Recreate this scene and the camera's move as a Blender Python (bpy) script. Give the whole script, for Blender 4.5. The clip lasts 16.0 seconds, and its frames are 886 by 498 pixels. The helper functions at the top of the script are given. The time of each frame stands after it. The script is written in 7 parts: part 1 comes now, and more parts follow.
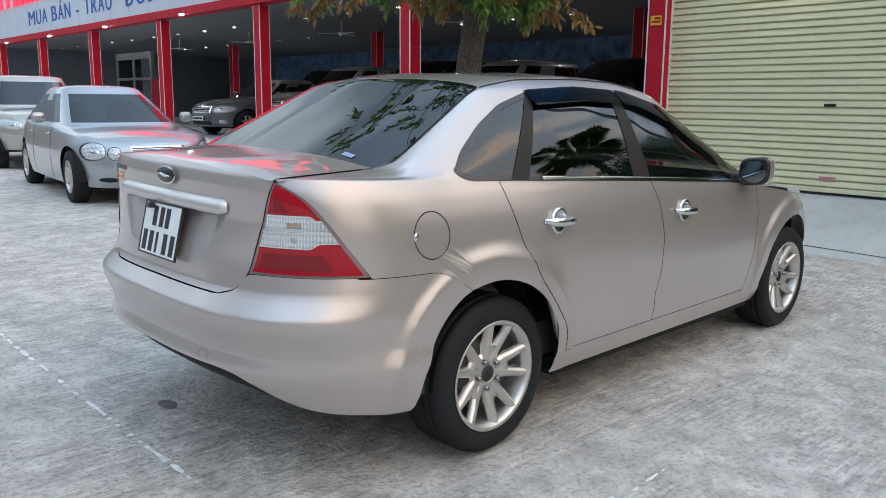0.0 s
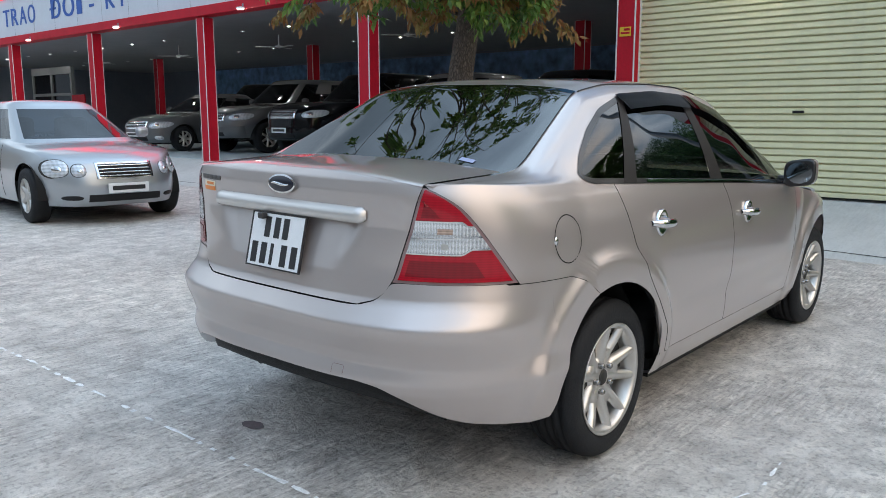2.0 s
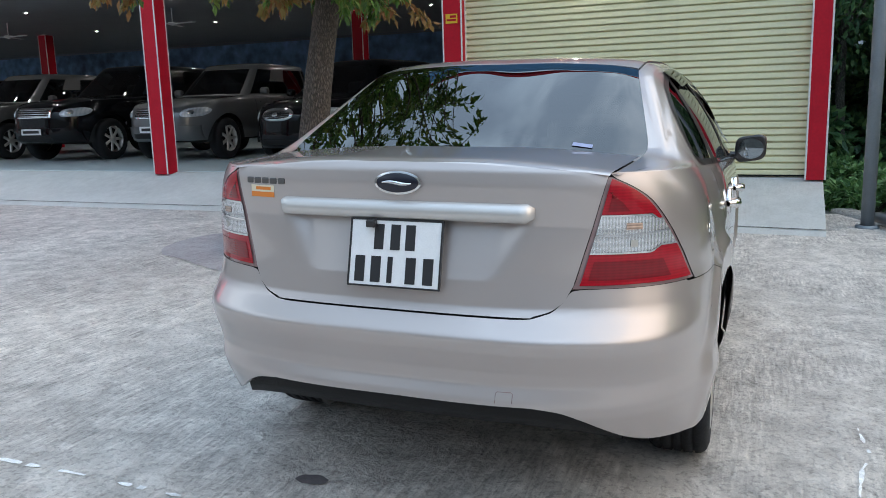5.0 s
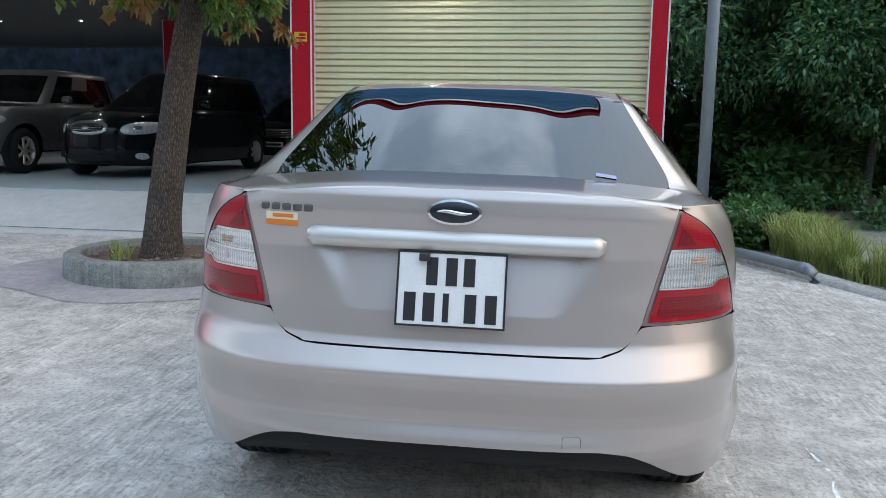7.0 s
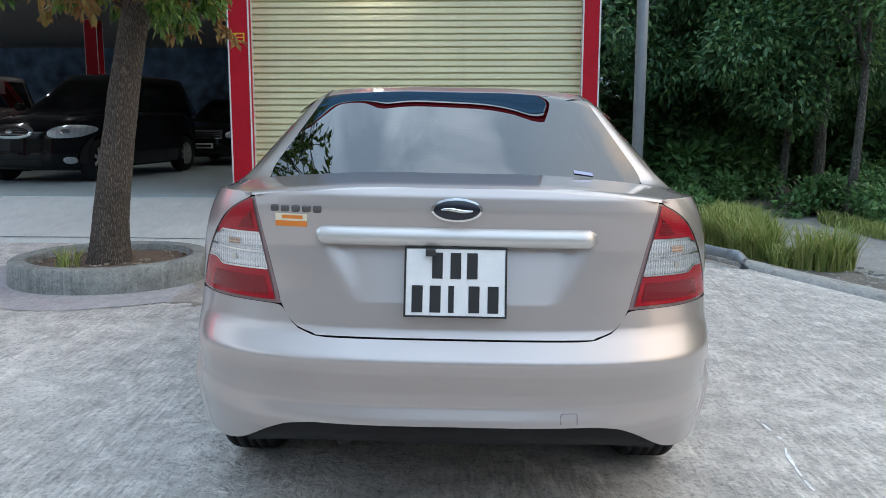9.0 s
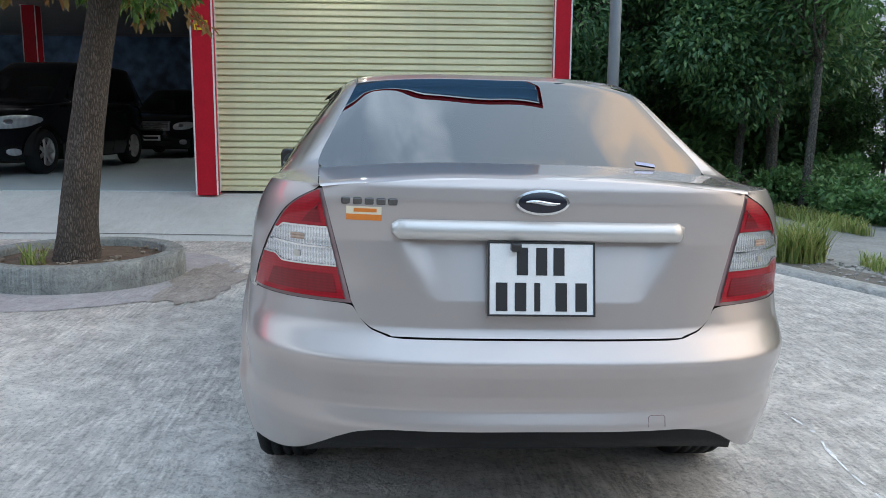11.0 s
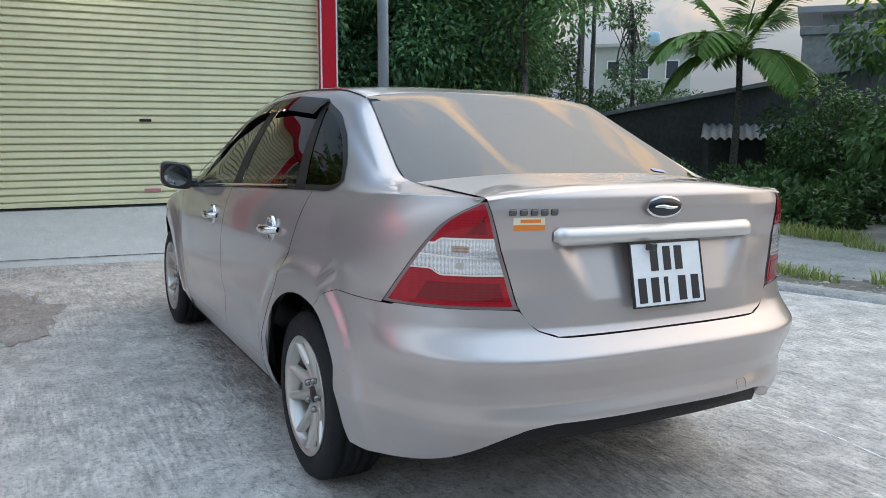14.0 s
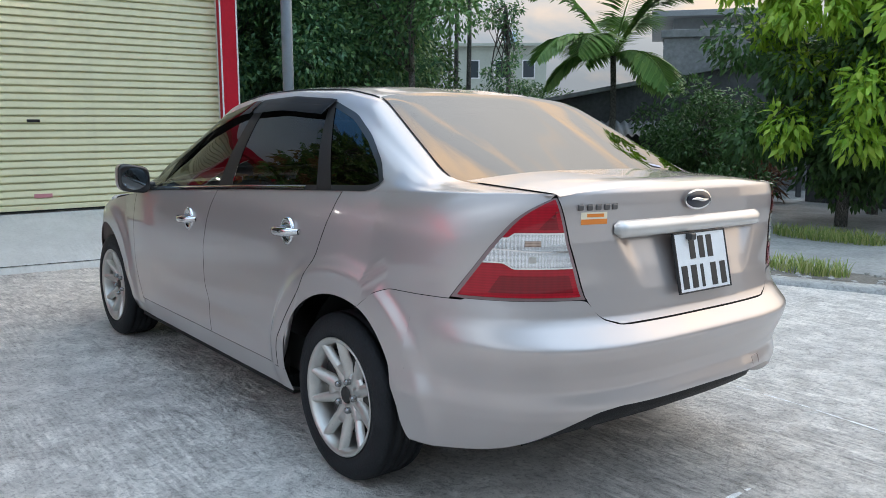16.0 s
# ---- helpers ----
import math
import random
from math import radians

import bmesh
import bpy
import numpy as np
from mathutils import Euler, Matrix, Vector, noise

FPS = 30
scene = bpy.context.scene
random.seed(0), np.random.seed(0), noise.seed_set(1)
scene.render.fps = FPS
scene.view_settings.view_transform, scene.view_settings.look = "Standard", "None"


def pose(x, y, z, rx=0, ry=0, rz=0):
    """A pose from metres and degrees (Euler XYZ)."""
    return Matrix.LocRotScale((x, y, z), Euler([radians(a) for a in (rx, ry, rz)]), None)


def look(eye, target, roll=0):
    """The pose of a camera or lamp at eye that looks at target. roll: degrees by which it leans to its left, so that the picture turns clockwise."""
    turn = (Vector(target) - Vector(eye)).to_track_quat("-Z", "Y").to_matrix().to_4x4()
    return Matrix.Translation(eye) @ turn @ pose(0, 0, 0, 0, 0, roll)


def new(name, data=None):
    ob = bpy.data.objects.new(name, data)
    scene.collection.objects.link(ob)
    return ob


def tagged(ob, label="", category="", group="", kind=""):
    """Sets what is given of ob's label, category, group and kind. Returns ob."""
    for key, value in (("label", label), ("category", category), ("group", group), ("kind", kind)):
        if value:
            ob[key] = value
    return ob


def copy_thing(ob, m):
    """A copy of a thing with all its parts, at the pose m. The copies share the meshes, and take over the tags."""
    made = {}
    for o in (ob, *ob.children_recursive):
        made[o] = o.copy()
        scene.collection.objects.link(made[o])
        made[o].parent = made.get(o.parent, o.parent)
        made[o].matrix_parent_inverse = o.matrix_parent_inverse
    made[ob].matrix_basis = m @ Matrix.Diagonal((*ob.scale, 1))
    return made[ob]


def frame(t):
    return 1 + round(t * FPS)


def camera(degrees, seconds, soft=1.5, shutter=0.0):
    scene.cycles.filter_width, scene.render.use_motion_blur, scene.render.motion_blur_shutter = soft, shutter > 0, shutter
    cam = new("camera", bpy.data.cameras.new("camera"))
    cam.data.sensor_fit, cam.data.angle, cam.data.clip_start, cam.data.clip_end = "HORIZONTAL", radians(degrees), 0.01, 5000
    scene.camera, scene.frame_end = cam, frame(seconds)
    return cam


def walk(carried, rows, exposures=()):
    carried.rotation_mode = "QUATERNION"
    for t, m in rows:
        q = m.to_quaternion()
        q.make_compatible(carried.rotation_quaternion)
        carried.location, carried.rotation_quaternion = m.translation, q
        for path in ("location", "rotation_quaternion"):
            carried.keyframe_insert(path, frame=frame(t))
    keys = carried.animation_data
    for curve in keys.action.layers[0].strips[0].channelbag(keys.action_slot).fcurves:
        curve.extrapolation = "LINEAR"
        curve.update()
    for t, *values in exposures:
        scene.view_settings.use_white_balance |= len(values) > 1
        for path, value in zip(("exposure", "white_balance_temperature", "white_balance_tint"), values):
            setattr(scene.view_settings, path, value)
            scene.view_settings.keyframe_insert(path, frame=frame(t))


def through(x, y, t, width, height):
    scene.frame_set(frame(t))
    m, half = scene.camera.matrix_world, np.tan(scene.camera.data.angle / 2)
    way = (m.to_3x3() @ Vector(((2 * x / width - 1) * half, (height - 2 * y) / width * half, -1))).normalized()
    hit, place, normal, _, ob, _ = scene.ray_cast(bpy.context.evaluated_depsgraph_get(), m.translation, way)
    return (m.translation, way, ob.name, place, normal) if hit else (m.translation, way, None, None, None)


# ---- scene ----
cam = camera(57.4, 16.0, soft=0.8, shutter=0.12)
PATH = [
    (0, (-0.015, 0.056, 1.339), (1.364, 1.46, 0.978), 0.5),
    (0.5, (-0.253, 0.133, 1.314), (1.142, 1.521, 0.959), 1.1),
    (1, (-0.316, 0.281, 1.293), (1.107, 1.642, 0.943), 0.7),
    (1.5, (-0.326, 0.462, 1.298), (1.147, 1.772, 0.96), 0.1),
    (2, (-0.498, 0.632, 1.301), (1.022, 1.889, 0.974), -0.1),
    (2.5, (-0.621, 0.775, 1.303), (0.946, 1.977, 0.988), -0.1),
    (3, (-0.612, 0.987, 1.297), (1.002, 2.129, 0.993), 0.2),
    (5.5, (-0.855, 2.181, 1.282), (1.042, 2.712, 0.934), -0.8),
    (6, (-0.887, 2.406, 1.287), (1.053, 2.769, 0.966), 0.7),
    (6.5, (-0.805, 2.59, 1.268), (1.152, 2.865, 0.964), 1.0),
    (7, (-0.778, 2.71, 1.287), (1.19, 2.906, 0.987), 0.9),
    (7.5, (-0.845, 2.798, 1.309), (1.127, 2.93, 1.005), 0.6),
    (8, (-0.904, 2.86, 1.304), (1.072, 2.938, 1.001), 0.4),
    (8.5, (-0.922, 2.888, 1.301), (1.054, 2.926, 0.995), 0.2),
    (9, (-0.945, 2.917, 1.304), (1.032, 2.929, 0.999), 0.1),
    (11.5, (-0.76, 3.552, 1.281), (1.193, 3.272, 0.954), 0.9),
    (12, (-0.727, 3.838, 1.291), (1.189, 3.362, 0.97), 0.9),
    (12.5, (-0.633, 4.047, 1.286), (1.244, 3.436, 0.961), -0.1),
    (13, (-0.558, 4.236, 1.3), (1.281, 3.516, 0.983), -0.4),
    (13.5, (-0.547, 4.509, 1.309), (1.24, 3.665, 1.002), 0.1),
    (14, (-0.526, 4.674, 1.315), (1.213, 3.736, 1.007), 0.3),
    (14.5, (-0.396, 4.779, 1.298), (1.294, 3.755, 0.991), 0.2),
    (15, (-0.327, 4.89, 1.303), (1.317, 3.792, 1.0), 0.1),
    (15.5, (-0.285, 5.108, 1.315), (1.31, 3.94, 1.008), 0.0),
    (16, (-0.232, 5.236, 1.318), (1.311, 4.003, 1.007), 0.0),
]
walk(cam, [(t, look(eye, target, roll)) for t, eye, target, roll in PATH], [(0, -0.08), (5.5, 0.0), (9, 0.06), (12.5, 0.0), (16, 0.14)])


# ---- world, sun, exposure ----
world = bpy.data.worlds.new("dusk_sky")
scene.world = world
world.use_nodes = True
wn, wl = world.node_tree.nodes, world.node_tree.links
wn.clear()
w_out = wn.new("ShaderNodeOutputWorld")
w_bg = wn.new("ShaderNodeBackground")
w_sky = wn.new("ShaderNodeTexSky")
w_sky.sky_type, w_sky.sun_disc = "NISHITA", False
w_sky.sun_elevation, w_sky.sun_rotation = radians(7), radians(205)
w_sky.air_density, w_sky.dust_density, w_sky.ozone_density = 1.2, 2.5, 1.5
# thin broken cloud that catches the low sun
w_geo = wn.new("ShaderNodeTexCoord")
w_map = wn.new("ShaderNodeMapping")
w_map.inputs["Scale"].default_value = (0.7, 2.2, 4.0)
w_map.inputs["Rotation"].default_value = (0.3, 0.2, 0.5)
w_noise = wn.new("ShaderNodeTexNoise")
w_noise.inputs["Scale"].default_value, w_noise.inputs["Detail"].default_value = 2.6, 7
w_noise.inputs["Distortion"].default_value = 0.5
w_ramp = wn.new("ShaderNodeValToRGB")
w_ramp.color_ramp.elements[0].position, w_ramp.color_ramp.elements[1].position = 0.47, 0.64
w_ramp.color_ramp.elements[0].color, w_ramp.color_ramp.elements[1].color = (0, 0, 0, 1), (1, 1, 1, 1)
# warm towards the sunset, dull blue away from it
w_dot = wn.new("ShaderNodeVectorMath")
w_dot.operation = "DOT_PRODUCT"
w_dot.inputs[1].default_value = (0.22, -0.86, 0.46)
w_warm = wn.new("ShaderNodeMapRange")
w_warm.inputs["From Min"].default_value, w_warm.inputs["From Max"].default_value = -1.0, 1.0


def sky_ramp(stops):
    r = wn.new("ShaderNodeValToRGB")
    e = r.color_ramp.elements
    while len(e) < len(stops):
        e.new(0.5)
    for el, (pos, c) in zip(e, stops):
        el.position, el.color = pos, (c[0] * 0.97, c[1], c[2] * 1.01, 1)
    return r


w_cloud = sky_ramp(((0.05, (0.90, 1.04, 1.20)), (0.26, (0.92, 1.05, 1.18)), (0.35, (0.30, 0.37, 0.45)), (0.47, (0.46, 0.61, 0.80)), (0.62, (0.80, 1.03, 1.28)), (0.78, (0.90, 1.04, 1.22)), (0.86, (1.18, 1.02, 0.92)), (0.94, (1.75, 1.27, 0.90))))
w_clear = sky_ramp(((0.05, (0.46, 0.55, 0.68)), (0.26, (0.50, 0.59, 0.71)), (0.35, (0.17, 0.22, 0.28)), (0.47, (0.28, 0.37, 0.48)), (0.62, (0.42, 0.55, 0.74)), (0.78, (0.46, 0.60, 0.78)), (0.92, (0.74, 0.79, 0.86)), (1.0, (1.18, 1.08, 1.00))))
w_gain = wn.new("ShaderNodeMix")
w_gain.data_type, w_gain.blend_type = "RGBA", "ADD"
w_gain.inputs["Factor"].default_value = 0.015
w_mix = wn.new("ShaderNodeMix")
w_mix.data_type = "RGBA"
wl.new(w_geo.outputs["Generated"], w_map.inputs["Vector"])
wl.new(w_map.outputs["Vector"], w_noise.inputs["Vector"])
wl.new(w_noise.outputs["Fac"], w_ramp.inputs["Fac"])
wl.new(w_geo.outputs["Generated"], w_dot.inputs[0])
wl.new(w_dot.outputs["Value"], w_warm.inputs["Value"])
wl.new(w_warm.outputs["Result"], w_cloud.inputs["Fac"])
wl.new(w_warm.outputs["Result"], w_clear.inputs["Fac"])
wl.new(w_clear.outputs["Color"], w_gain.inputs["A"])
wl.new(w_sky.outputs["Color"], w_gain.inputs["B"])
wl.new(w_ramp.outputs["Color"], w_mix.inputs["Factor"])
wl.new(w_gain.outputs["Result"], w_mix.inputs["A"])
wl.new(w_cloud.outputs["Color"], w_mix.inputs["B"])
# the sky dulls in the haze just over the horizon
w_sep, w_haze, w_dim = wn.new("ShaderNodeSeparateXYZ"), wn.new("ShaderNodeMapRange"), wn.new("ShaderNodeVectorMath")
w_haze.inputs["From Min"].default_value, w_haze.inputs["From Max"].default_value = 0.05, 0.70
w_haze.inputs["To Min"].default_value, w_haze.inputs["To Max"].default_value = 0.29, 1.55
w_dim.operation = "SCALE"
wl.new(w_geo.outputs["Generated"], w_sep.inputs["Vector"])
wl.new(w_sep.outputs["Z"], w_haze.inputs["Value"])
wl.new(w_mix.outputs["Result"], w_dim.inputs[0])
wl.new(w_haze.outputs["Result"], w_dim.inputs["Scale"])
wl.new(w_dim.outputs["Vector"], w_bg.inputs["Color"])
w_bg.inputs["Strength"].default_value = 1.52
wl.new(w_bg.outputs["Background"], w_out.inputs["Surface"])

sun = new("sun", bpy.data.lights.new("sun", "SUN"))
sun.data.energy, sun.data.angle, sun.data.color = 0.35, radians(50), (1.0, 0.82, 0.62)
sun.matrix_world = look((-3.0, -9.0, 3.2), (0, 0, 0))


# ---- materials ----
def mat(name, color, rough=0.6, metal=0.0, bump=0.0, bump_scale=40.0, vary=0.0, vary_scale=3.0, coat=0.0, spec=0.5,
        emit=None, emit_strength=0.0, island=0.0, coord="Object"):
    """A principled material with grain at one scale and stains at another."""
    m = bpy.data.materials.new(name)
    m.use_nodes = True
    n, l = m.node_tree.nodes, m.node_tree.links
    p = n["Principled BSDF"]
    p.inputs["Base Color"].default_value = (*color, 1)
    p.inputs["Roughness"].default_value = rough
    p.inputs["Metallic"].default_value = metal
    p.inputs["Specular IOR Level"].default_value = spec
    p.inputs["Coat Weight"].default_value = coat
    p.inputs["Coat Roughness"].default_value = 0.03
    if emit:
        p.inputs["Emission Color"].default_value = (*emit, 1)
        p.inputs["Emission Strength"].default_value = emit_strength
    tc = n.new("ShaderNodeTexCoord")
    if vary:
        a = n.new("ShaderNodeTexNoise")
        a.inputs["Scale"].default_value, a.inputs["Detail"].default_value = vary_scale, 6
        b = n.new("ShaderNodeTexNoise")
        b.inputs["Scale"].default_value, b.inputs["Detail"].default_value = vary_scale * 9, 4
        s = n.new("ShaderNodeMath")
        s.operation = "ADD"
        mr = n.new("ShaderNodeMapRange")
        mr.inputs["From Min"].default_value, mr.inputs["From Max"].default_value = 0.7, 1.3
        mr.inputs["To Min"].default_value, mr.inputs["To Max"].default_value = 1 - vary, 1 + vary
        mu = n.new("ShaderNodeVectorMath")
        mu.operation = "SCALE"
        mu.inputs[0].default_value = color
        for t in (a, b):
            l.new(tc.outputs[coord], t.inputs["Vector"])
        l.new(a.outputs["Fac"], s.inputs[0])
        l.new(b.outputs["Fac"], s.inputs[1])
        l.new(s.outputs["Value"], mr.inputs["Value"])
        l.new(mr.outputs["Result"], mu.inputs["Scale"])
        last = mu.outputs["Vector"]
        if island:
            g = n.new("ShaderNodeNewGeometry")
            mi = n.new("ShaderNodeMapRange")
            mi.inputs["To Min"].default_value, mi.inputs["To Max"].default_value = 1 - island, 1 + island
            m2 = n.new("ShaderNodeVectorMath")
            m2.operation = "SCALE"
            l.new(g.outputs["Random Per Island"], mi.inputs["Value"])
            l.new(last, m2.inputs[0])
            l.new(mi.outputs["Result"], m2.inputs["Scale"])
            last = m2.outputs["Vector"]
        l.new(last, p.inputs["Base Color"])
        rr = n.new("ShaderNodeMapRange")
        rr.inputs["To Min"].default_value, rr.inputs["To Max"].default_value = max(0.0, rough - 0.12), min(1.0, rough + 0.12)
        l.new(b.outputs["Fac"], rr.inputs["Value"])
        l.new(rr.outputs["Result"], p.inputs["Roughness"])
    if bump:
        t = n.new("ShaderNodeTexNoise")
        t.inputs["Scale"].default_value, t.inputs["Detail"].default_value = bump_scale, 5
        l.new(tc.outputs[coord], t.inputs["Vector"])
        bn = n.new("ShaderNodeBump")
        bn.inputs["Strength"].default_value, bn.inputs["Distance"].default_value = bump, 0.02
        l.new(t.outputs["Fac"], bn.inputs["Height"])
        l.new(bn.outputs["Normal"], p.inputs["Normal"])
    return m


def paint_mat(name, color, metal=0.75, rough=0.34, flake=0.0):
    """Clear-coated metallic car paint with fine flake."""
    m = mat(name, color, rough, metal, coat=1.0)
    n, l = m.node_tree.nodes, m.node_tree.links
    p = n["Principled BSDF"]
    tc = n.new("ShaderNodeTexCoord")
    v = n.new("ShaderNodeTexVoronoi")
    v.inputs["Scale"].default_value = 40
    mr = n.new("ShaderNodeMapRange")
    mr.inputs["To Min"].default_value, mr.inputs["To Max"].default_value = 1 - flake, 1 + flake
    dirt = n.new("ShaderNodeTexNoise")
    dirt.inputs["Scale"].default_value, dirt.inputs["Detail"].default_value = 5, 6
    md = n.new("ShaderNodeMapRange")
    md.inputs["From Min"].default_value, md.inputs["From Max"].default_value = 0.0, 1.0
    md.inputs["To Min"].default_value, md.inputs["To Max"].default_value = rough - 0.03, rough + 0.04
    mu = n.new("ShaderNodeVectorMath")
    mu.operation = "SCALE"
    mu.inputs[0].default_value = color
    l.new(tc.outputs["Object"], v.inputs["Vector"])
    l.new(tc.outputs["Object"], dirt.inputs["Vector"])
    l.new(v.outputs["Color"], mr.inputs["Value"])
    l.new(mr.outputs["Result"], mu.inputs["Scale"])
    l.new(mu.outputs["Vector"], p.inputs["Base Color"])
    l.new(dirt.outputs["Fac"], md.inputs["Value"])
    l.new(md.outputs["Result"], p.inputs["Roughness"])
    return m


def glass_mat(name, tint, ior=1.55, rough=0.0):
    """A thin tinted pane: what lies behind shows through the tint, and its gloss follows Fresnel."""
    m = bpy.data.materials.new(name)
    m.use_nodes = True
    n, l = m.node_tree.nodes, m.node_tree.links
    n.clear()
    o = n.new("ShaderNodeOutputMaterial")
    t = n.new("ShaderNodeBsdfTransparent")
    t.inputs["Color"].default_value = (*tint, 1)
    g = n.new("ShaderNodeBsdfGlossy")
    g.inputs["Roughness"].default_value = rough
    f = n.new("ShaderNodeFresnel")
    f.inputs["IOR"].default_value = ior
    x = n.new("ShaderNodeMixShader")
    l.new(f.outputs["Fac"], x.inputs["Fac"])
    l.new(t.outputs["BSDF"], x.inputs[1])
    l.new(g.outputs["BSDF"], x.inputs[2])
    l.new(x.outputs["Shader"], o.inputs["Surface"])
    return m


M_PAINT = paint_mat("champagne_paint", (0.492, 0.443, 0.426), metal=0.60, rough=0.34)
M_PAINT_BAR = paint_mat("bright_silver_paint", (0.60, 0.58, 0.56), metal=0.6, rough=0.36)
M_BLACKTRIM = mat("black_trim", (0.018, 0.017, 0.018), 0.32, coat=0.3)
M_SASH = mat("dark_sash_film", (0.016, 0.014, 0.013), 0.5, vary=0.15, vary_scale=20, spec=0.25)
M_MIRROR = mat("mirror_silver", (0.26, 0.30, 0.33), 0.04, 1.0)
M_NUT = mat("dull_steel_nut", (0.30, 0.30, 0.30), 0.25, 0.9)
M_GAP = mat("panel_gap", (0.008, 0.008, 0.008), 0.9)
M_PLASTIC = mat("black_plastic", (0.016, 0.016, 0.017), 0.62, spec=0.25, bump=0.15, bump_scale=300, vary=0.2, vary_scale=8)
M_RUBBER = mat("tyre_rubber", (0.014, 0.015, 0.017), 0.66, spec=0.24, bump=0.2, bump_scale=120, vary=0.3, vary_scale=9)
M_CHROME = mat("chrome", (0.75, 0.75, 0.76), 0.10, 1.0)
M_MARK = mat("dull_chrome", (0.15, 0.145, 0.145), 0.3, 0.9)
M_ALLOY = mat("alloy", (0.60, 0.58, 0.55), 0.34, 0.85, vary=0.06, vary_scale=30)
M_DARKMETAL = mat("dark_metal", (0.05, 0.048, 0.045), 0.6, 0.6, vary=0.3, vary_scale=20)
M_GLASS = glass_mat("tinted_glass", (0.20, 0.21, 0.21), 1.75)
M_GLASS_REAR = glass_mat("rear_tinted_glass", (0.012, 0.014, 0.016), 2.1)
M_GLASS_SIDE = glass_mat("reflective_side_film", (0.10, 0.10, 0.10), 1.85)
M_GLASS_CLEAR = glass_mat("windscreen_glass", (0.55, 0.60, 0.60), 1.5)
M_VISOR = glass_mat("smoked_visor", (0.05, 0.04, 0.05), 1.28)
M_WHITEPLATE = mat("plate_white", (0.78, 0.79, 0.80), 0.35, vary=0.05, vary_scale=25)
M_BLACKINK = mat("black_ink", (0.02, 0.02, 0.022), 0.4)
M_ORANGE = mat("orange_vinyl", (0.75, 0.22, 0.03), 0.35)
M_CREAM = mat("cream_vinyl", (0.80, 0.70, 0.52), 0.35)
M_BLUEBADGE = mat("badge_blue", (0.003, 0.005, 0.016), 0.3, coat=0.4)
M_SEAT = mat("grey_cloth", (0.16, 0.15, 0.14), 0.9, bump=0.2, bump_scale=200, vary=0.2, vary_scale=10)
M_CABIN = mat("cabin_plastic", (0.035, 0.034, 0.033), 0.7, vary=0.2, vary_scale=10)


def lens_mat(name, color, rough=0.08, depth=0.35, scale=160.0, metal=0.1, ribs="Z"):
    """Moulded lamp plastic: ribbed inner reflector under a clear gloss."""
    m = mat(name, color, 0.25, metal, coat=0.5, spec=0.3)
    n, l = m.node_tree.nodes, m.node_tree.links
    p = n["Principled BSDF"]
    tc = n.new("ShaderNodeTexCoord")
    w = n.new("ShaderNodeTexWave")
    w.bands_direction = ribs
    w.inputs["Scale"].default_value, w.inputs["Distortion"].default_value = scale / 6, 0.4
    v = n.new("ShaderNodeTexWave")
    v.bands_direction = "Y" if ribs == "Z" else "Z"
    v.inputs["Scale"].default_value = scale / 14
    sm = n.new("ShaderNodeMath")
    sm.operation = "MULTIPLY_ADD"
    sm.inputs[1].default_value = 0.45
    mr = n.new("ShaderNodeMapRange")
    mr.inputs["To Min"].default_value, mr.inputs["To Max"].default_value = 0.62 if metal > 0.3 else 0.82, 1.12
    mu = n.new("ShaderNodeVectorMath")
    mu.operation = "SCALE"
    mu.inputs[0].default_value = color
    b = n.new("ShaderNodeBump")
    b.inputs["Strength"].default_value, b.inputs["Distance"].default_value = depth, 0.004
    l.new(tc.outputs["Object"], w.inputs["Vector"])
    l.new(tc.outputs["Object"], v.inputs["Vector"])
    l.new(v.outputs["Fac"], sm.inputs[0])
    l.new(w.outputs["Fac"], sm.inputs[2])
    l.new(sm.outputs["Value"], mr.inputs["Value"])
    mr.inputs["From Max"].default_value = 1.2
    l.new(mr.outputs["Result"], mu.inputs["Scale"])
    l.new(mu.outputs["Vector"], p.inputs["Base Color"])
    l.new(w.outputs["Fac"], b.inputs["Height"])
    l.new(b.outputs["Normal"], p.inputs["Normal"])
    return m


M_LENS_RED = lens_mat("red_lens", (0.36, 0.003, 0.014), depth=0.03, scale=230)
M_LENS_CLEAR = lens_mat("clear_lens", (0.80, 0.83, 0.86), scale=230, metal=0.85, depth=0.3, ribs="Y")
M_LENS_AMBER = lens_mat("amber_lens", (0.46, 0.33, 0.26), scale=230, metal=0.4)
M_LENS_DEEP = lens_mat("deep_red_lens", (0.20, 0.002, 0.008), depth=0.06, scale=230)
M_LAMPEDGE = mat("lamp_edge", (0.26, 0.17, 0.17), 0.2, coat=1.0)


# ---- mesh tools ----
def obj(name, verts, faces, material, parent=None, label="", smooth=True, mats=None, fmat=None):
    me = bpy.data.meshes.new(name)
    me.from_pydata([tuple(map(float, v)) for v in verts], [], faces)
    for m in (mats or [material]):
        me.materials.append(m)
    if fmat is not None:
        me.polygons.foreach_set("material_index", fmat)
    me.polygons.foreach_set("use_smooth", [smooth] * len(me.polygons))
    me.update()
    ob = new(name, me)
    if parent is not None:
        ob.parent = parent
    if label:
        ob["label"] = label
    return ob


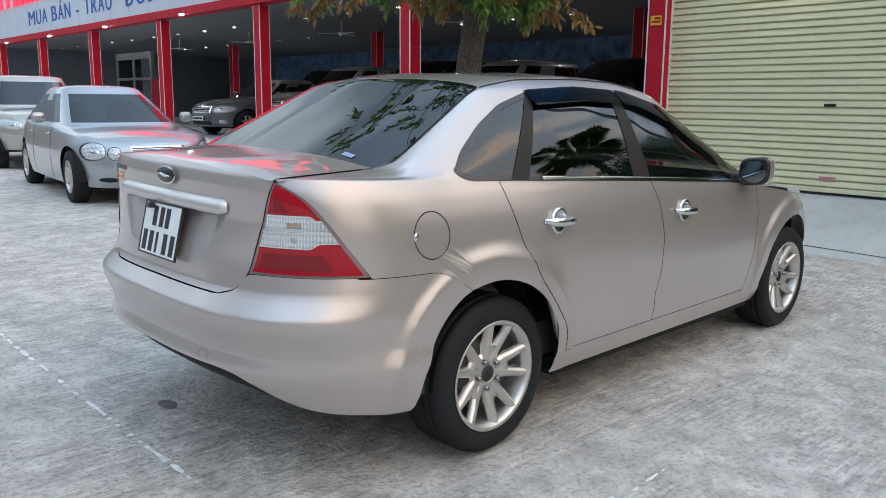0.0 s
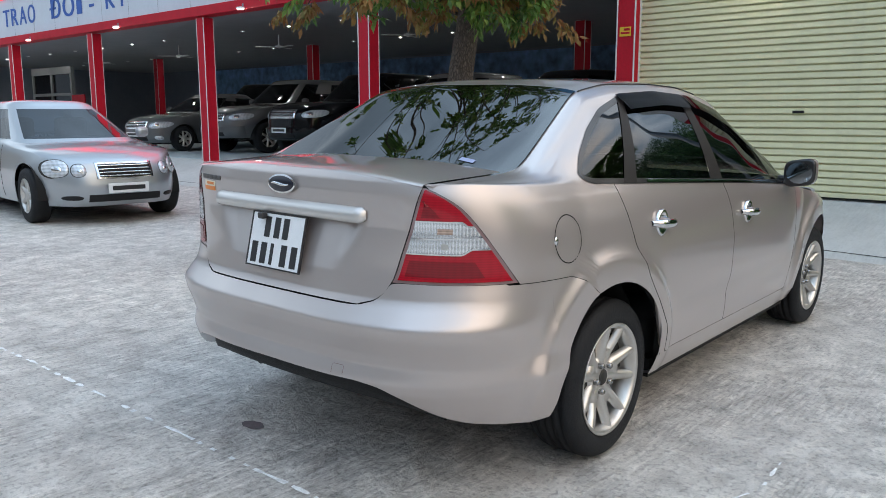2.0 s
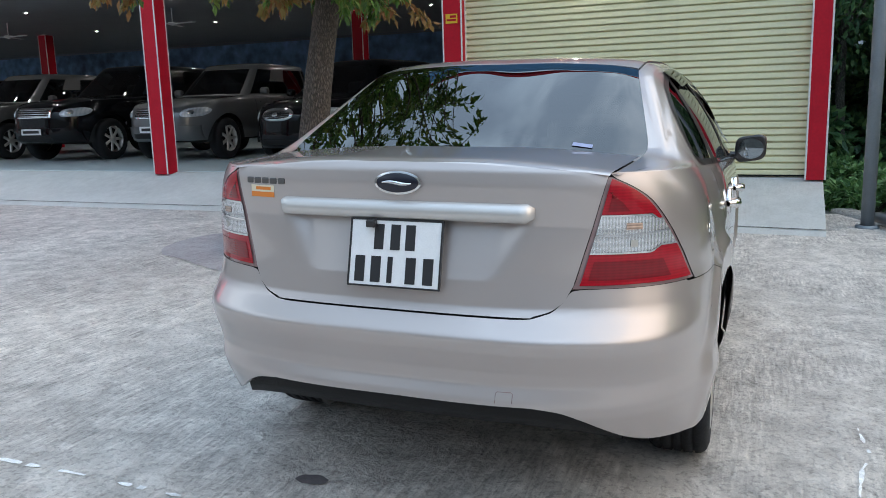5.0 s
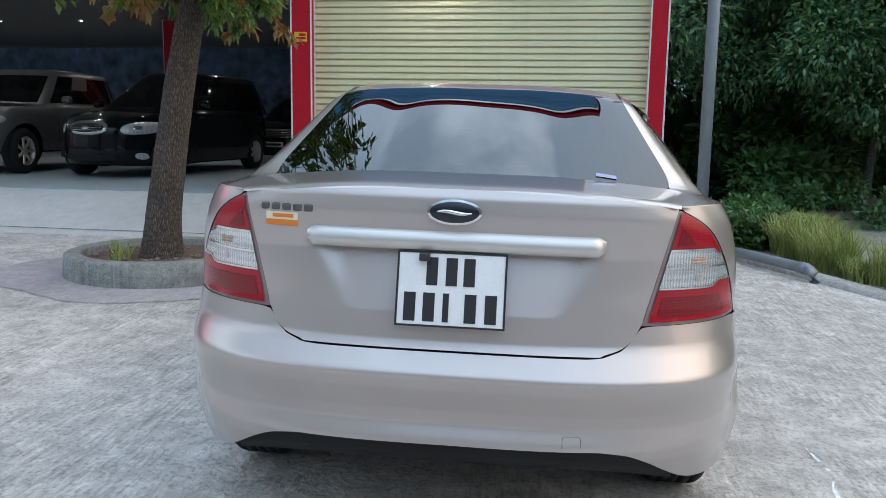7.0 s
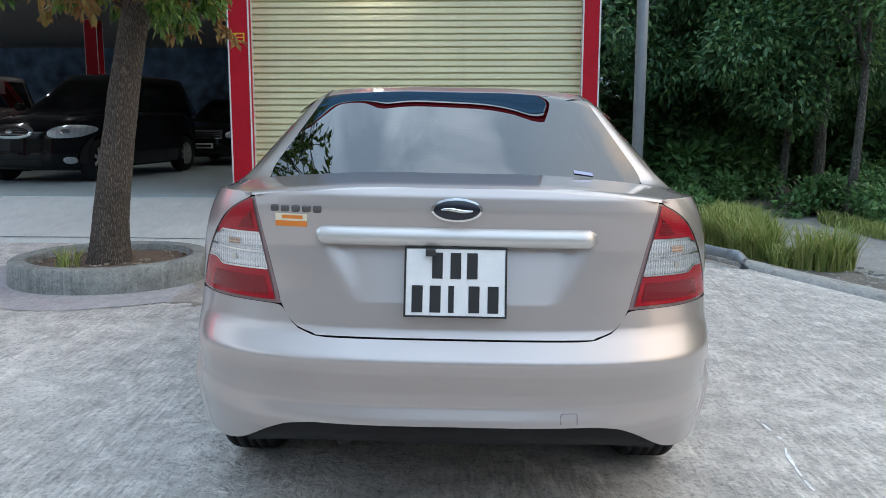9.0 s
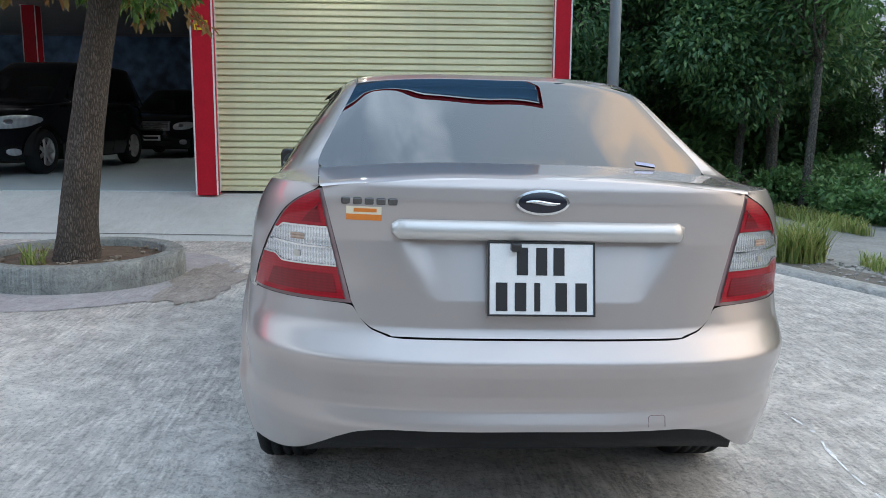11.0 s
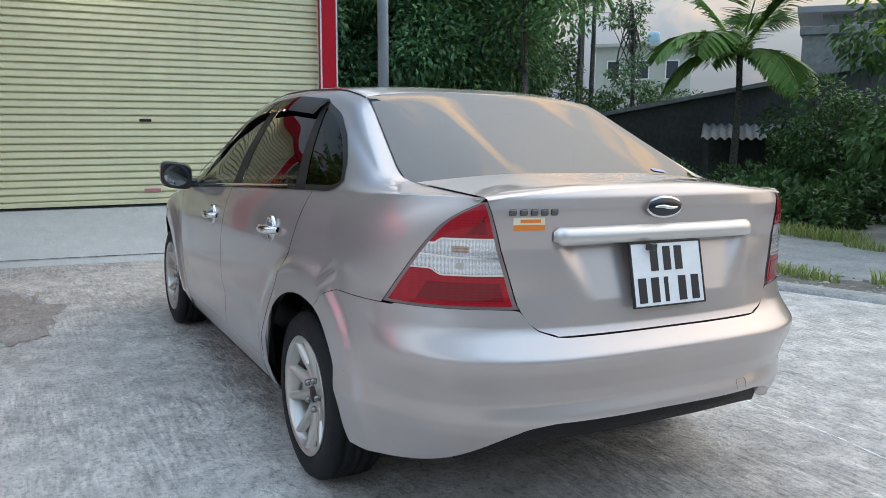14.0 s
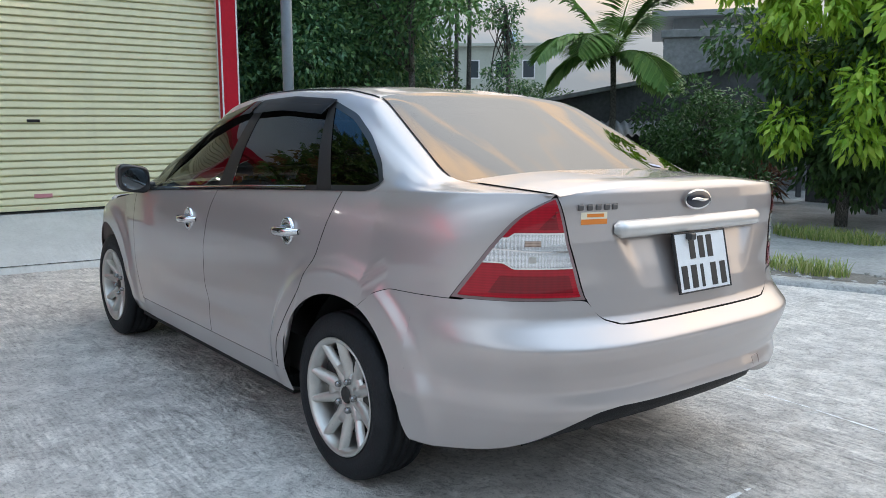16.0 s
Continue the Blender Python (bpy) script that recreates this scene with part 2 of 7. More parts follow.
def part(name, bm, material, parent=None, label="", smooth=False):
    me = bpy.data.meshes.new(name)
    bmesh.ops.recalc_face_normals(bm, faces=bm.faces)
    bm.to_mesh(me)
    bm.free()
    me.materials.append(material)
    me.polygons.foreach_set("use_smooth", [smooth] * len(me.polygons))
    ob = new(name, me)
    if parent is not None:
        ob.parent = parent
    if label:
        ob["label"] = label
    return ob


def thing(name, m, label, category, group="", kind=""):
    """An Empty at a thing's base, which parents its parts."""
    ob = new(name)
    ob.matrix_world = m
    ob.empty_display_size = 0.1
    return tagged(ob, label, category, group, kind)


def grid(f, us, vs, flip=False):
    """Vertices and quads of f(u, v) over a lattice."""
    vs_, nu, nv = [f(u, v) for u in us for v in vs], len(us), len(vs)
    fs = []
    for i in range(nu - 1):
        for j in range(nv - 1):
            q = (i * nv + j, i * nv + j + 1, (i + 1) * nv + j + 1, (i + 1) * nv + j)
            fs.append(q[::-1] if flip else q)
    return vs_, fs


def merge(*pairs):
    verts, faces = [], []
    for v, f in pairs:
        k = len(verts)
        verts += list(v)
        faces += [tuple(i + k for i in q) for q in f]
    return verts, faces


def mirrored(v, f):
    return [(p[0], -p[1], p[2]) for p in v], [q[::-1] for q in f]


def box(bm, x0, x1, y0, y1, z0, z1, bevel=0.0, m=None):
    """A box, bevelled, in a bmesh."""
    r = bmesh.ops.create_cube(bm, size=1.0)
    vs = r["verts"]
    for v in vs:
        v.co = Vector(((x0 + x1) / 2 + v.co.x * (x1 - x0), (y0 + y1) / 2 + v.co.y * (y1 - y0), (z0 + z1) / 2 + v.co.z * (z1 - z0)))
    if m is not None:
        for v in vs:
            v.co = m @ v.co
    if bevel:
        es = list({e for v in vs for e in v.link_edges})
        bmesh.ops.bevel(bm, geom=es, offset=bevel, segments=2, profile=0.5, affect="EDGES")
    return bm


def boxed(x0, x1, y0, y1, z0, z1, bevel=0.0, m=None):
    return box(bmesh.new(), x0, x1, y0, y1, z0, z1, bevel, m)


def lathe(profile, n=40, axis="y"):
    """Turns (r, h) about an axis; h runs along it."""
    vs, fs, k = [], [], len(profile)
    for i in range(n):
        a = 2 * math.pi * i / n
        for r, h in profile:
            c, s = r * math.cos(a), r * math.sin(a)
            vs.append({"y": (c, h, s), "z": (c, s, h), "x": (h, c, s)}[axis])
    for i in range(n):
        for j in range(k - 1):
            a, b = i * k, ((i + 1) % n) * k
            fs.append((a + j, a + j + 1, b + j + 1, b + j))
    return vs, fs


def tube(points, radius, n=8, closed=False):
    """A pipe along points."""
    pts = [Vector(p) for p in points]
    vs, fs = [], []
    rad = radius if callable(radius) else (lambda t: radius)
    up = Vector((0, 0, 1))
    for i, p in enumerate(pts):
        d = (pts[min(i + 1, len(pts) - 1)] - pts[max(i - 1, 0)]).normalized()
        a = d.cross(up if abs(d.z) < 0.95 else Vector((1, 0, 0))).normalized()
        b = d.cross(a)
        r = rad(i / max(1, len(pts) - 1))
        for k in range(n):
            t = 2 * math.pi * k / n
            vs.append(p + (a * math.cos(t) + b * math.sin(t)) * r)
    for i in range(len(pts) - 1):
        for k in range(n):
            fs.append((i * n + k, i * n + (k + 1) % n, (i + 1) * n + (k + 1) % n, (i + 1) * n + k))
    fs.append(tuple(range(n - 1, -1, -1)))
    fs.append(tuple((len(pts) - 1) * n + k for k in range(n)))
    return vs, fs


def soft(xs, ys, width=0.03):
    """A smoothed polyline y(x)."""
    xs, ys = np.array(xs, float), np.array(ys, float)
    t = np.linspace(xs[0], xs[-1], 600)
    v = np.interp(t, xs, ys)
    k = max(1, int(width / (t[1] - t[0])))
    pad = np.r_[2 * v[0] - v[k:0:-1], v, 2 * v[-1] - v[-2:-k - 2:-1]]
    w = np.hanning(2 * k + 3)[1:-1]
    v = np.convolve(pad, w / w.sum(), "valid")
    return lambda x: float(np.interp(x, t, v))


def span(a, b, n):
    return [a + (b - a) * i / n for i in range(n + 1)]


# ---- the saloon: x forward from the rear axle, y to its left, z up from the ground ----
HUB, WB, ARCH = 0.310, 2.64, 0.390
ARCH_X = -0.038
side_w = soft([0.15, 0.22, 0.30, 0.45, 0.60, 0.75, 0.85, 0.95, 1.03, 1.09, 1.16],
              [0.845, 0.862, 0.876, 0.892, 0.897, 0.895, 0.889, 0.872, 0.845, 0.808, 0.75], 0.05)
rear_x = soft([0.15, 0.28, 0.35, 0.41, 0.445, 0.462, 0.500, 0.54, 0.60, 0.636, 0.648, 0.672, 0.70, 0.72, 0.79, 0.95, 1.06, 1.10, 1.13, 1.16],
              [-0.80, -0.875, -0.918, -0.950, -0.9575, -0.9535, -0.939, -0.947, -0.9675, -0.9755, -0.9715, -0.948, -0.922, -0.912, -0.903, -0.874, -0.872, -0.866, -0.845, -0.80], 0.008)
rear_n = soft([0.15, 0.45, 0.62, 0.80, 1.08, 1.16], [2.8, 3.05, 3.4, 3.0, 4.0, 4.2], 0.06)
front_x = soft([0.15, 0.3, 0.55, 0.7, 0.85, 1.0], [3.30, 3.42, 3.45, 3.36, 3.2, 2.7], 0.05)
XM, XF = -0.2, 2.3
HALF = math.pi / 2


def taper(x):
    t = 1.0
    if x < 0.5:
        t -= 0.04 * ((0.5 - x) / 0.7) ** 2
    if x > 1.9:
        t -= 0.02 * ((x - 1.9) / 0.4) ** 2
    return t


def flare(x, z):
    """The raised lips round the wheels."""
    f = 0.0
    for c in (ARCH_X, WB):
        r = math.hypot(x - c, z - HUB)
        if z > HUB - 0.15:
            f += 0.024 * math.exp(-(max(0.0, r - 0.475) / 0.035) ** 2) * min(1.0, max(0.0, (z - 0.16) / 0.3))
    # the rear bumper steps out below a crease ahead of its corner
    if x < -0.30 and z < 0.54:
        u, w = min(1.0, max(0.0, (x + 0.72) / 0.22)), min(1.0, max(0.0, (0.522 - z) / 0.070))
        f += 0.015 * u * u * (3 - 2 * u) * w
    # door crease low down
    f -= 0.012 * math.exp(-((z - 0.47) / 0.06) ** 2) * (1 if 0.45 < x < 2.1 else 0) * min(1, abs(x - 0.45) * 5, abs(2.1 - x) * 5)
    return f


def shell(p, z):
    """The lower body: p is an angle round the tail up to a quarter turn, then metres along the side."""
    if p <= HALF:
        n, b, c = rear_n(z), side_w(z) * taper(XM), rear_x(z)
        x = XM + (c - XM) * max(0.0, math.cos(p)) ** (2 / n)
        y = b * max(0.0, math.sin(p)) ** (2 / n)
    else:
        x = XM + (p - HALF)
        if x <= XF:
            y = side_w(z) * taper(x)
        else:
            a = front_x(z) - XF
            t = min(1.0, (x - XF) / max(a, 0.05))
            y = side_w(z) * taper(XF) * (1 - t ** 2.8) ** (1 / 2.8)
    return (x, y + flare(x, z) * min(1, max(0.0, y) / 0.5), z)


def by_y(y, z):
    """p at a distance y from the middle, on the tail."""
    n, b = rear_n(z), side_w(z) * taper(XM)
    return math.asin(min(1.0, (y / b)) ** (n / 2))


def by_x(x, z):
    if x >= XM:
        return HALF + x - XM
    n, c = rear_n(z), rear_x(z)
    return math.acos(min(1.0, (x - XM) / (c - XM)) ** (n / 2))


def arch_z(x, extra=0.0):
    """Height of the wheel opening over x, or 0."""
    for c in (ARCH_X, WB):
        d = (ARCH + extra) ** 2 - (x - c) ** 2
        if d > 0:
            return HUB + math.sqrt(d)
    return 0.0


def panel(pa, pb, za, zb, nu, nv, out=0.0, shape=None, bias=1.0):
    """A patch of the shell between two edges pa(z), pb(z) and two edges za(p, x), zb(p, x)."""
    vs, fs = [], []
    for i in range(nu + 1):
        for j in range(nv + 1):
            u, v, z = 1 - (1 - i / nu) ** bias, j / nv, 0.6
            for _ in range(20):
                a, b = pa(z), pb(z)
                p = a + (b - a) * u
                x = shell(p, z)[0]
                lo, hi = za(p, x), zb(p, x)
                z = lo + (hi - lo) * v
            q = Vector(shell(p, z))
            if out or shape:
                e = 0.004
                n = (Vector(shell(p + e, z)) - q).cross(Vector(shell(p, z + e)) - q).normalized()
                if n.y < 0 and abs(n.y) > 0.3 or n.x > 0.3 and p < 0.6:
                    n = -n
                q = q + n * (out + (shape(q) if shape else 0.0))
            vs.append(tuple(q))
    for i in range(nu):
        for j in range(nv):
            k = i * (nv + 1) + j
            fs.append((k, k + nv + 1, k + nv + 2, k + 1))
    return vs, fs


def lines(pts):
    """An edge through (z, x) points, as p(z)."""
    pts = sorted(pts)
    zs, xs = [a for a, _ in pts], [b for _, b in pts]
    f = soft(zs, xs, 0.04)
    return lambda z: by_x(f(min(max(z, zs[0]), zs[-1])), z)


def belt_z(x):
    """The window line."""
    return 1.058 - 0.052 * x - 0.006 * x * x * (1 if x > 0 else 0) if x > -0.1 else 1.063 + 0.03 * min(1.0, (-0.1 - x) / 0.6)


# shut lines
door_rr = lines([(1.08, 0.035), (1.0, 0.055), (0.82, 0.12), (0.68, 0.20), (0.56, 0.30), (0.46, 0.375), (0.40, 0.40), (0.30, 0.41)])
door_mid = lines([(1.02, 1.03), (0.9, 1.09), (0.73, 1.135), (0.55, 1.125), (0.30, 1.09)])
door_ff = lines([(0.95, 2.09), (0.75, 2.13), (0.55, 2.12), (0.42, 2.08), (0.30, 2.03)])
lamp_out = lines([(0.76, -0.572), (0.786, -0.587), (0.878, -0.652), (0.965, -0.704), (1.03, -0.745), (1.085, -0.80)])
_lamp_in = soft([0.70, 0.715, 0.74, 0.79, 0.95, 1.085, 1.13], [0.40, 0.455, 0.487, 0.513, 0.557, 0.592, 0.605], 0.012)


def lamp_in(z):
    return by_y(_lamp_in(min(max(z, 0.70), 1.13)), z)


def shifted(f, d):
    return lambda z: f(z) + d


def deck_edge(p, x):
    y = shell(p, 1.1)[1]
    return 1.122 - 0.030 * (abs(y) / 0.6) ** 2


_seam = soft([-1.0, -0.62, -0.31, -0.24, -0.15, -0.1], [0.776, 0.772, 0.764, 0.735, 0.67, 0.63], 0.05)
_lid_low = soft([0.0, 0.36, 0.40, 0.455, 0.487, 0.515, 0.54, 0.60, 0.9], [0.694, 0.694, 0.6965, 0.7135, 0.738, 0.772, 0.776, 0.777, 0.777], 0.012)
_skirt = soft([0.0, 0.40, 0.48, 0.54, 0.60, 0.66, 0.72, 0.80, 0.95], [0.447, 0.445, 0.432, 0.405, 0.366, 0.328, 0.303, 0.288, 0.278], 0.04)


def bumper_top(p, x):
    y = shell(p, 0.72)[1]
    return _lid_low(y) if p < by_x(-0.62, 0.77) else _seam(x)


def bumper_low(p, x):
    return max(_skirt(shell(p, 0.35)[1]), 0.0) if p < HALF - 0.15 else 0.275


def side_low(p, x):
    a = arch_z(x)
    return max(a, _seam(x) + 0.0015 if x < -0.12 else 0.0, 0.325)


# greenhouse: rail (edge of rear glass, roof and windscreen), gutter and crown over x
rail_y = soft([-0.86, -0.42, -0.33, 0.19, 0.40, 1.1, 1.45, 2.10, 2.4], [0.598, 0.632, 0.640, 0.530, 0.535, 0.56, 0.58, 0.71, 0.76], 0.11)
rail_z = soft([-0.86, -0.80, -0.42, -0.36, 0.19, 0.42, 0.8, 1.1, 1.40, 2.10, 2.4], [1.088, 1.094, 1.112, 1.118, 1.400, 1.438, 1.448, 1.440, 1.395, 0.975, 0.93], 0.10)
crown_z = soft([-0.86, -0.80, -0.44, -0.40, 0.21, 0.40, 0.8, 1.1, 1.42, 2.20, 2.4], [1.121, 1.126, 1.136, 1.142, 1.432, 1.463, 1.478, 1.472, 1.43, 1.0, 0.945], 0.07)


NS = 12


def section(x):
    """Half a cross-section of the upper body, from the window line to the middle of the roof."""
    zb = belt_z(x)
    yb = side_w(zb) * taper(x) if x > XM else shell(by_x(max(x, rear_x(zb) + 0.03), zb), zb)[1]
    ry, rz, cz = rail_y(x), rail_z(x), crown_z(x)
    h = max(rz - zb, 0.0)
    t = min(1.0, h / 0.35)
    g = Vector((yb - (yb - ry) * (0.45 + 0.22 * t), zb + h * (0.70 + 0.10 * t), 0))
    m = Vector((yb - (yb - g.x) * 0.42, zb + (g.y - zb) * 0.52, 0))
    pts = [Vector((yb + 0.006, zb - 0.05, 0)), Vector((yb, zb, 0)), m, g, Vector((ry, rz, 0)), Vector((ry * 0.5, rz + (cz - rz) * 0.92, 0)), Vector((0, cz, 0)), Vector((-ry * 0.5, rz + (cz - rz) * 0.92, 0))]
    out = []
    for k, n in ((1, NS), (2, NS), (3, NS), (4, NS), (5, NS)):
        a, b, c, d = pts[k - 1], pts[k], pts[k + 1], pts[k + 2]
        for i in range(n):
            s = i / n
            out.append(0.5 * ((2 * b) + (c - a) * s + (2 * a - 5 * b + 4 * c - d) * s * s + (3 * b - a - 3 * c + d) * s ** 3))
    out.append(pts[6])
    return [(v.x, v.y) for v in out]


_sections = {}


def sec(x):
    k = round(x, 4)
    if k not in _sections:
        _sections[k] = section(x)
    return _sections[k]


def upper_side(x, z, out=0.0):
    """The point on the side of the greenhouse at x and z."""
    s = sec(x)[:3 * NS + 1]
    zs, ys = [b for _, b in s], [a for a, _ in s]
    y = float(np.interp(z, np.maximum.accumulate(zs) + np.arange(len(zs)) * 1e-7, ys))
    e = 0.004
    y2 = float(np.interp(z + e, np.maximum.accumulate(zs) + np.arange(len(zs)) * 1e-7, ys))
    n = Vector((0, e, y - y2)).normalized()
    return (x, y + n.y * out, z + n.z * out)


def upper_top(x, y, out=0.0):
    """The point on the roof, rear glass or windscreen at x and y."""
    s = sec(x)[3 * NS:]
    ys, zs = [a for a, _ in s][::-1], [b for _, b in s][::-1]
    z = float(np.interp(abs(y), ys, zs))
    s2 = sec(x + 0.01)[3 * NS:]
    z2 = float(np.interp(abs(y), [a for a, _ in s2][::-1], [b for _, b in s2][::-1]))
    n = Vector((z - z2, 0, 0.01)).normalized()
    return (x + n.x * out, y, z + n.z * out)


def glass_top(x, y, out=0.0):
    """The rear window, running straight down behind the edge of the boot lid."""
    if x >= -0.27:
        return upper_top(x, y, out)
    a, b = upper_top(-0.27, y, out), upper_top(-0.23, y, out)
    t = (x + 0.27) / 0.04
    return (a[0] + (b[0] - a[0]) * t, y, a[2] + (b[2] - a[2]) * t)


def deck_top(x, y):
    if x <= -0.50:
        return upper_top(x, y)
    a, b = upper_top(-0.54, y), upper_top(-0.50, y)
    return (x, y, b[2] + (b[2] - a[2]) * (x + 0.50) / 0.04)


# daylight opening of the side: lower and upper edge over x
dlo_head = soft([-0.17, -0.10, 0.058, 0.22, 0.42, 0.75, 1.1, 1.40, 1.70, 1.95, 2.10],
               [1.100, 1.158, 1.256, 1.334, 1.390, 1.408, 1.393, 1.325, 1.195, 1.055, 0.955], 0.05)


DLO_TIP, DLO_BEND, DLO_Z = -0.155, -0.035, 1.107


def dlo_top(x):
    """Head of the side windows, rounded off into the tip of the quarter window."""
    k = min(1.0, max(0.0, (DLO_BEND - x) / (DLO_BEND - DLO_TIP)))
    return DLO_Z + (max(dlo_head(x), DLO_Z) - DLO_Z) * math.sqrt(1 - k ** 4) if k > 0 else dlo_head(x)


def dlo_low(x):
    k = min(1.0, max(0.0, (DLO_BEND - x) / (DLO_BEND - DLO_TIP)))
    return DLO_Z - (DLO_Z - belt_z(max(x, DLO_BEND)) - 0.004) * math.sqrt(1 - k ** 2.4)


def outward(v, f, c=(0.9, 0.0, 0.7)):
    """Faces turned away from the middle of the car."""
    out = []
    for q in f:
        a, b, d = Vector(v[q[0]]), Vector(v[q[1]]), Vector(v[q[2]])
        n = (b - a).cross(d - a)
        out.append(q if n.dot((a + d) / 2 - Vector(c)) > 0 else q[::-1])
    return v, out


def build_saloon():
    car = thing("parked_saloon", Matrix.Translation((2.222, 2.91, 0.0)) @ Matrix.Rotation(radians(1.0), 4, "X"),
                "champagne silver saloon car with tinted windows parked on concrete", "car")
    both = lambda v, f: merge((v, f), mirrored(v, f))
    G = 0.0024
    lo_door = lambda p, x: 0.335
    up = lambda p, x: belt_z(x)

    # inner shell seen through the shut lines
    v, f = panel(lambda z: 0.0, lambda z: HALF + 2.9, lambda p, x: max(0.30 if p > HALF - 0.2 else 0.46, arch_z(x, 0.012)), lambda p, x: belt_z(x) - 0.01, 170, 18, -0.034)
    obj("inner_body", *both(v, f), M_GAP, car)

    # rear bumper
    v, f = panel(lambda z: 0.0, lambda z: by_x(-0.427, z), bumper_low, lambda p, x: bumper_top(p, x) - 0.001, 84, 60)
    bv, bf = [], []
    ear_z = [0.38 + 0.29 * i / 20 for i in range(21)]
    ear_x = [ARCH_X - math.sqrt(ARCH ** 2 - (z - HUB) ** 2) + 0.030 * min(1.0, (0.68 - z) / 0.22) for z in ear_z]
    ear = lambda x: max(float(np.interp(x, [-0.43, -0.412, ear_x[0] - 0.004] + ear_x, [0.275, 0.295, 0.335] + ear_z)), arch_z(x) if x > ear_x[-1] else 0.0)
    for i in range(41):
        x = -0.427 + 0.289 * (i / 40) ** 1.7
        lo, hi = ear(x), _seam(x) - 0.001
        for j in range(21):
            z = lo + (max(hi, lo) - lo) * j / 20
            bv.append(shell(by_x(x, z), z))
    bf = [(i * 21 + j, i * 21 + 21 + j, i * 21 + 22 + j, i * 21 + 1 + j) for i in range(40) for j in range(20)]
    obj("rear_bumper", *both(*merge((v, f), (bv, bf))), M_PAINT, car)
    # rolled lower lip and black valance
    lip = [Vector(v[i * 61]) for i in range(85)]
    bm_v, bm_f = [], []
    rows = ((0, 0, 0), (0.012, 0, -0.004), (0.05, 0.0, 0.006), (0.16, 0.0, 0.02))
    for i, q in enumerate(lip):
        k = min(1.0, 0.03 + (84 - i) / 22)
        for dx, dy, dz in rows:
            bm_v.append((q.x + dx * k, q.y * (1 - dx * 0.35), q.z + dz))
    for i in range(84):
        for j in range(3):
            a = i * 4 + j
            bm_f.append((a, a + 1, a + 5, a + 4))
    obj("bumper_lip", *both(bm_v, bm_f), M_PAINT, car)
    va = [(x, y, z) for y in span(-0.64, 0.64, 16) for x, z in ((-0.905 + 0.16 * (abs(y) / 0.64) ** 3, 0.455), (-0.90 + 0.16 * (abs(y) / 0.64) ** 3, 0.40 - 0.07 * (abs(y) / 0.64) ** 4), (-0.85 + 0.12 * (abs(y) / 0.64) ** 3, 0.355 - 0.05 * (abs(y) / 0.64) ** 4), (-0.62, 0.36))]
    vf = [(i * 4 + j, i * 4 + j + 1, i * 4 + j + 5, i * 4 + j + 4) for i in range(16) for j in range(3)]
    obj("rear_valance", va, vf, M_PLASTIC, car, "black plastic valance")

    # quarter panels, doors, wings, sills
    for s, flip in (("", False), ("", True)):
        fl = (lambda a: mirrored(*a)) if flip else (lambda a: a)
        v, f = panel(shifted(lamp_out, 0.008), shifted(door_rr, -G), side_low, up, 120, 26, bias=1.7)
        obj("quarter_panel", *fl((v, f)), M_PAINT, car)
        v, f = panel(shifted(door_rr, G), shifted(door_mid, -G), lo_door, up, 50, 26)
        av_, af_ = [], []
        for i in range(41):
            z = 0.3315 + 0.36 * i / 40
            xa_ = ARCH_X + math.sqrt(ARCH ** 2 - (z - HUB) ** 2) + 0.0005
            xb_ = max(xa_ + 0.004, XM + door_rr(z) - G - HALF)
            for j in range(9):
                q = shell(by_x(xa_ + (xb_ - xa_) * j / 8, z), z)
                av_.append((q[0], q[1] - 0.0007, q[2]))
        af_ = [(i * 9 + j, i * 9 + 1 + j, i * 9 + 10 + j, i * 9 + 9 + j) for i in range(40) for j in range(8)]
        obj("arch_lip", *outward(*fl((av_, af_))), M_PAINT, car)
        door_r = obj("rear_door", *fl((v, f)), M_PAINT, car)
        v, f = panel(shifted(door_mid, G), shifted(door_ff, -G), lo_door, up, 50, 26)
        door_f = obj("front_door", *fl((v, f)), M_PAINT, car)
        v, f = panel(shifted(door_ff, G), lambda z: HALF + 3.05, lambda p, x: max(0.30, arch_z(x)), lambda p, x: belt_z(x) - 0.012 * max(0, x - 2.0) * 6, 90, 22)
        obj("front_wing", *fl((v, f)), M_PAINT, car)
        v, f = panel(lambda z: by_x(0.353, z), lambda z: by_x(2.26, z), lambda p, x: 0.235, lambda p, x: 0.329, 70, 6, -0.004)
        v = [(q[0], q[1] - 0.016 * max(0.0, (0.329 - q[2]) / 0.094) ** 1.4, q[2]) for q in v]
        v2, f2 = grid(lambda a, b: (a, 0.842 - b * 0.12, 0.237 - 0.03 * b), span(0.37, 2.26, 8), [0, 1])
        obj("sill", *fl(merge((v, f), (v2, f2))), M_PAINT, car)
        # handles
        for door, hx, hz in ((door_r, 0.335, 0.888), (door_f, 1.31, 0.845)):
            sg = -1 if flip else 1
            y0 = shell(by_x(hx, hz), hz)[1]
            hv, hf = [], []
            for i in range(15):
                a = -1 + 2 * i / 14
                half = 0.0195 * (1 - 0.45 * abs(a) ** 3)
                off = 0.040 * (1 - abs(a) ** 4) + 0.004
                for k in range(8):
                    t = 2 * math.pi * k / 8
                    hv.append((hx + a * 0.092, sg * (y0 + off - 0.006 + 0.012 * math.cos(t)), hz + half * math.sin(t) - 0.004 * a))
            for i in range(14):
                for k in range(8):
                    hf.append((i * 8 + k, i * 8 + (k + 1) % 8, i * 8 + 8 + (k + 1) % 8, i * 8 + 8 + k))
            h = obj("door_handle", hv, hf, M_CHROME, door, "chrome door handle")
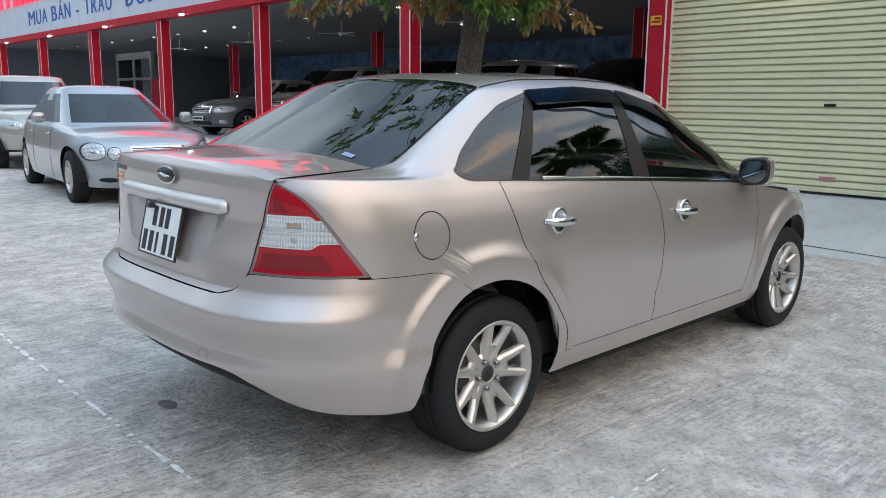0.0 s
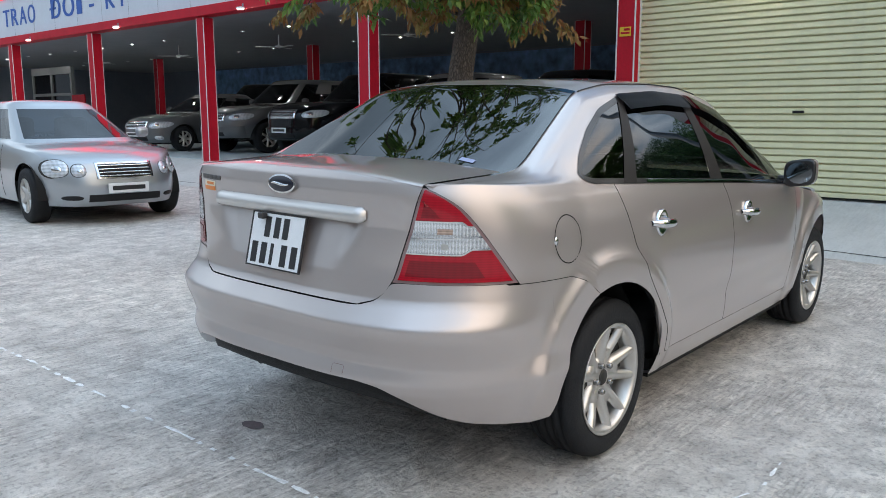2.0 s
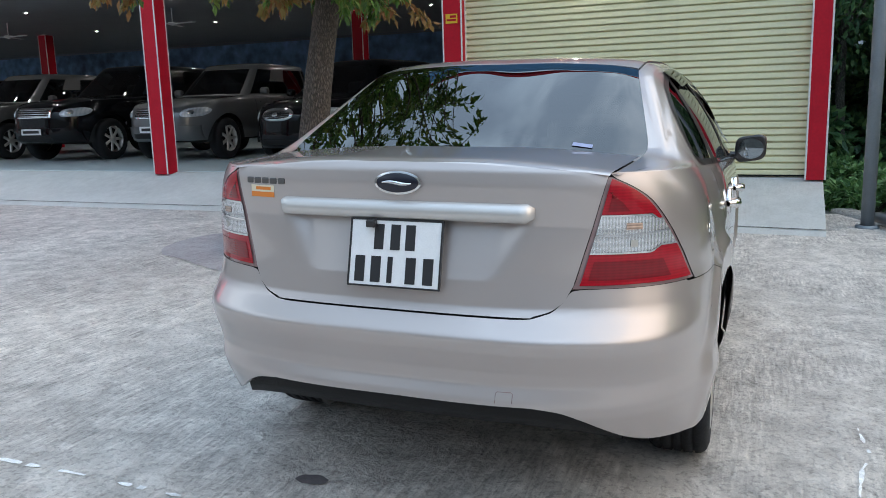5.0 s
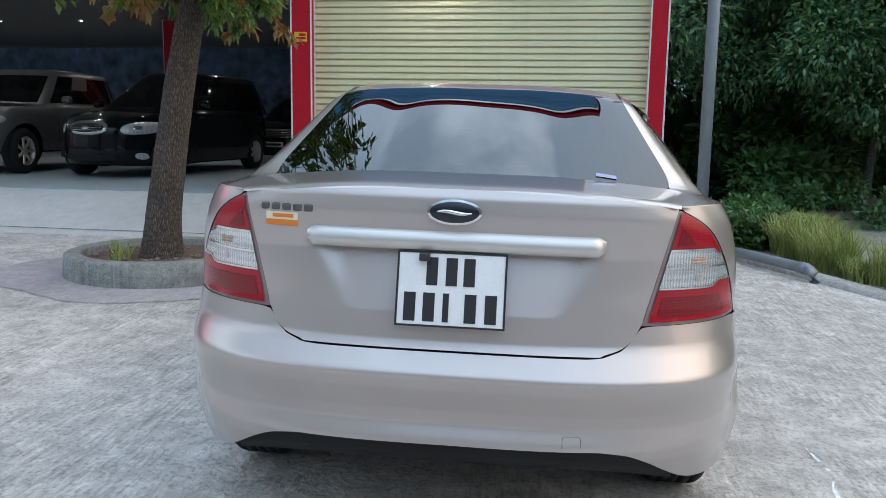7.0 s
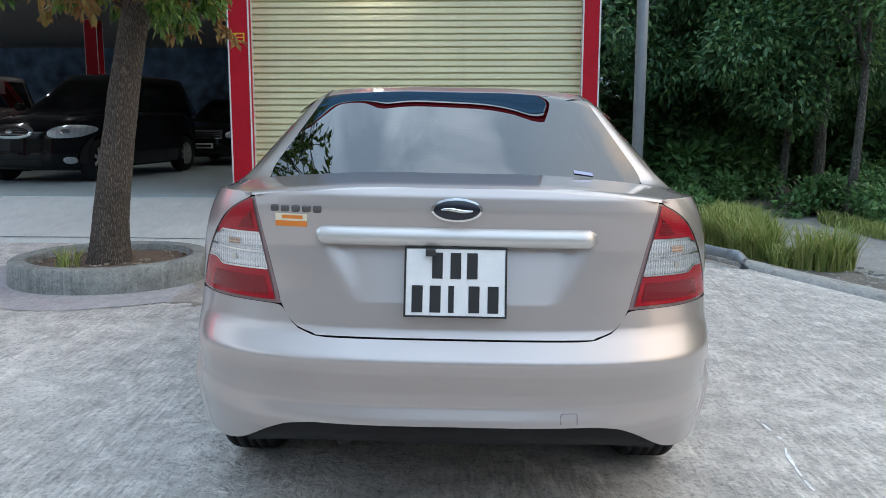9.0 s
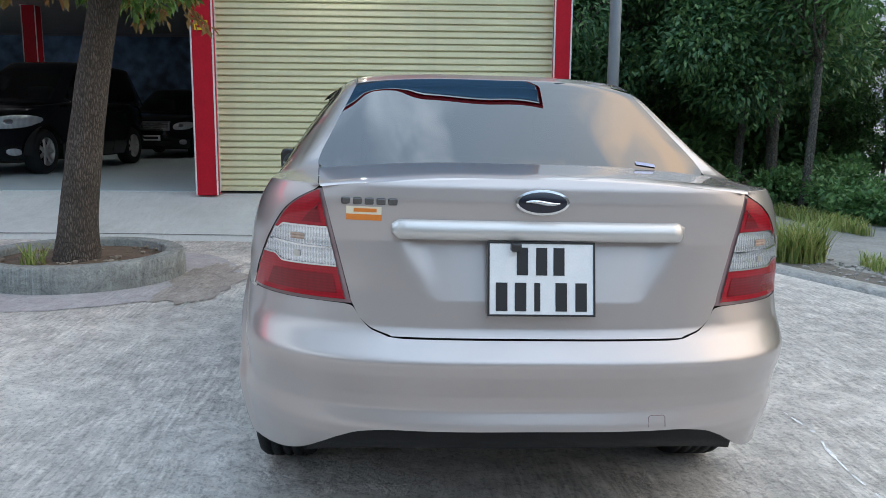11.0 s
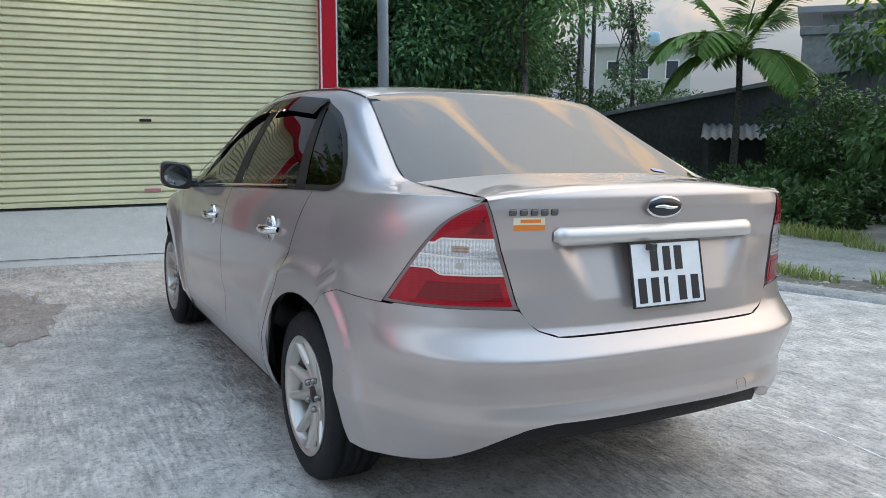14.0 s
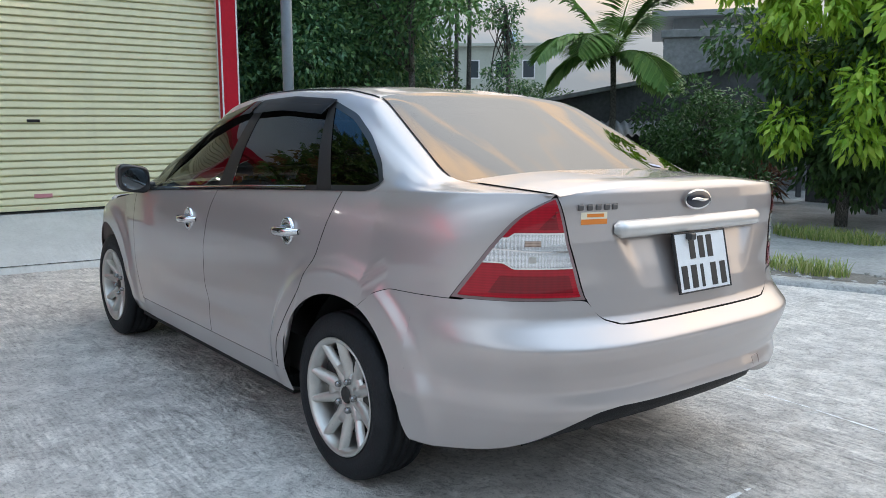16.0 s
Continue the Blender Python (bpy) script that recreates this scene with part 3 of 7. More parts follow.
            cv, cf = lathe([(0.054, -0.004), (0.054, 0.008), (0.048, 0.0105), (0.040, 0.0085), (0.02, 0.007), (0.001, 0.0065)], 32)
            obj("handle_cup", [(hx - 0.005 + p[0] * 0.88, sg * (y0 + p[1]), hz + p[2]) for p in cv], cf, M_CHROME, door, "chrome handle cup")
    # fuel flap on the right
    fx, fz = -0.33, 0.895
    y0 = lambda x, z: shell(by_x(x, z), z)[1]
    ring, cap = [], []
    for i in range(48):
        a = 2 * math.pi * i / 48
        for r, o in ((0.084, 0.0012), (0.080, 0.0012)):
            x, z = fx + r * math.cos(a), fz + r * math.sin(a)
            ring.append((x, -(y0(x, z) + o), z))
    obj("fuel_flap_gap", ring, [(2 * i, 2 * i + 1, (2 * i + 3) % 96, (2 * i + 2) % 96) for i in range(48)], M_GAP, car)
    cv, cf = lathe([(0.016, 0.0), (0.015, 0.003), (0.001, 0.004)], 16)
    obj("flap_notch", [(fx - 0.074 + p[0] * 0.7, -(y0(fx - 0.074, fz) + p[1]), fz + p[2]) for p in cv], cf, M_CHROME, car)

    # boot lid: rear face with the plate recess
    def recess(q):
        """The plate's bay: it deepens upwards from a crisp lower edge to the trim bar."""
        half = 0.322 + (q.z - 0.800) / (0.962 - 0.800) * 0.066
        corner = 0.03 * max(0.0, abs(q.y) / half - 0.86) / 0.14
        a = min(1.0, max(0.0, (half + 0.02 - abs(q.y)) / 0.10))
        b = min(1.0, max(0.0, (q.z - 0.792 - corner) / 0.17))
        c = min(1.0, max(0.0, (1.0 - q.z) / 0.02))
        s = lambda t: t * t * (3 - 2 * t)
        return -0.025 * s(a) * b * s(c)

    v, f = panel(lambda z: 0.0, lambda z: lamp_in(z) - (0.003 if z > 0.79 else 0.001), lambda p, x: 0.6980, lambda p, x: deck_edge(p, x), 60, 84)
    v = [(q[0] - recess(Vector(q)), q[1], q[2]) for q in v]
    top = [(x, y) for x in [-0.845, -0.835, -0.82] + span(-0.80, -0.385, 10) for y in span(-1, 1, 24)]
    tv, n = [], 25
    for x, u in top:
        y = u * (rail_y(x) - 0.0025)
        z = deck_top(x, y)[2]
        e = max(0.0, (-0.80 - x) / 0.045)
        xx = x + 0.030 * e * abs(u) ** 3
        tv.append((xx, y, z - 0.004 * e * e + 0.004))
    tf = [(i * n + j, i * n + j + 1, i * n + n + j + 1, i * n + n + j) for i in range(12) for j in range(24)]
    lid = obj("boot_lid", *merge(both(v, f), (tv, tf)), M_PAINT, car)
    # rounded lip joining the two
    edge = [v[i * 85 + 84] for i in range(61)]
    lv, lf = [], []
    for q in edge:
        t = abs(q[1]) / 0.6
        x1 = -0.845 + 0.030 * t ** 3
        z1 = upper_top(-0.845, min(q[1], rail_y(-0.845) - 0.006))[2]
        for k in range(5):
            s = k / 4
            lv.append((q[0] + (x1 - q[0]) * s, q[1], q[2] + (z1 - q[2]) * math.sin(s * HALF)))
    lf = [(i * 5 + k, i * 5 + 5 + k, i * 5 + 6 + k, i * 5 + 1 + k) for i in range(60) for k in range(4)]
    obj("lid_lip", *both(lv, lf), M_PAINT, lid)
    # trim bar over the plate
    bv, bf = [], []
    for i in range(41):
        y = -0.402 + 0.804 * i / 40
        x = shell(by_y(abs(y), 0.985), 0.985)[0]
        end = max(0.0, min(1.0, (0.402 - abs(y)) / 0.02)) ** 0.5
        for k in range(12):
            t = 2 * math.pi * k / 12
            bv.append((x - 0.004 - 0.024 * end * max(-0.3, math.cos(t)), y, 0.985 + 0.026 * (0.5 + 0.5 * end) * (abs(math.sin(t)) ** 0.7) * math.copysign(1, math.sin(t)) - 0.006 * math.cos(t)))
    bf = [(i * 12 + k, i * 12 + (k + 1) % 12, i * 12 + 12 + (k + 1) % 12, i * 12 + 12 + k) for i in range(40) for k in range(12)]
    bf += [tuple(range(12)), tuple(480 + k for k in range(12))]
    obj("trim_bar", bv, bf, M_PAINT_BAR, lid, "bright silver trim bar")
    # oval badge
    def disc(rx, rz, x0, z0, bulge, n=40, y0=0.0, lean=0.06):
        vs, fs = [(x0 - bulge, y0, z0)], []
        for k in (0.4, 0.75, 0.95, 1.0):
            for i in range(n):
                a = 2 * math.pi * i / n
                vs.append((x0 - bulge * (1 - k ** 3) + lean * rz * k * math.sin(a), y0 + rx * k * math.cos(a), z0 + rz * k * math.sin(a)))
        fs += [(0, 1 + i, 1 + (i + 1) % n) for i in range(n)]
        for r in range(3):
            fs += [(1 + r * n + i, 1 + r * n + n + i, 1 + r * n + n + (i + 1) % n, 1 + r * n + (i + 1) % n) for i in range(n)]
        return vs, fs
    obj("badge", *disc(0.073, 0.034, -0.8835, 1.063, 0.004), M_CHROME, lid, "chrome rimmed oval badge")
    obj("badge_field", *disc(0.066, 0.028, -0.8855, 1.063, 0.005), M_BLUEBADGE, lid, "dark blue oval badge field")
    wv, wf = tube([(-0.8915 - 0.0012 * math.cos(t * 1.57), 0.046 * t, 1.063 + 0.003 * math.sin(2.6 * t) * (1 - 0.25 * t * t)) for t in span(-1, 1, 48)], lambda q: 0.006 * math.sin(math.pi * (0.04 + 0.92 * q)) ** 0.6, 6)
    obj("badge_mark", wv, wf, M_CHROME, lid, "chrome flourish")
    # raised model letters as plain bars, and the dealer's sticker
    for k in range(5):
        y = 0.526 - 0.0315 * k
        x = shell(by_y(y, 1.052), 1.052)[0]
        part("model_mark", boxed(x - 0.004, x + 0.002, y - 0.0125, y + 0.0125, 1.046, 1.065, 0.004), M_MARK, lid)
    for name, ya, yb_, za, zb_, m, o in (("dealer_sticker", 0.430, 0.525, 1.004, 1.041, M_CREAM, 0.0012), ("sticker_band", 0.430, 0.525, 1.004, 1.020, M_ORANGE, 0.002), ("sticker_bar", 0.443, 0.505, 1.026, 1.036, M_ORANGE, 0.002)):
        sv, sf = grid(lambda a, b: (shell(by_y(a, b), b)[0] - o, a, b), span(ya, yb_, 6), span(za, zb_, 2))
        obj(name, sv, sf, m, lid)
    # square cover of the towing eye, outlined in the bumper
    eye = [(0.335 + 0.024 * c, 0.470 + 0.015 * s_) for c, s_ in ((-1, -1), (-1, 0.7), (-0.8, 1), (0.8, 1), (1, 0.7), (1, -1))]
    ev, ef = tube([(shell(by_y(y, z), z)[0] - 0.0004, -y, z) for y, z in eye], 0.0011, 5)
    obj("towing_cover", ev, ef, M_LAMPEDGE, car)
    # number plate on a backing, characters as plain bars
    tilt = Matrix.Translation((-0.912, 0, 0.860)) @ Matrix.Rotation(radians(13), 4, "Y")
    plate = part("number_plate", boxed(-0.003, 0.003, -0.1415, 0.1415, -0.097, 0.097, 0.002, tilt), M_WHITEPLATE, lid, "white number plate in a black frame")
    fr = bmesh.new()
    for a, b, c, d in ((-0.146, 0.146, 0.0945, 0.100), (-0.146, 0.146, -0.100, -0.0945), (-0.146, -0.1405, -0.0945, 0.0945), (0.1405, 0.146, -0.0945, 0.0945)):
        box(fr, -0.0055, 0.005, a, b, c, d, 0.001, tilt)
    part("plate_frame", fr, M_BLACKTRIM, plate)
    part("plate_backing", boxed(0.004, 0.03, -0.10, 0.10, -0.07, 0.07, 0.004, tilt), M_PLASTIC, plate)
    for y, half in ((0.052, 0.015), (0.0, 0.015), (-0.047, 0.015)):
        part("character_bar", boxed(-0.0045, -0.003, y - half, y + half, 0.010, 0.084, 0.0, tilt), M_BLACKINK, plate)
    for y, half in ((0.108, 0.0155), (0.057, 0.0155), (0.012, 0.008), (-0.053, 0.0155), (-0.107, 0.0155)):
        part("character_bar", boxed(-0.0045, -0.003, y - half, y + half, -0.086, -0.010, 0.0, tilt), M_BLACKINK, plate)
    part("lid_button", boxed(-0.925, -0.90, 0.058, 0.086, 0.935, 0.957, 0.004), M_BLACKTRIM, lid)

    # tail lamps: red over a stepped clear band over red
    def ease(t):
        t = min(1.0, max(0.0, t))
        return t * t * (3 - 2 * t)

    band_low = lambda x: 0.876 + 0.018 * ease((x + 0.745) / 0.030)
    band_top = lambda x: 0.978 - 0.014 * ease((x + 0.742) / 0.018)
    for flip in (False, True):
        fl = (lambda a: mirrored(*a)) if flip else (lambda a: a)
        lo, hi = (lambda p, x: 0.777), (lambda p, x: deck_edge(p, x) - 0.008)
        v, f = panel(shifted(lamp_in, 0.002), shifted(lamp_out, 0.006), lo, hi, 40, 24, -0.003)
        lamp = obj("tail_lamp", *fl((v, f)), M_LAMPEDGE, car, "red and clear tail lamp")
        ia, ob_ = shifted(lamp_in, 0.022), shifted(lamp_out, -0.022)
        # reds stand over recessed deep red wells, the clear band is parted by a chrome rail
        v, f = panel(ia, ob_, lambda p, x: 0.786, lambda p, x: band_low(x) - 0.004, 40, 12, 0.002)
        obj("red_lens", *fl((v, f)), M_LENS_RED, lamp)
        v, f = panel(ia, ob_, lambda p, x: band_low(x), lambda p, x: band_top(x), 48, 12, 0.002)
        obj("clear_lens", *fl((v, f)), M_LENS_CLEAR, lamp, "clear ribbed lens")
        v, f = panel(ia, ob_, lambda p, x: band_top(x) + 0.004, lambda p, x: deck_edge(p, x) - 0.014, 40, 14, 0.002)
        obj("red_lens", *fl((v, f)), M_LENS_RED, lamp)
        v, f = panel(shifted(lamp_in, 0.05), shifted(lamp_out, -0.17), lambda p, x: 0.800, lambda p, x: 0.852, 20, 4, 0.0035)
        obj("lamp_well", *fl((v, f)), M_LENS_DEEP, lamp, "deep red lower lamp well")
        v, f = panel(shifted(lamp_in, 0.05), shifted(lamp_out, -0.20), lambda p, x: 0.992, lambda p, x: min(1.045, deck_edge(p, x) - 0.03), 20, 5, 0.0035)
        obj("lamp_well", *fl((v, f)), M_LENS_DEEP, lamp, "deep red upper lamp well")
        v, f = panel(lambda z: by_y(0.640, z), lambda z: by_y(0.680, z), lambda p, x: 0.940, lambda p, x: 0.958, 12, 4, 0.0035)
        obj("amber_lens", *fl((v, f)), M_LENS_AMBER, lamp)
        v, f = panel(lambda z: by_y(0.652, z), lambda z: by_y(0.670, z), lambda p, x: 0.892, lambda p, x: 0.910, 12, 4, 0.0035)
        obj("lamp_bulb", *fl((v, f)), M_ALLOY, lamp, "grey bulb seen through the clear lens")
        for f0 in (lambda x: band_low(x) - 0.003, lambda x: 0.922 + 0.008 * ease((x + 0.80) / 0.1), lambda x: band_top(x) - 0.001):
            v, f = panel(ia, ob_, lambda p, x, f0=f0: f0(x), lambda p, x, f0=f0: f0(x) + 0.0048, 48, 2, 0.0045)
            obj("lens_rib", *fl((v, f)), M_CHROME, lamp)

    # upper body: pillars, roof and scuttle, open where the glass is
    xs = span(-0.80, 2.28, 154)
    v, f = [], []
    for x in xs:
        v += [(x, y, z) for y, z in sec(x)]
    k = len(sec(0.0))
    for i in range(len(xs) - 1):
        xm = (xs[i] + xs[i + 1]) / 2
        for j in range(k - 1):
            q = (i * k + j, (i + 1) * k + j, (i + 1) * k + j + 1, i * k + j + 1)
            zm = sum(v[t][2] for t in q) / 4
            if xm < -0.40 and j >= 3 * NS:
                continue
            if j < 3 * NS - 4 and -0.135 < xm < 2.05 and dlo_low(xm) + 0.012 < zm < dlo_top(xm) - 0.012:
                continue
            if j >= 3 * NS and (-0.41 < xm < 0.17 or 1.45 < xm < 2.12) :
                continue
            f.append(q)
    obj("roof", *both(v, f), M_PAINT, car)
    # nose
    nv, nf = [], []
    for i in range(31):
        u = i / 30
        for j in range(15):
            w = j / 14
            z = 0.28 + 0.5 * w
            for _ in range(8):
                x = 2.84 + (front_x(z) - 0.001 - 2.84) * (1 - (1 - u) ** 1.5)
                lo = max(0.28, arch_z(x))
                z = lo + (belt_z(min(x, 2.6)) - 0.03 - 0.16 * (max(0.0, x - 2.2) / 1.2) ** 1.6 - lo) * w
            nv.append(shell(HALF + x - XM, z) if u < 1 else (front_x(z), 0.0, z))
    nf = [(i * 15 + j, i * 15 + 15 + j, i * 15 + 16 + j, i * 15 + 1 + j) for i in range(30) for j in range(14)]
    obj("front_bumper", *both(nv, nf), M_PAINT, car)
    # bonnet
    hv, hf = grid(lambda x, u: (x, u * side_w(0.9) * taper(min(x, XF)) * (1 - 0.28 * max(0, (x - 2.4) / 1.0) ** 2) * 0.96, belt_z(2.2) - 0.02 - 0.16 * (max(0.0, x - 2.2) / 1.2) ** 1.6 + 0.06 * (1 - u * u)), span(2.18, 3.36, 20), span(-1, 1, 20))
    obj("bonnet", hv, hf, M_PAINT, car)

    # rear glass with its black border, and windscreen
    gx = span(-0.418, 0.205, 30)
    border, glass = [], []
    v, f = grid(lambda x, u: glass_top(x, u * (rail_y(x) + 0.004), 0.003), gx, span(-1, 1, 40))
    ff = [q for q in f if (lambda c: abs(c[1]) > rail_y(c[0]) - 0.045 or c[0] > 0.165)(np.mean([v[i] for i in q], 0))]
    obj("rear_glass_border", v, ff, M_BLACKTRIM, car)
    v, f = grid(lambda x, u: glass_top(x, u * (rail_y(x) + 0.002), 0.006), gx, span(-1, 1, 40))
    rg = obj("rear_glass", *outward(v, f), M_GLASS_REAR, car, "dark tinted rear window")
    v, f = grid(lambda x, y: glass_top(x, y, 0.0085), span(-0.385, -0.365, 2), span(-0.47, -0.405, 3))
    obj("window_decal", v, f, mat("decal_white_blue", (0.28, 0.32, 0.5), 0.4), rg)
    v, f = grid(lambda x, u: upper_top(x, u * rail_y(x), 0.004), span(1.43, 2.14, 20), span(-1, 1, 24))
    obj("windscreen", *outward(v, f), M_GLASS_CLEAR, car)
    # third brake lamp on the roof's end
    part("high_brake_lamp", boxed(0.175, 0.20, -0.15, 0.15, 1.408, 1.416, 0.003), M_LENS_RED, car)

    # side windows
    rear_edge = lambda z: float(np.interp(z, [1.03, 1.2, 1.40], [0.085, 0.235, 0.43]))
    rglass_a = lambda z: float(np.interp(z, [1.03, 1.12, 1.25, 1.40], [0.185, 0.245, 0.345, 0.46]))
    rglass_b = lambda z: float(np.interp(z, [1.0, 1.2, 1.42], [0.900, 0.935, 0.99]))
    fglass_a = lambda z: float(np.interp(z, [1.0, 1.2, 1.42], [1.040, 1.035, 1.055]))

    def side_patch(a, b, lo, hi, nu, nv, out):
        vs, fs = [], []
        for i in range(nu + 1):
            for j in range(nv + 1):
                u, w, z = i / nu, j / nv, 1.15
                for _ in range(8):
                    x = a(z) + (b(z) - a(z)) * u
                    z = lo(x) + (hi(x) - lo(x)) * w
                vs.append(upper_side(x, z, out))
        for i in range(nu):
            for j in range(nv):
                c = i * (nv + 1) + j
                fs.append((c, c + nv + 1, c + nv + 2, c + 1))
        return vs, fs

    for flip in (False, True):
        fl = (lambda a: mirrored(*a)) if flip else (lambda a: a)
        # surround
        n = 110
        loop_o, loop_i = [], []
        xs2 = [DLO_TIP + 0.16 * (i / 40) ** 2 for i in range(40)] + span(0.005, 2.085, n - 40)
        inx = [min(DLO_TIP + 0.013 + (x - DLO_TIP) * 0.92, x + 0.013) if x < 0.005 else min(x + 0.013, 2.0) for x in xs2]
        mid = lambda x: (dlo_low(x) + dlo_top(x)) / 2
        low = [upper_side(x, min(dlo_low(x), mid(x)) - 0.002, 0.003) for x in xs2]
        low_i = [upper_side(x, min(dlo_low(x) + 0.018, mid(x)), 0.003) for x in inx]
        hi = [upper_side(x, max(dlo_top(x), mid(x)), 0.003) for x in xs2]
        hi_i = [upper_side(x, max(dlo_top(x) - 0.020, mid(x)), 0.003) for x in inx]
        v = low + low_i + hi + hi_i
        m = n + 1
        f = [(i, i + 1, m + i + 1, m + i) for i in range(n)] + [(3 * m + i, 3 * m + i + 1, 2 * m + i + 1, 2 * m + i) for i in range(n)]
        f += [(0, m, 3 * m, 2 * m), (n, 2 * m + n, 3 * m + n, m + n)]
        sur = obj("window_surround", *fl((v, f)), M_BLACKTRIM, car)
        # upright sashes
        v, f = side_patch(lambda z: rear_edge(z) - 0.004, rglass_a, lambda x: dlo_low(x), lambda x: dlo_top(x) - 0.004, 6, 14, 0.004)
        obj("door_sash", *fl((v, f)), M_SASH, sur)
        v, f = side_patch(rglass_b, fglass_a, lambda x: dlo_low(x), lambda x: dlo_top(x) - 0.004, 6, 14, 0.004)
        obj("pillar_cover", *fl((v, f)), M_SASH, sur)
        # panes
        lo, hi_ = (lambda x: min(dlo_low(x) + 0.010, (dlo_low(x) + dlo_top(x)) / 2)), (lambda x: max(dlo_top(x) - 0.012, (dlo_low(x) + dlo_top(x)) / 2))
        v, f = side_patch(lambda z: DLO_TIP + 0.006, rear_edge, lo, hi_, 36, 12, 0.001)
        obj("quarter_glass", *outward(*fl((v, f))), M_GLASS_SIDE, sur)
        v, f = side_patch(rglass_a, rglass_b, lo, hi_, 20, 12, 0.0015)
        obj("rear_door_glass", *outward(*fl((v, f))), M_GLASS_SIDE, sur)
        v, f = side_patch(fglass_a, lambda z: float(np.interp(z, [0.97, 1.05, 1.2, 1.33, 1.40], [2.0, 1.93, 1.67, 1.36, 1.1])), lo, hi_, 24, 12, 0.0015)
        obj("front_door_glass", *outward(*fl((v, f))), M_GLASS, sur)
        # bright strip on the window line
        v, f = grid(lambda x, t: upper_side(x, dlo_low(x) + 0.002 + 0.012 * t, 0.007 - 0.003 * abs(t - 0.5)), span(0.28, 1.90, 60), [0, 0.5, 1])
        obj("chrome_strip", *fl((v, f)), M_CHROME, sur, "chrome window strip")
        # smoked rain visors along the window heads
        for xa, xb in ((0.405, 1.020), (1.035, 1.80)):
            v, f = grid(lambda x, t: upper_side(x, dlo_top(x) + 0.006 - 0.072 * (1 + 2.0 * max(0.0, x - 1.2)) * t * min(1, (x - xa + 0.04) / 0.05, (xb - x + 0.04) / 0.05), 0.005 + 0.016 * math.sin(t * HALF)), span(xa, xb, 60), span(0, 1, 10))
            obj("rain_visor", *outward(*fl((v, f))), M_VISOR, sur, "smoked plastic rain visor")
        # door mirror
        sg = -1 if flip else 1
        mv, mf = [], []
        for i in range(13):
            a = math.pi * i / 12
            for kx in range(20):
                t = 2 * math.pi * kx / 20
                rx, ry, rz = 0.075, 0.082, 0.072
                x = -math.cos(a)
                r = max(0.0, math.sin(a)) ** 0.55
                yy = r * math.copysign(abs(math.cos(t)) ** 0.5, math.cos(t))
                zz = r * math.copysign(abs(math.sin(t)) ** 0.5, math.sin(t))
                mv.append((1.90 + (max(x, -0.35) * rx if x < 0 else x * rx * 1.2), sg * (0.955 + yy * ry), 1.005 + zz * rz + 0.012 * yy))
        mf = [(i * 20 + kx, i * 20 + (kx + 1) % 20, i * 20 + 20 + (kx + 1) % 20, i * 20 + 20 + kx) for i in range(12) for kx in range(20)]
        mir = obj("door_mirror", mv, mf, M_BLACKTRIM, car, "door mirror with a champagne cap")
        cap_v = [(q[0] + 0.003, 0.0 + sg * (0.955 + (abs(q[1]) - 0.955) * 1.03), 1.005 + (q[2] - 1.005) * 1.03) for q in mv[100:]]
        obj("mirror_cap", cap_v, [tuple(i - 100 for i in q) for q in mf if min(q) >= 100], M_PAINT, mir, "champagne painted mirror cap")
        v, f = disc(0.068, 0.057, 1.8725, 1.005, 0.002, 32, sg * 0.955, 0.0)
        obj("mirror_glass", v, f, M_MIRROR, mir)
        part("mirror_arm", boxed(1.885, 1.96, min(sg * 0.80, sg * 0.91), max(sg * 0.80, sg * 0.91), 0.945, 0.985, 0.012), M_BLACKTRIM, mir)
    # roof joints
    for sg in (-1, 1):
        v, f = tube([(x, sg * (rail_y(x) + 0.004), rail_z(x) + 0.001) for x in span(0.215, 1.30, 40)], 0.003, 6)
        obj("roof_strip", v, f, M_BLACKTRIM, car)

    # wheels: tyre, five split spokes, nuts and cap
    prof = [(0.212, -0.085), (0.217, -0.10), (0.240, -0.108), (0.27, -0.107), (0.295, -0.098), (0.307, -0.082), (0.311, -0.062), (0.303, -0.060), (0.303, -0.052), (0.311, -0.05), (0.311, -0.022), (0.303, -0.02), (0.303, -0.012), (0.311, -0.01), (0.311, 0.01), (0.303, 0.012), (0.303, 0.02), (0.311, 0.022), (0.311, 0.05), (0.303, 0.052), (0.303, 0.060), (0.311, 0.062), (0.307, 0.082), (0.295, 0.098), (0.27, 0.107), (0.235, 0.108), (0.217, 0.10), (0.212, 0.085)]
    tv, tf = lathe(prof, 64)
    rim_prof = [(0.197, -0.09), (0.207, -0.104), (0.204, -0.107), (0.192, -0.100), (0.184, -0.085), (0.180, -0.02), (0.175, 0.09)]
    rv, rf = lathe(rim_prof, 64)

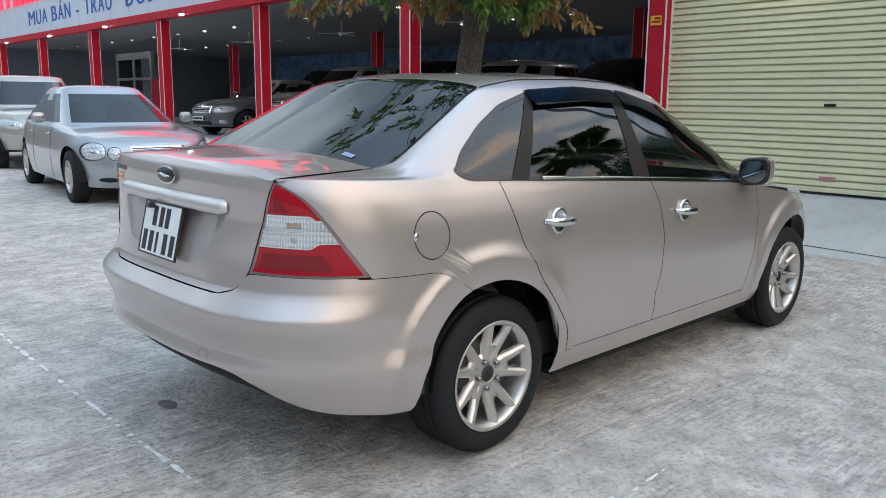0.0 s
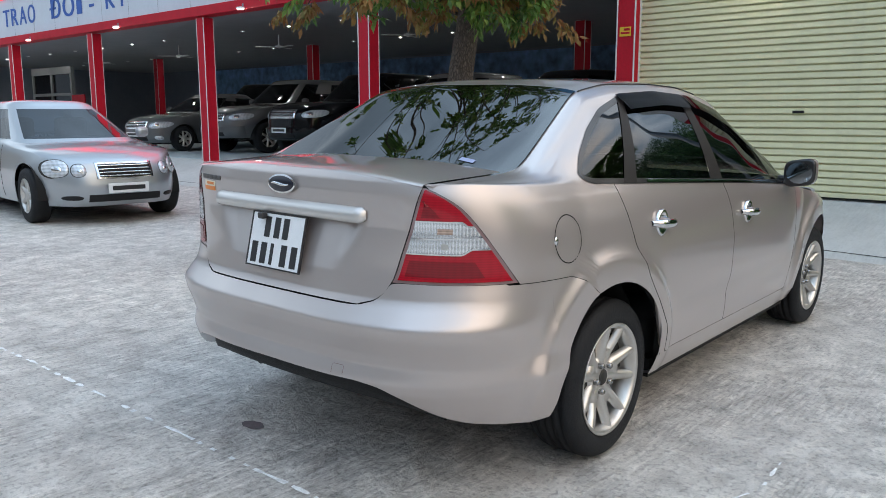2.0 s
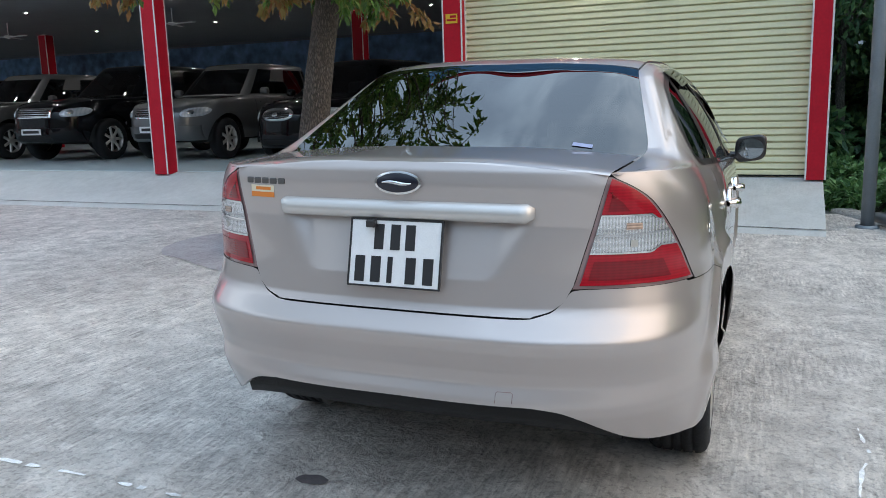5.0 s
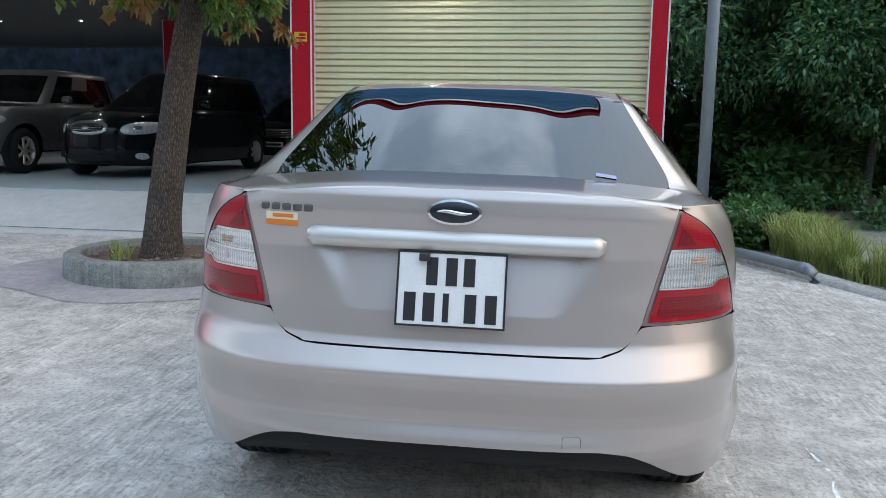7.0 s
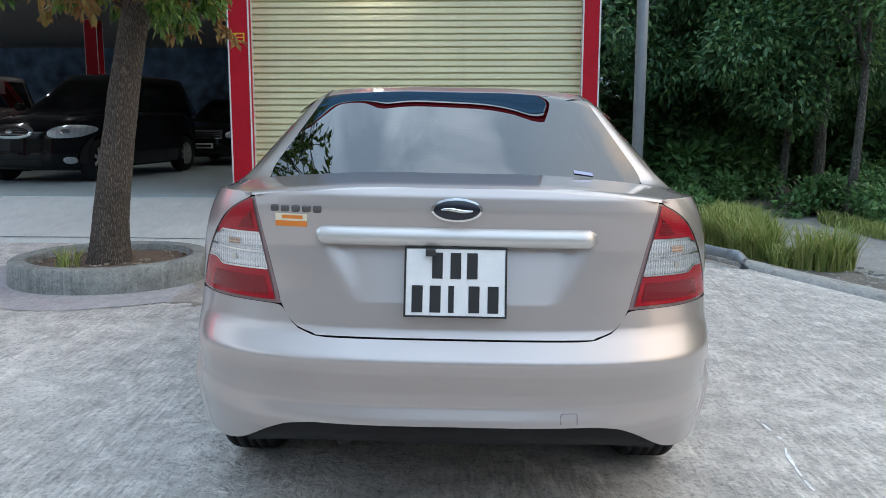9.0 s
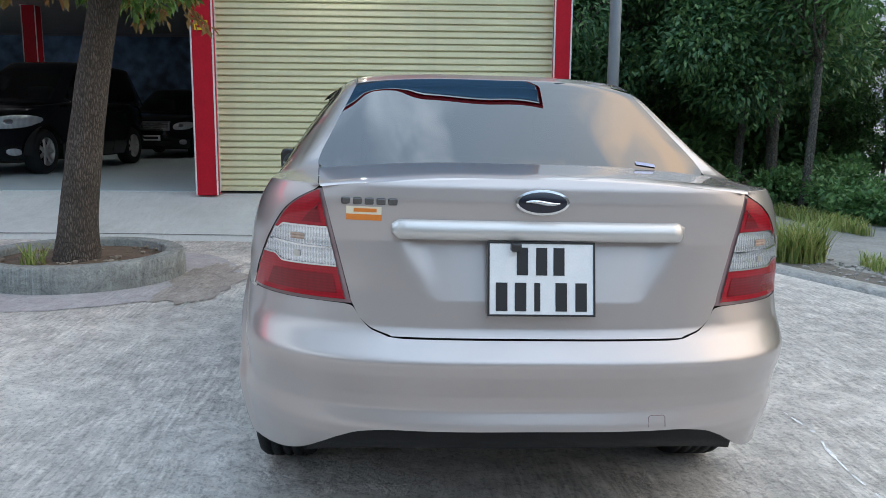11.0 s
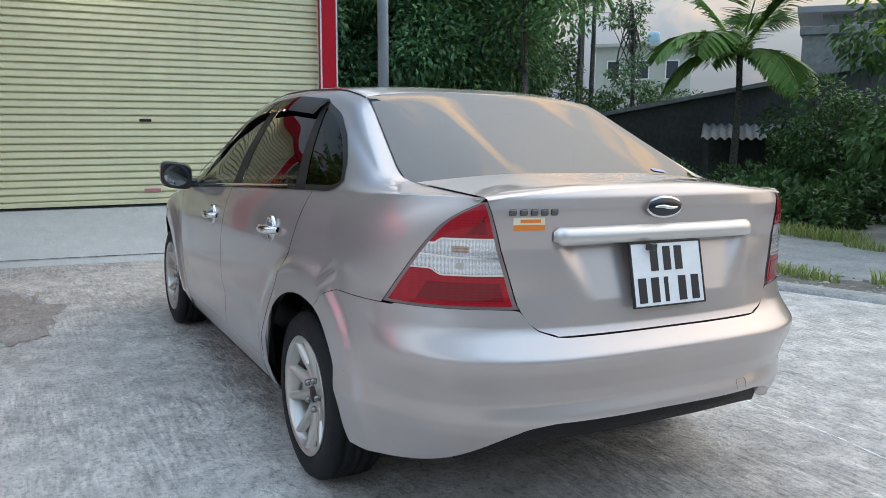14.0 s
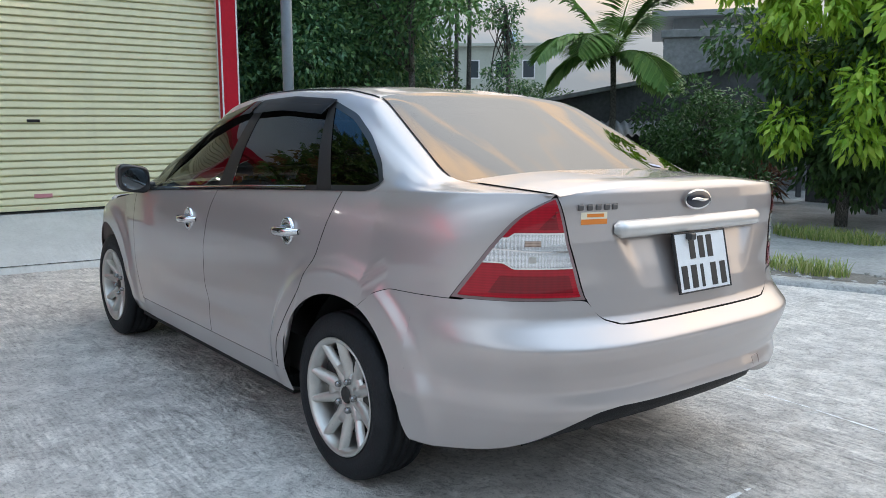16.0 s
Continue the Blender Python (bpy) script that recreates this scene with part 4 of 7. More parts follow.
    def spokes():
        vs, fs = [], []
        for s in range(5):
            for tw in (-1, 1):
                a0 = 2 * math.pi * s / 5 + HALF
                for pts in [((0.045, tw * 0.010, 0.0), (0.090, tw * 0.024, 0.0), (0.140, tw * 0.040, 0.0), (0.193, tw * 0.055, 0.0))]:
                    base = len(vs)
                    wid = (0.030, 0.0250, 0.0195, 0.0165)
                    dep = (-0.062, -0.068, -0.084, -0.098)
                    for (r, o, _), w, d in zip(pts, wid, dep):
                        for oo, dd in ((-w, d + 0.026), (-w * 0.80, d + 0.004), (0.0, d - 0.005), (w * 0.80, d + 0.004), (w, d + 0.026)):
                            x, z = r, o + oo
                            vs.append((x * math.cos(a0) - z * math.sin(a0), dd, x * math.sin(a0) + z * math.cos(a0)))
                    for i in range(3):
                        for j in range(4):
                            q = base + i * 5 + j
                            fs.append((q, q + 1, q + 6, q + 5))
            # web that joins the two at their root
            base = len(vs)
            for r, o, d in ((0.04, 0.020, -0.055), (0.076, 0.022, -0.066), (0.104, 0.016, -0.072), (0.112, 0.013, -0.056)):
                for oo in (-o, o):
                    vs.append((r * math.cos(a0) - oo * math.sin(a0), d, r * math.sin(a0) + oo * math.cos(a0)))
            fs += [(base + 2 * i, base + 2 * i + 1, base + 2 * i + 3, base + 2 * i + 2) for i in range(3)]
        return vs, fs

    sv, sf = spokes()
    rv, sv = ([(q[0] * 1.065, q[1], q[2] * 1.065) for q in a] for a in (rv, sv))
    hubv, hubf = lathe([(0.090, -0.036), (0.084, -0.058), (0.050, -0.064), (0.034, -0.068), (0.032, -0.060)], 40)
    capv, capf = lathe([(0.032, -0.060), (0.030, -0.070), (0.020, -0.073), (0.001, -0.074)], 24)
    nutv, nutf = lathe([(0.0120, -0.056), (0.0120, -0.078), (0.008, -0.083), (0.001, -0.084)], 12)
    drumv, drumf = lathe([(0.15, -0.03), (0.145, -0.045), (0.06, -0.05), (0.001, -0.05)], 32)
    protos = None
    for cx in (0.0, WB):
        for sg in (-1, 1):
            w = new("wheel")
            w.parent = car
            w.matrix_local = Matrix.Translation((cx, sg * 0.760, HUB)) @ Matrix.Rotation(0 if sg < 0 else math.pi, 4, "Z") @ Matrix.Rotation(radians({(0.0, -1): 12, (WB, -1): 40, (0.0, 1): -20, (WB, 1): 5}[(cx, sg)]), 4, "Y")
            if protos is None:
                protos = [obj("tyre", tv, tf, M_RUBBER), obj("rim", *merge((rv, rf), (sv, sf), (hubv, hubf)), M_ALLOY), obj("hub_cap", capv, capf, M_DARKMETAL), obj("brake_drum", drumv, drumf, M_DARKMETAL)]
                nuts = [obj("wheel_nut", [(p[0] + 0.056 * math.cos(2 * math.pi * i / 5 - HALF), p[1], p[2] + 0.056 * math.sin(2 * math.pi * i / 5 - HALF)) for p in nutv], nutf, M_NUT) for i in range(5)]
                protos += nuts
                for o in protos:
                    o.parent = w
            else:
                for o in protos:
                    c = o.copy()
                    scene.collection.objects.link(c)
                    c.parent = w
    # wheel housings and floor
    for cx in (0.0, WB):
        for sg in (-1, 1):
            v, f = grid(lambda a, y: (cx + (ARCH_X if cx == 0 else 0) + 0.40 * math.cos(a), sg * (y if y < 0.5 or cx == 0 else y - 0.13 * max(0.0, math.cos(a))), HUB + 0.40 * math.sin(a)), span(-0.2 if cx == 0 else 0.1, math.pi + (0.05 if cx == 0 else 0.2), 24), [0.45, 0.785 if cx == 0 else 0.848])
            v2, f2 = grid(lambda a, r: (cx + (ARCH_X if cx == 0 else 0) + r * math.cos(a), sg * 0.45, HUB + r * math.sin(a)), span(-0.2, math.pi + 0.2, 24), [0.0, 0.40])
            obj("wheel_housing", *merge((v, f), (v2, f2)), M_GAP, car)
    bm = boxed(-0.60, 3.2, -0.44, 0.44, 0.30, 0.40)
    box(bm, 0.42, 2.22, -0.82, 0.82, 0.20, 0.28)
    part("underbody", bm, M_GAP, car)
    v, f = tube([(-0.50, 0.30, 0.33), (-0.66, 0.33, 0.325), (-0.74, 0.34, 0.315)], 0.024, 12)
    obj("exhaust_tip", v, f, M_DARKMETAL, car)

    # cabin
    bm = boxed(-0.38, 2.3, -0.80, 0.80, 0.30, 0.45)
    box(bm, -0.42, -0.02, -0.62, 0.62, 1.03, 1.085, 0.01)
    box(bm, 1.75, 2.25, -0.68, 0.68, 0.70, 0.96, 0.05)
    part("cabin_trim", bm, M_CABIN, car)
    for y in (-0.38, 0.38):
        bm = boxed(0.85, 1.35, y - 0.24, y + 0.24, 0.42, 0.62, 0.06)
        box(bm, 0.72, 0.92, y - 0.23, y + 0.23, 0.55, 1.12, 0.07, Matrix.Translation((0.8, 0, 0.5)) @ Matrix.Rotation(radians(-10), 4, "Y") @ Matrix.Translation((-0.8, 0, -0.5)))
        box(bm, 0.68, 0.78, y - 0.13, y + 0.13, 1.16, 1.32, 0.04)
        part("front_seat", bm, M_SEAT, car)
    bm = boxed(0.0, 0.5, -0.62, 0.62, 0.42, 0.62, 0.06)
    box(bm, -0.14, 0.06, -0.62, 0.62, 0.55, 1.10, 0.06)
    for y in (-0.38, 0.38):
        box(bm, -0.14, -0.05, y - 0.13, y + 0.13, 1.08, 1.24, 0.04)
    part("rear_seat", bm, M_SEAT, car)
    v, f = lathe([(0.18, -0.012), (0.192, 0), (0.18, 0.012), (0.168, 0), (0.18, -0.012)], 28, "x")
    obj("steering_wheel", [(1.66 + p[0] + p[2] * 0.4, 0.38 + p[1], 0.93 + p[2]) for p in v], f, M_CABIN, car)
    part("headlining", boxed(0.25, 1.35, -0.5, 0.5, 1.40, 1.41), M_CABIN, car)
    return car


saloon = build_saloon()


# ---- ground and building ----
def ground_z(x, y):
    return 0.05 * math.tanh(0.35 * (y - 2.9)) - 0.004


def mat_concrete(name, base, stain, k=1.0, grain=30.0):
    """Trowelled concrete: broad stains, ragged ridges, pits with shade in their colour and broomed patches."""
    m = bpy.data.materials.new(name)
    m.use_nodes = True
    n, l = m.node_tree.nodes, m.node_tree.links
    p = n["Principled BSDF"]
    tc = n.new("ShaderNodeTexCoord")

    def tex(scale, detail, rough, twist, vec=None):
        t = n.new("ShaderNodeTexNoise")
        t.inputs["Scale"].default_value, t.inputs["Detail"].default_value = scale, detail
        t.inputs["Roughness"].default_value, t.inputs["Distortion"].default_value = rough, twist
        l.new(vec or tc.outputs["Object"], t.inputs["Vector"])
        return t.outputs["Fac"]

    def ranged(v, a, b, lo, hi):
        r = n.new("ShaderNodeMapRange")
        for key, val in (("From Min", a), ("From Max", b), ("To Min", lo), ("To Max", hi)):
            r.inputs[key].default_value = val
        l.new(v, r.inputs["Value"])
        return r.outputs["Result"]

    def times(v, f):
        s = n.new("ShaderNodeVectorMath")
        s.operation = "SCALE"
        l.new(v, s.inputs[0])
        l.new(f, s.inputs["Scale"])
        return s.outputs["Vector"]

    def calc(op, a, b):
        c = n.new("ShaderNodeMath")
        c.operation = op
        for i, q in enumerate((a, b)):
            if isinstance(q, float):
                c.inputs[i].default_value = q
            else:
                l.new(q, c.inputs[i])
        return c.outputs["Value"]

    big = tex(0.55, 8, 0.6, 0.4)
    ridge = tex(6.5, 10, 0.66, 0.35)
    pits = tex(grain * 1.4, 7, 0.66, 0.2)
    patch = tex(1.1, 4, 0.5, 0.8)
    fine = tex(190.0, 3, 0.6, 0.0)
    mp = n.new("ShaderNodeMapping")
    mp.inputs["Rotation"].default_value = (0, 0, 0.62)
    mp.inputs["Scale"].default_value = (6, 46, 1)
    l.new(tc.outputs["Object"], mp.inputs["Vector"])
    broom = tex(1.0, 5, 0.6, 0.5, mp.outputs["Vector"])
    mask = ranged(patch, 0.40, 0.56, 0.0, 1.0)
    r1 = n.new("ShaderNodeValToRGB")
    r1.color_ramp.elements[0].position, r1.color_ramp.elements[1].position = 0.34, 0.66
    r1.color_ramp.elements[0].color, r1.color_ramp.elements[1].color = (*stain, 1), (*base, 1)
    l.new(big, r1.inputs["Fac"])
    col = times(r1.outputs["Color"], ranged(ridge, 0.34, 0.66, 1 - 0.22 * k, 1 + 0.18 * k))
    # pits darkened in colour too, for shade the soft sky leaves out
    col = times(col, ranged(pits, 0.36, 0.50, 1 - 0.27 * k, 1 + 0.04 * k))
    col = times(col, calc("ADD", 1.0, calc("MULTIPLY", ranged(broom, 0.3, 0.7, -0.30 * k, 0.16 * k), mask)))
    col = times(col, ranged(fine, 0.3, 0.7, 1 - 0.08 * k, 1 + 0.08 * k))
    l.new(col, p.inputs["Base Color"])
    p.inputs["Roughness"].default_value = 0.85
    p.inputs["Specular IOR Level"].default_value = 0.3
    h = calc("ADD", calc("MULTIPLY", ridge, 2.2), calc("ADD", calc("MULTIPLY", pits, 0.30), calc("MULTIPLY", calc("MULTIPLY", broom, 0.3), mask)))
    b = n.new("ShaderNodeBump")
    b.inputs["Strength"].default_value, b.inputs["Distance"].default_value = min(1.0, 0.9 * k * k), 0.03
    l.new(h, b.inputs["Height"])
    l.new(b.outputs["Normal"], p.inputs["Normal"])
    return m


M_YARD = mat_concrete("yard_concrete", (0.72, 0.685, 0.635), (0.54, 0.515, 0.485), 1.2)
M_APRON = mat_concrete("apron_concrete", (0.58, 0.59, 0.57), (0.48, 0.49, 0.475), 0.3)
M_FLOOR = mat("showroom_floor", (0.50, 0.58, 0.60), 0.34, vary=0.04, vary_scale=1)
M_RED = mat("red_paint", (0.50, 0.008, 0.024), 0.5, vary=0.12, vary_scale=4, spec=0.25)
M_WHITE = mat("white_edge", (0.72, 0.72, 0.72), 0.45, vary=0.1, vary_scale=12)
M_SHUTTER = mat("cream_shutter", (0.74, 0.71, 0.46), 0.42, vary=0.05, vary_scale=2.5)
M_DARKWALL = mat("showroom_wall", (0.21, 0.235, 0.28), 0.8, vary=0.1, vary_scale=2)
M_CEIL = mat("showroom_ceiling", (0.26, 0.26, 0.27), 0.7, vary=0.08, vary_scale=2)
M_SIGN = mat("sign_face", (0.62, 0.68, 0.75), 0.45, vary=0.04, vary_scale=1.5)
M_SIGNBLUE = mat("sign_blue", (0.03, 0.11, 0.42), 0.5)
M_GREYPOLE = mat("grey_pole", (0.22, 0.25, 0.28), 0.45, 0.3, vary=0.1, vary_scale=8)
M_SOIL = mat("soil", (0.12, 0.085, 0.06), 0.95, bump=0.6, bump_scale=30, vary=0.4, vary_scale=6)
M_GRAVEL = mat("gravel_lane", (0.30, 0.295, 0.28), 0.95, bump=0.7, bump_scale=45, vary=0.25, vary_scale=2.5)

# one sheet to the horizon: yard, verge and lane lie on it
KERB_A, KERB_B = Vector((9.2, 1.05)), Vector((-14.0, -7.7))


gx = [-600, -150, -60, -25] + span(-14, 14, 56) + [20, 35, 80, 200, 700]
gy = [-700, -200, -80, -40, -25] + span(-16, 12, 56) + [20, 35, 80, 250, 700]
gv, gf = grid(lambda x, y: (x, y, ground_z(x, y) - 0.03), gx, gy)
tagged(obj("ground", gv, gf, M_GRAVEL), "pale grey gravel and dirt ground", "ground", kind="structure")

# concrete yard slab
yx = span(-14, 9.0, 92)
yv, yf = [], []
for x in yx:
    t = (x - KERB_A.x) / (KERB_B.x - KERB_A.x)
    y0 = KERB_A.y + (KERB_B.y - KERB_A.y) * t
    for k in range(61):
        y = y0 + (34 - y0) * (k / 60) ** 1.6
        yv.append((x, y, ground_z(x, y)))
for i in range(92):
    for k in range(60):
        q = i * 61 + k
        yf.append((q, q + 61, q + 62, q + 1))
yard = tagged(obj("pavement_yard", yv, yf, M_YARD), "weathered grey broomed concrete yard", "pavement", kind="structure")

# building frame: x inwards, y along the front
BLD = Matrix.Translation((8.80, 5.35, 0)) @ Matrix.Rotation(radians(-2.0), 4, "Z")
FZ = 0.415


def placed(ob, m=BLD):
    ob.matrix_world = m
    return ob


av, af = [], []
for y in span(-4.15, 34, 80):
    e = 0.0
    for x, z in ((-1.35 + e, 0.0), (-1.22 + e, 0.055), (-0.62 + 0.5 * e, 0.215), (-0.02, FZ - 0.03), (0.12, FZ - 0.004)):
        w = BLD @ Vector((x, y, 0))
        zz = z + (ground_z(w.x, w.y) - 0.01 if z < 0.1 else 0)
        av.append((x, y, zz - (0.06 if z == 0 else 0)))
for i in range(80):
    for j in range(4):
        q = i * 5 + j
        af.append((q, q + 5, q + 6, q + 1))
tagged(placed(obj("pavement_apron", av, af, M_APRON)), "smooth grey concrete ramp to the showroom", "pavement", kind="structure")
tagged(placed(part("floor", boxed(0.10, 13.0, -4.15, 34, FZ - 0.3, FZ), M_FLOOR)), "smooth blue-grey showroom floor", "floor", kind="structure")
tagged(placed(part("ceiling", boxed(0.0, 13.2, -4.15, 34, 3.42, 3.5), M_CEIL)), "grey panel showroom ceiling", "ceiling", kind="structure")
tagged(placed(part("wall_back", boxed(12.8, 13.0, -4.15, 34, FZ, 3.42), M_DARKWALL)), "dark blue painted back wall", "wall", kind="structure")
tagged(placed(part("wall_right", boxed(0.3, 12.8, -4.15, -4.03, FZ, 3.42), M_DARKWALL)), "grey side wall of the showroom", "wall", kind="structure")
tagged(placed(part("wall_bay", boxed(0.3, 12.8, 0.02, 0.12, FZ, 3.42), M_DARKWALL)), "grey wall beside the shutter bay", "wall", kind="structure")
tagged(placed(part("wall_left", boxed(0.3, 12.8, 33.8, 34, FZ, 3.42), M_DARKWALL)), "grey end wall of the showroom", "wall", kind="structure")


def column(y, w=0.24, depth=0.22, h=3.20, x=0.0):
    c = thing("column", BLD @ Matrix.Translation((x, y, FZ - 0.03)), "red painted steel column with white edges", "column", "showroom columns", "structure")
    part("shaft", boxed(-depth / 2, depth / 2, -w / 2, w / 2, 0, h - FZ, 0.004), M_RED, c)
    for s in (-1, 1):
        for e in (-1, 1):
            part("edge_trim", boxed(e * depth / 2 - 0.006, e * depth / 2 + 0.006, s * w / 2 - 0.009, s * w / 2 + 0.009, 0, h - FZ - 0.002, 0.003), M_WHITE, c)
    return c


for k in range(8):
    column(4.64 * k)
column(-4.07, 0.19, 0.2)
for y in (5.05, 14.5, 23.5):
    column(y, 0.26, 0.26, 3.40, 7.0)

# roller shutter: each slat a part
shut = thing("roller_shutter", BLD @ Matrix.Translation((0.05, -2.05, FZ)), "closed cream ribbed metal roller shutter", "shutter", kind="structure")
sl = [(0.016, 0.0), (0.016, 0.0125), (-0.014, 0.0130), (-0.0195, 0.0165), (-0.0205, 0.024), (-0.0165, 0.045), (-0.0110, 0.066), (-0.0050, 0.0735), (0.016, 0.0744)]
sv = [(x, y, z) for y in (-1.93, 1.93) for x, z in sl]
n = len(sl)
smesh = obj("slat", sv, [(j, j + 1, n + j + 1, n + j) for j in range(n - 1)], M_SHUTTER, shut, smooth=False)
smesh.location = (0, 0, 0.06)
for k in range(1, 40):
    c = smesh.copy()
    scene.collection.objects.link(c)
    c.location = (0, 0, 0.06 + 0.0745 * k)
part("bottom_rail", boxed(-0.03, 0.03, -1.93, 1.93, 0.012, 0.062, 0.006), M_SHUTTER, shut)
part("rubber_seal", boxed(-0.02, 0.02, -1.93, 1.93, -0.003, 0.014), M_GAP, shut)
for s in (-1, 1):
    part("guide_rail", boxed(-0.05, 0.05, s * 1.945 - 0.02, s * 1.945 + 0.02, 0, 2.95), M_WHITE, shut)
part("lock_plate", boxed(-0.030, -0.014, -0.045, 0.075, 0.895, 0.925, 0.003), M_PLASTIC, shut)
lab = part("shutter_label", boxed(-0.0225, -0.018, -0.11, 0.06, 0.135, 0.175), mat("faded_red_label", (0.55, 0.22, 0.24), 0.6), shut, "faded red label")

# header beam, sign board and canopy
tagged(placed(part("trim_beam", boxed(-0.16, 0.16, -4.15, 34, 3.20, 3.38, 0.006), M_RED)), "red painted header beam", "beam", kind="structure")


# sign board with its lettering
def words(text, width, height, depth=0.01):
    """A mesh of lettering, width by height, its lower left corner at the origin in the xz plane."""
    c = bpy.data.curves.new("lettering", "FONT")
    c.body, c.size, c.extrude, c.offset = text, 1.0, 0.0, 0.0
    o = bpy.data.objects.new("lettering", c)
    scene.collection.objects.link(o)
    me = bpy.data.meshes.new_from_object(o.evaluated_get(bpy.context.evaluated_depsgraph_get()))
    bpy.data.objects.remove(o)
    bpy.data.curves.remove(c)
    co = np.zeros(len(me.vertices) * 3)
    me.vertices.foreach_get("co", co)
    co = co.reshape(-1, 3)
    base = text.replace("Á", "A").replace("Ổ", "O").replace("Ý", "Y")
    lo, hi = co.min(0), co.max(0)
    cap = 0.70
    bm = bmesh.new()
    for shift in (0.0, 0.022, 0.044, 0.066):
        cp = me.copy()
        cp.transform(Matrix.Translation((shift, 0, shift * 0.03)))
        bm.from_mesh(cp)
        bpy.data.meshes.remove(cp)
    bm.to_mesh(me)
    bm.free()
    hi[0] += 0.066
    me.transform(Matrix.Translation((-lo[0], 0, 0)))
    me.transform(Matrix.Diagonal((width / (hi[0] - lo[0]), height / cap, 1, 1)))
    return me


sign = thing("sign_board", BLD @ Matrix.Translation((-0.10, 0, 3.38)), "pale blue showroom sign with blue lettering and red lit letters", "sign")
part("panel_face", boxed(0.0, 0.10, 0.4, 34, 0.0, 2.6, 0.004), M_SIGN, sign)
part("top_trim", boxed(-0.03, 0.12, 0.4, 34, 2.605, 2.71, 0.005), M_RED, sign)
for k in range(1, 28):
    part("panel_seam", boxed(-0.002, 0.001, 34 - 1.22 * k - 0.004, 34 - 1.22 * k + 0.004, 0.02, 2.58), M_GREYPOLE, sign)
for text, left, right in (("MUA BÁN", 24.06, 19.92), ("-", 19.55, 19.25), ("TRAO", 18.85, 16.72), ("ĐỔI", 15.95, 14.15), ("-", 13.85, 13.55), ("KÝ", 13.05, 12.0)):
    share = [{"I": 0.45, "-": 0.6, "M": 1.35, " ": 0.55}.get(ch, 1.0) for ch in text]
    unit, at = (left - right) / sum(share), left
    for ch, sh in zip(text, share):
        if ch != " ":
            me = words(ch, unit * sh * 0.86, 0.45)
            me.materials.append(M_SIGNBLUE)
            o = new("letter", me)
            o.parent = sign
            o.matrix_local = Matrix.Translation((-0.006, at, 0.27)) @ Matrix.Rotation(radians(-90), 4, "Z") @ Matrix.Rotation(radians(90), 4, "X")
        at -= unit * sh
M_LED = mat("red_led", (0.5, 0.01, 0.02), 0.4, emit=(1.0, 0.02, 0.06), emit_strength=1.7)
rs = random.Random(5)
y = 31.0
while y > 3.0:
    w = rs.choice((0.34, 0.42, 0.5))
    bm = boxed(-0.05, -0.01, y - w, y, 0.98, 2.45, 0.01)
    part("lit_letter_bar", bm, M_LED, sign)
    y -= w + rs.choice((0.14, 0.16, 0.18, 0.5))

# blue sheet canopy with a red edge over the front
M_BLUEROOF = mat("blue_sheet", (0.09, 0.24, 0.46), 0.4, vary=0.12, vary_scale=2)
bn, bl = M_BLUEROOF.node_tree.nodes, M_BLUEROOF.node_tree.links
b_through, b_mix = bn.new("ShaderNodeBsdfTranslucent"), bn.new("ShaderNodeMixShader")
b_mix.inputs["Fac"].default_value = 0.65
b_through.inputs["Color"].default_value = (0.18, 0.40, 0.66, 1)
bl.new(bn["Principled BSDF"].outputs["BSDF"], b_mix.inputs[1])
bl.new(b_through.outputs["BSDF"], b_mix.inputs[2])
bl.new(b_mix.outputs["Shader"], bn["Material Output"].inputs["Surface"])
canopy = thing("trim_canopy", BLD @ Matrix.Translation((0, 0, 6.0)), "blue corrugated metal canopy with red edge", "canopy", kind="structure")
cv, cf = [], []
xs = span(-2.45, 0.1, 153)
for x in xs:
    h = 0.05 * math.sin(2 * math.pi * x / 0.20) + 0.10 * (x + 2.45)
    cv += [(x, -3.95, h), (x, 0.5, h)]
cf = [(2 * i, 2 * i + 1, 2 * i + 3, 2 * i + 2) for i in range(153)]
obj("roof_sheet", cv, cf, M_BLUEROOF, canopy)
part("red_edge", boxed(-2.48, -2.45, -4.0, 0.54, -0.022, 0.02), M_RED, canopy)
part("red_edge", boxed(0.0, 2.55, -4.0, -3.96, -0.035, 0.03, 0.0, Matrix.Translation((-2.45, 0, 0)) @ Matrix.Rotation(-math.atan(0.10), 4, "Y")), M_RED, canopy)
tagged(placed(part("wall_upper", boxed(-0.02, 0.14, -4.15, 34, 3.38, 6.3), M_WHITE)), "pale wall over the showroom openings", "wall", kind="structure")

# floodlights under the beam and ceiling lamps
M_LAMP = mat("lamp_glow", (0.9, 0.9, 0.9), 0.4, emit=(1.0, 0.95, 0.86), emit_strength=150.0)
flood = thing("flood_light", BLD @ Matrix.Translation((-0.22, 3.1, 3.20)), "small lit white floodlight under the beam", "lamp", "floodlights")
part("housing", boxed(-0.05, 0.05, -0.07, 0.07, 0.0, 0.035, 0.008), M_WHITE, flood)
part("bracket", boxed(0.05, 0.09, -0.02, 0.02, 0.04, 0.10, 0.0), M_GREYPOLE, flood)
part("lamp_glass", boxed(-0.035, 0.035, -0.05, 0.05, -0.010, 0.004, 0.003), M_LAMP, flood)
for k in (-1, 1, 2, 3, 4, 5):
    copy_thing(flood, BLD @ Matrix.Translation((-0.22, 3.1 + 4.66 * k, 3.20)))
spot = thing("ceiling_spot", BLD @ Matrix.Translation((3.4, 1.5, 3.42)), "small round lit ceiling spotlight", "lamp", "ceiling spotlights")
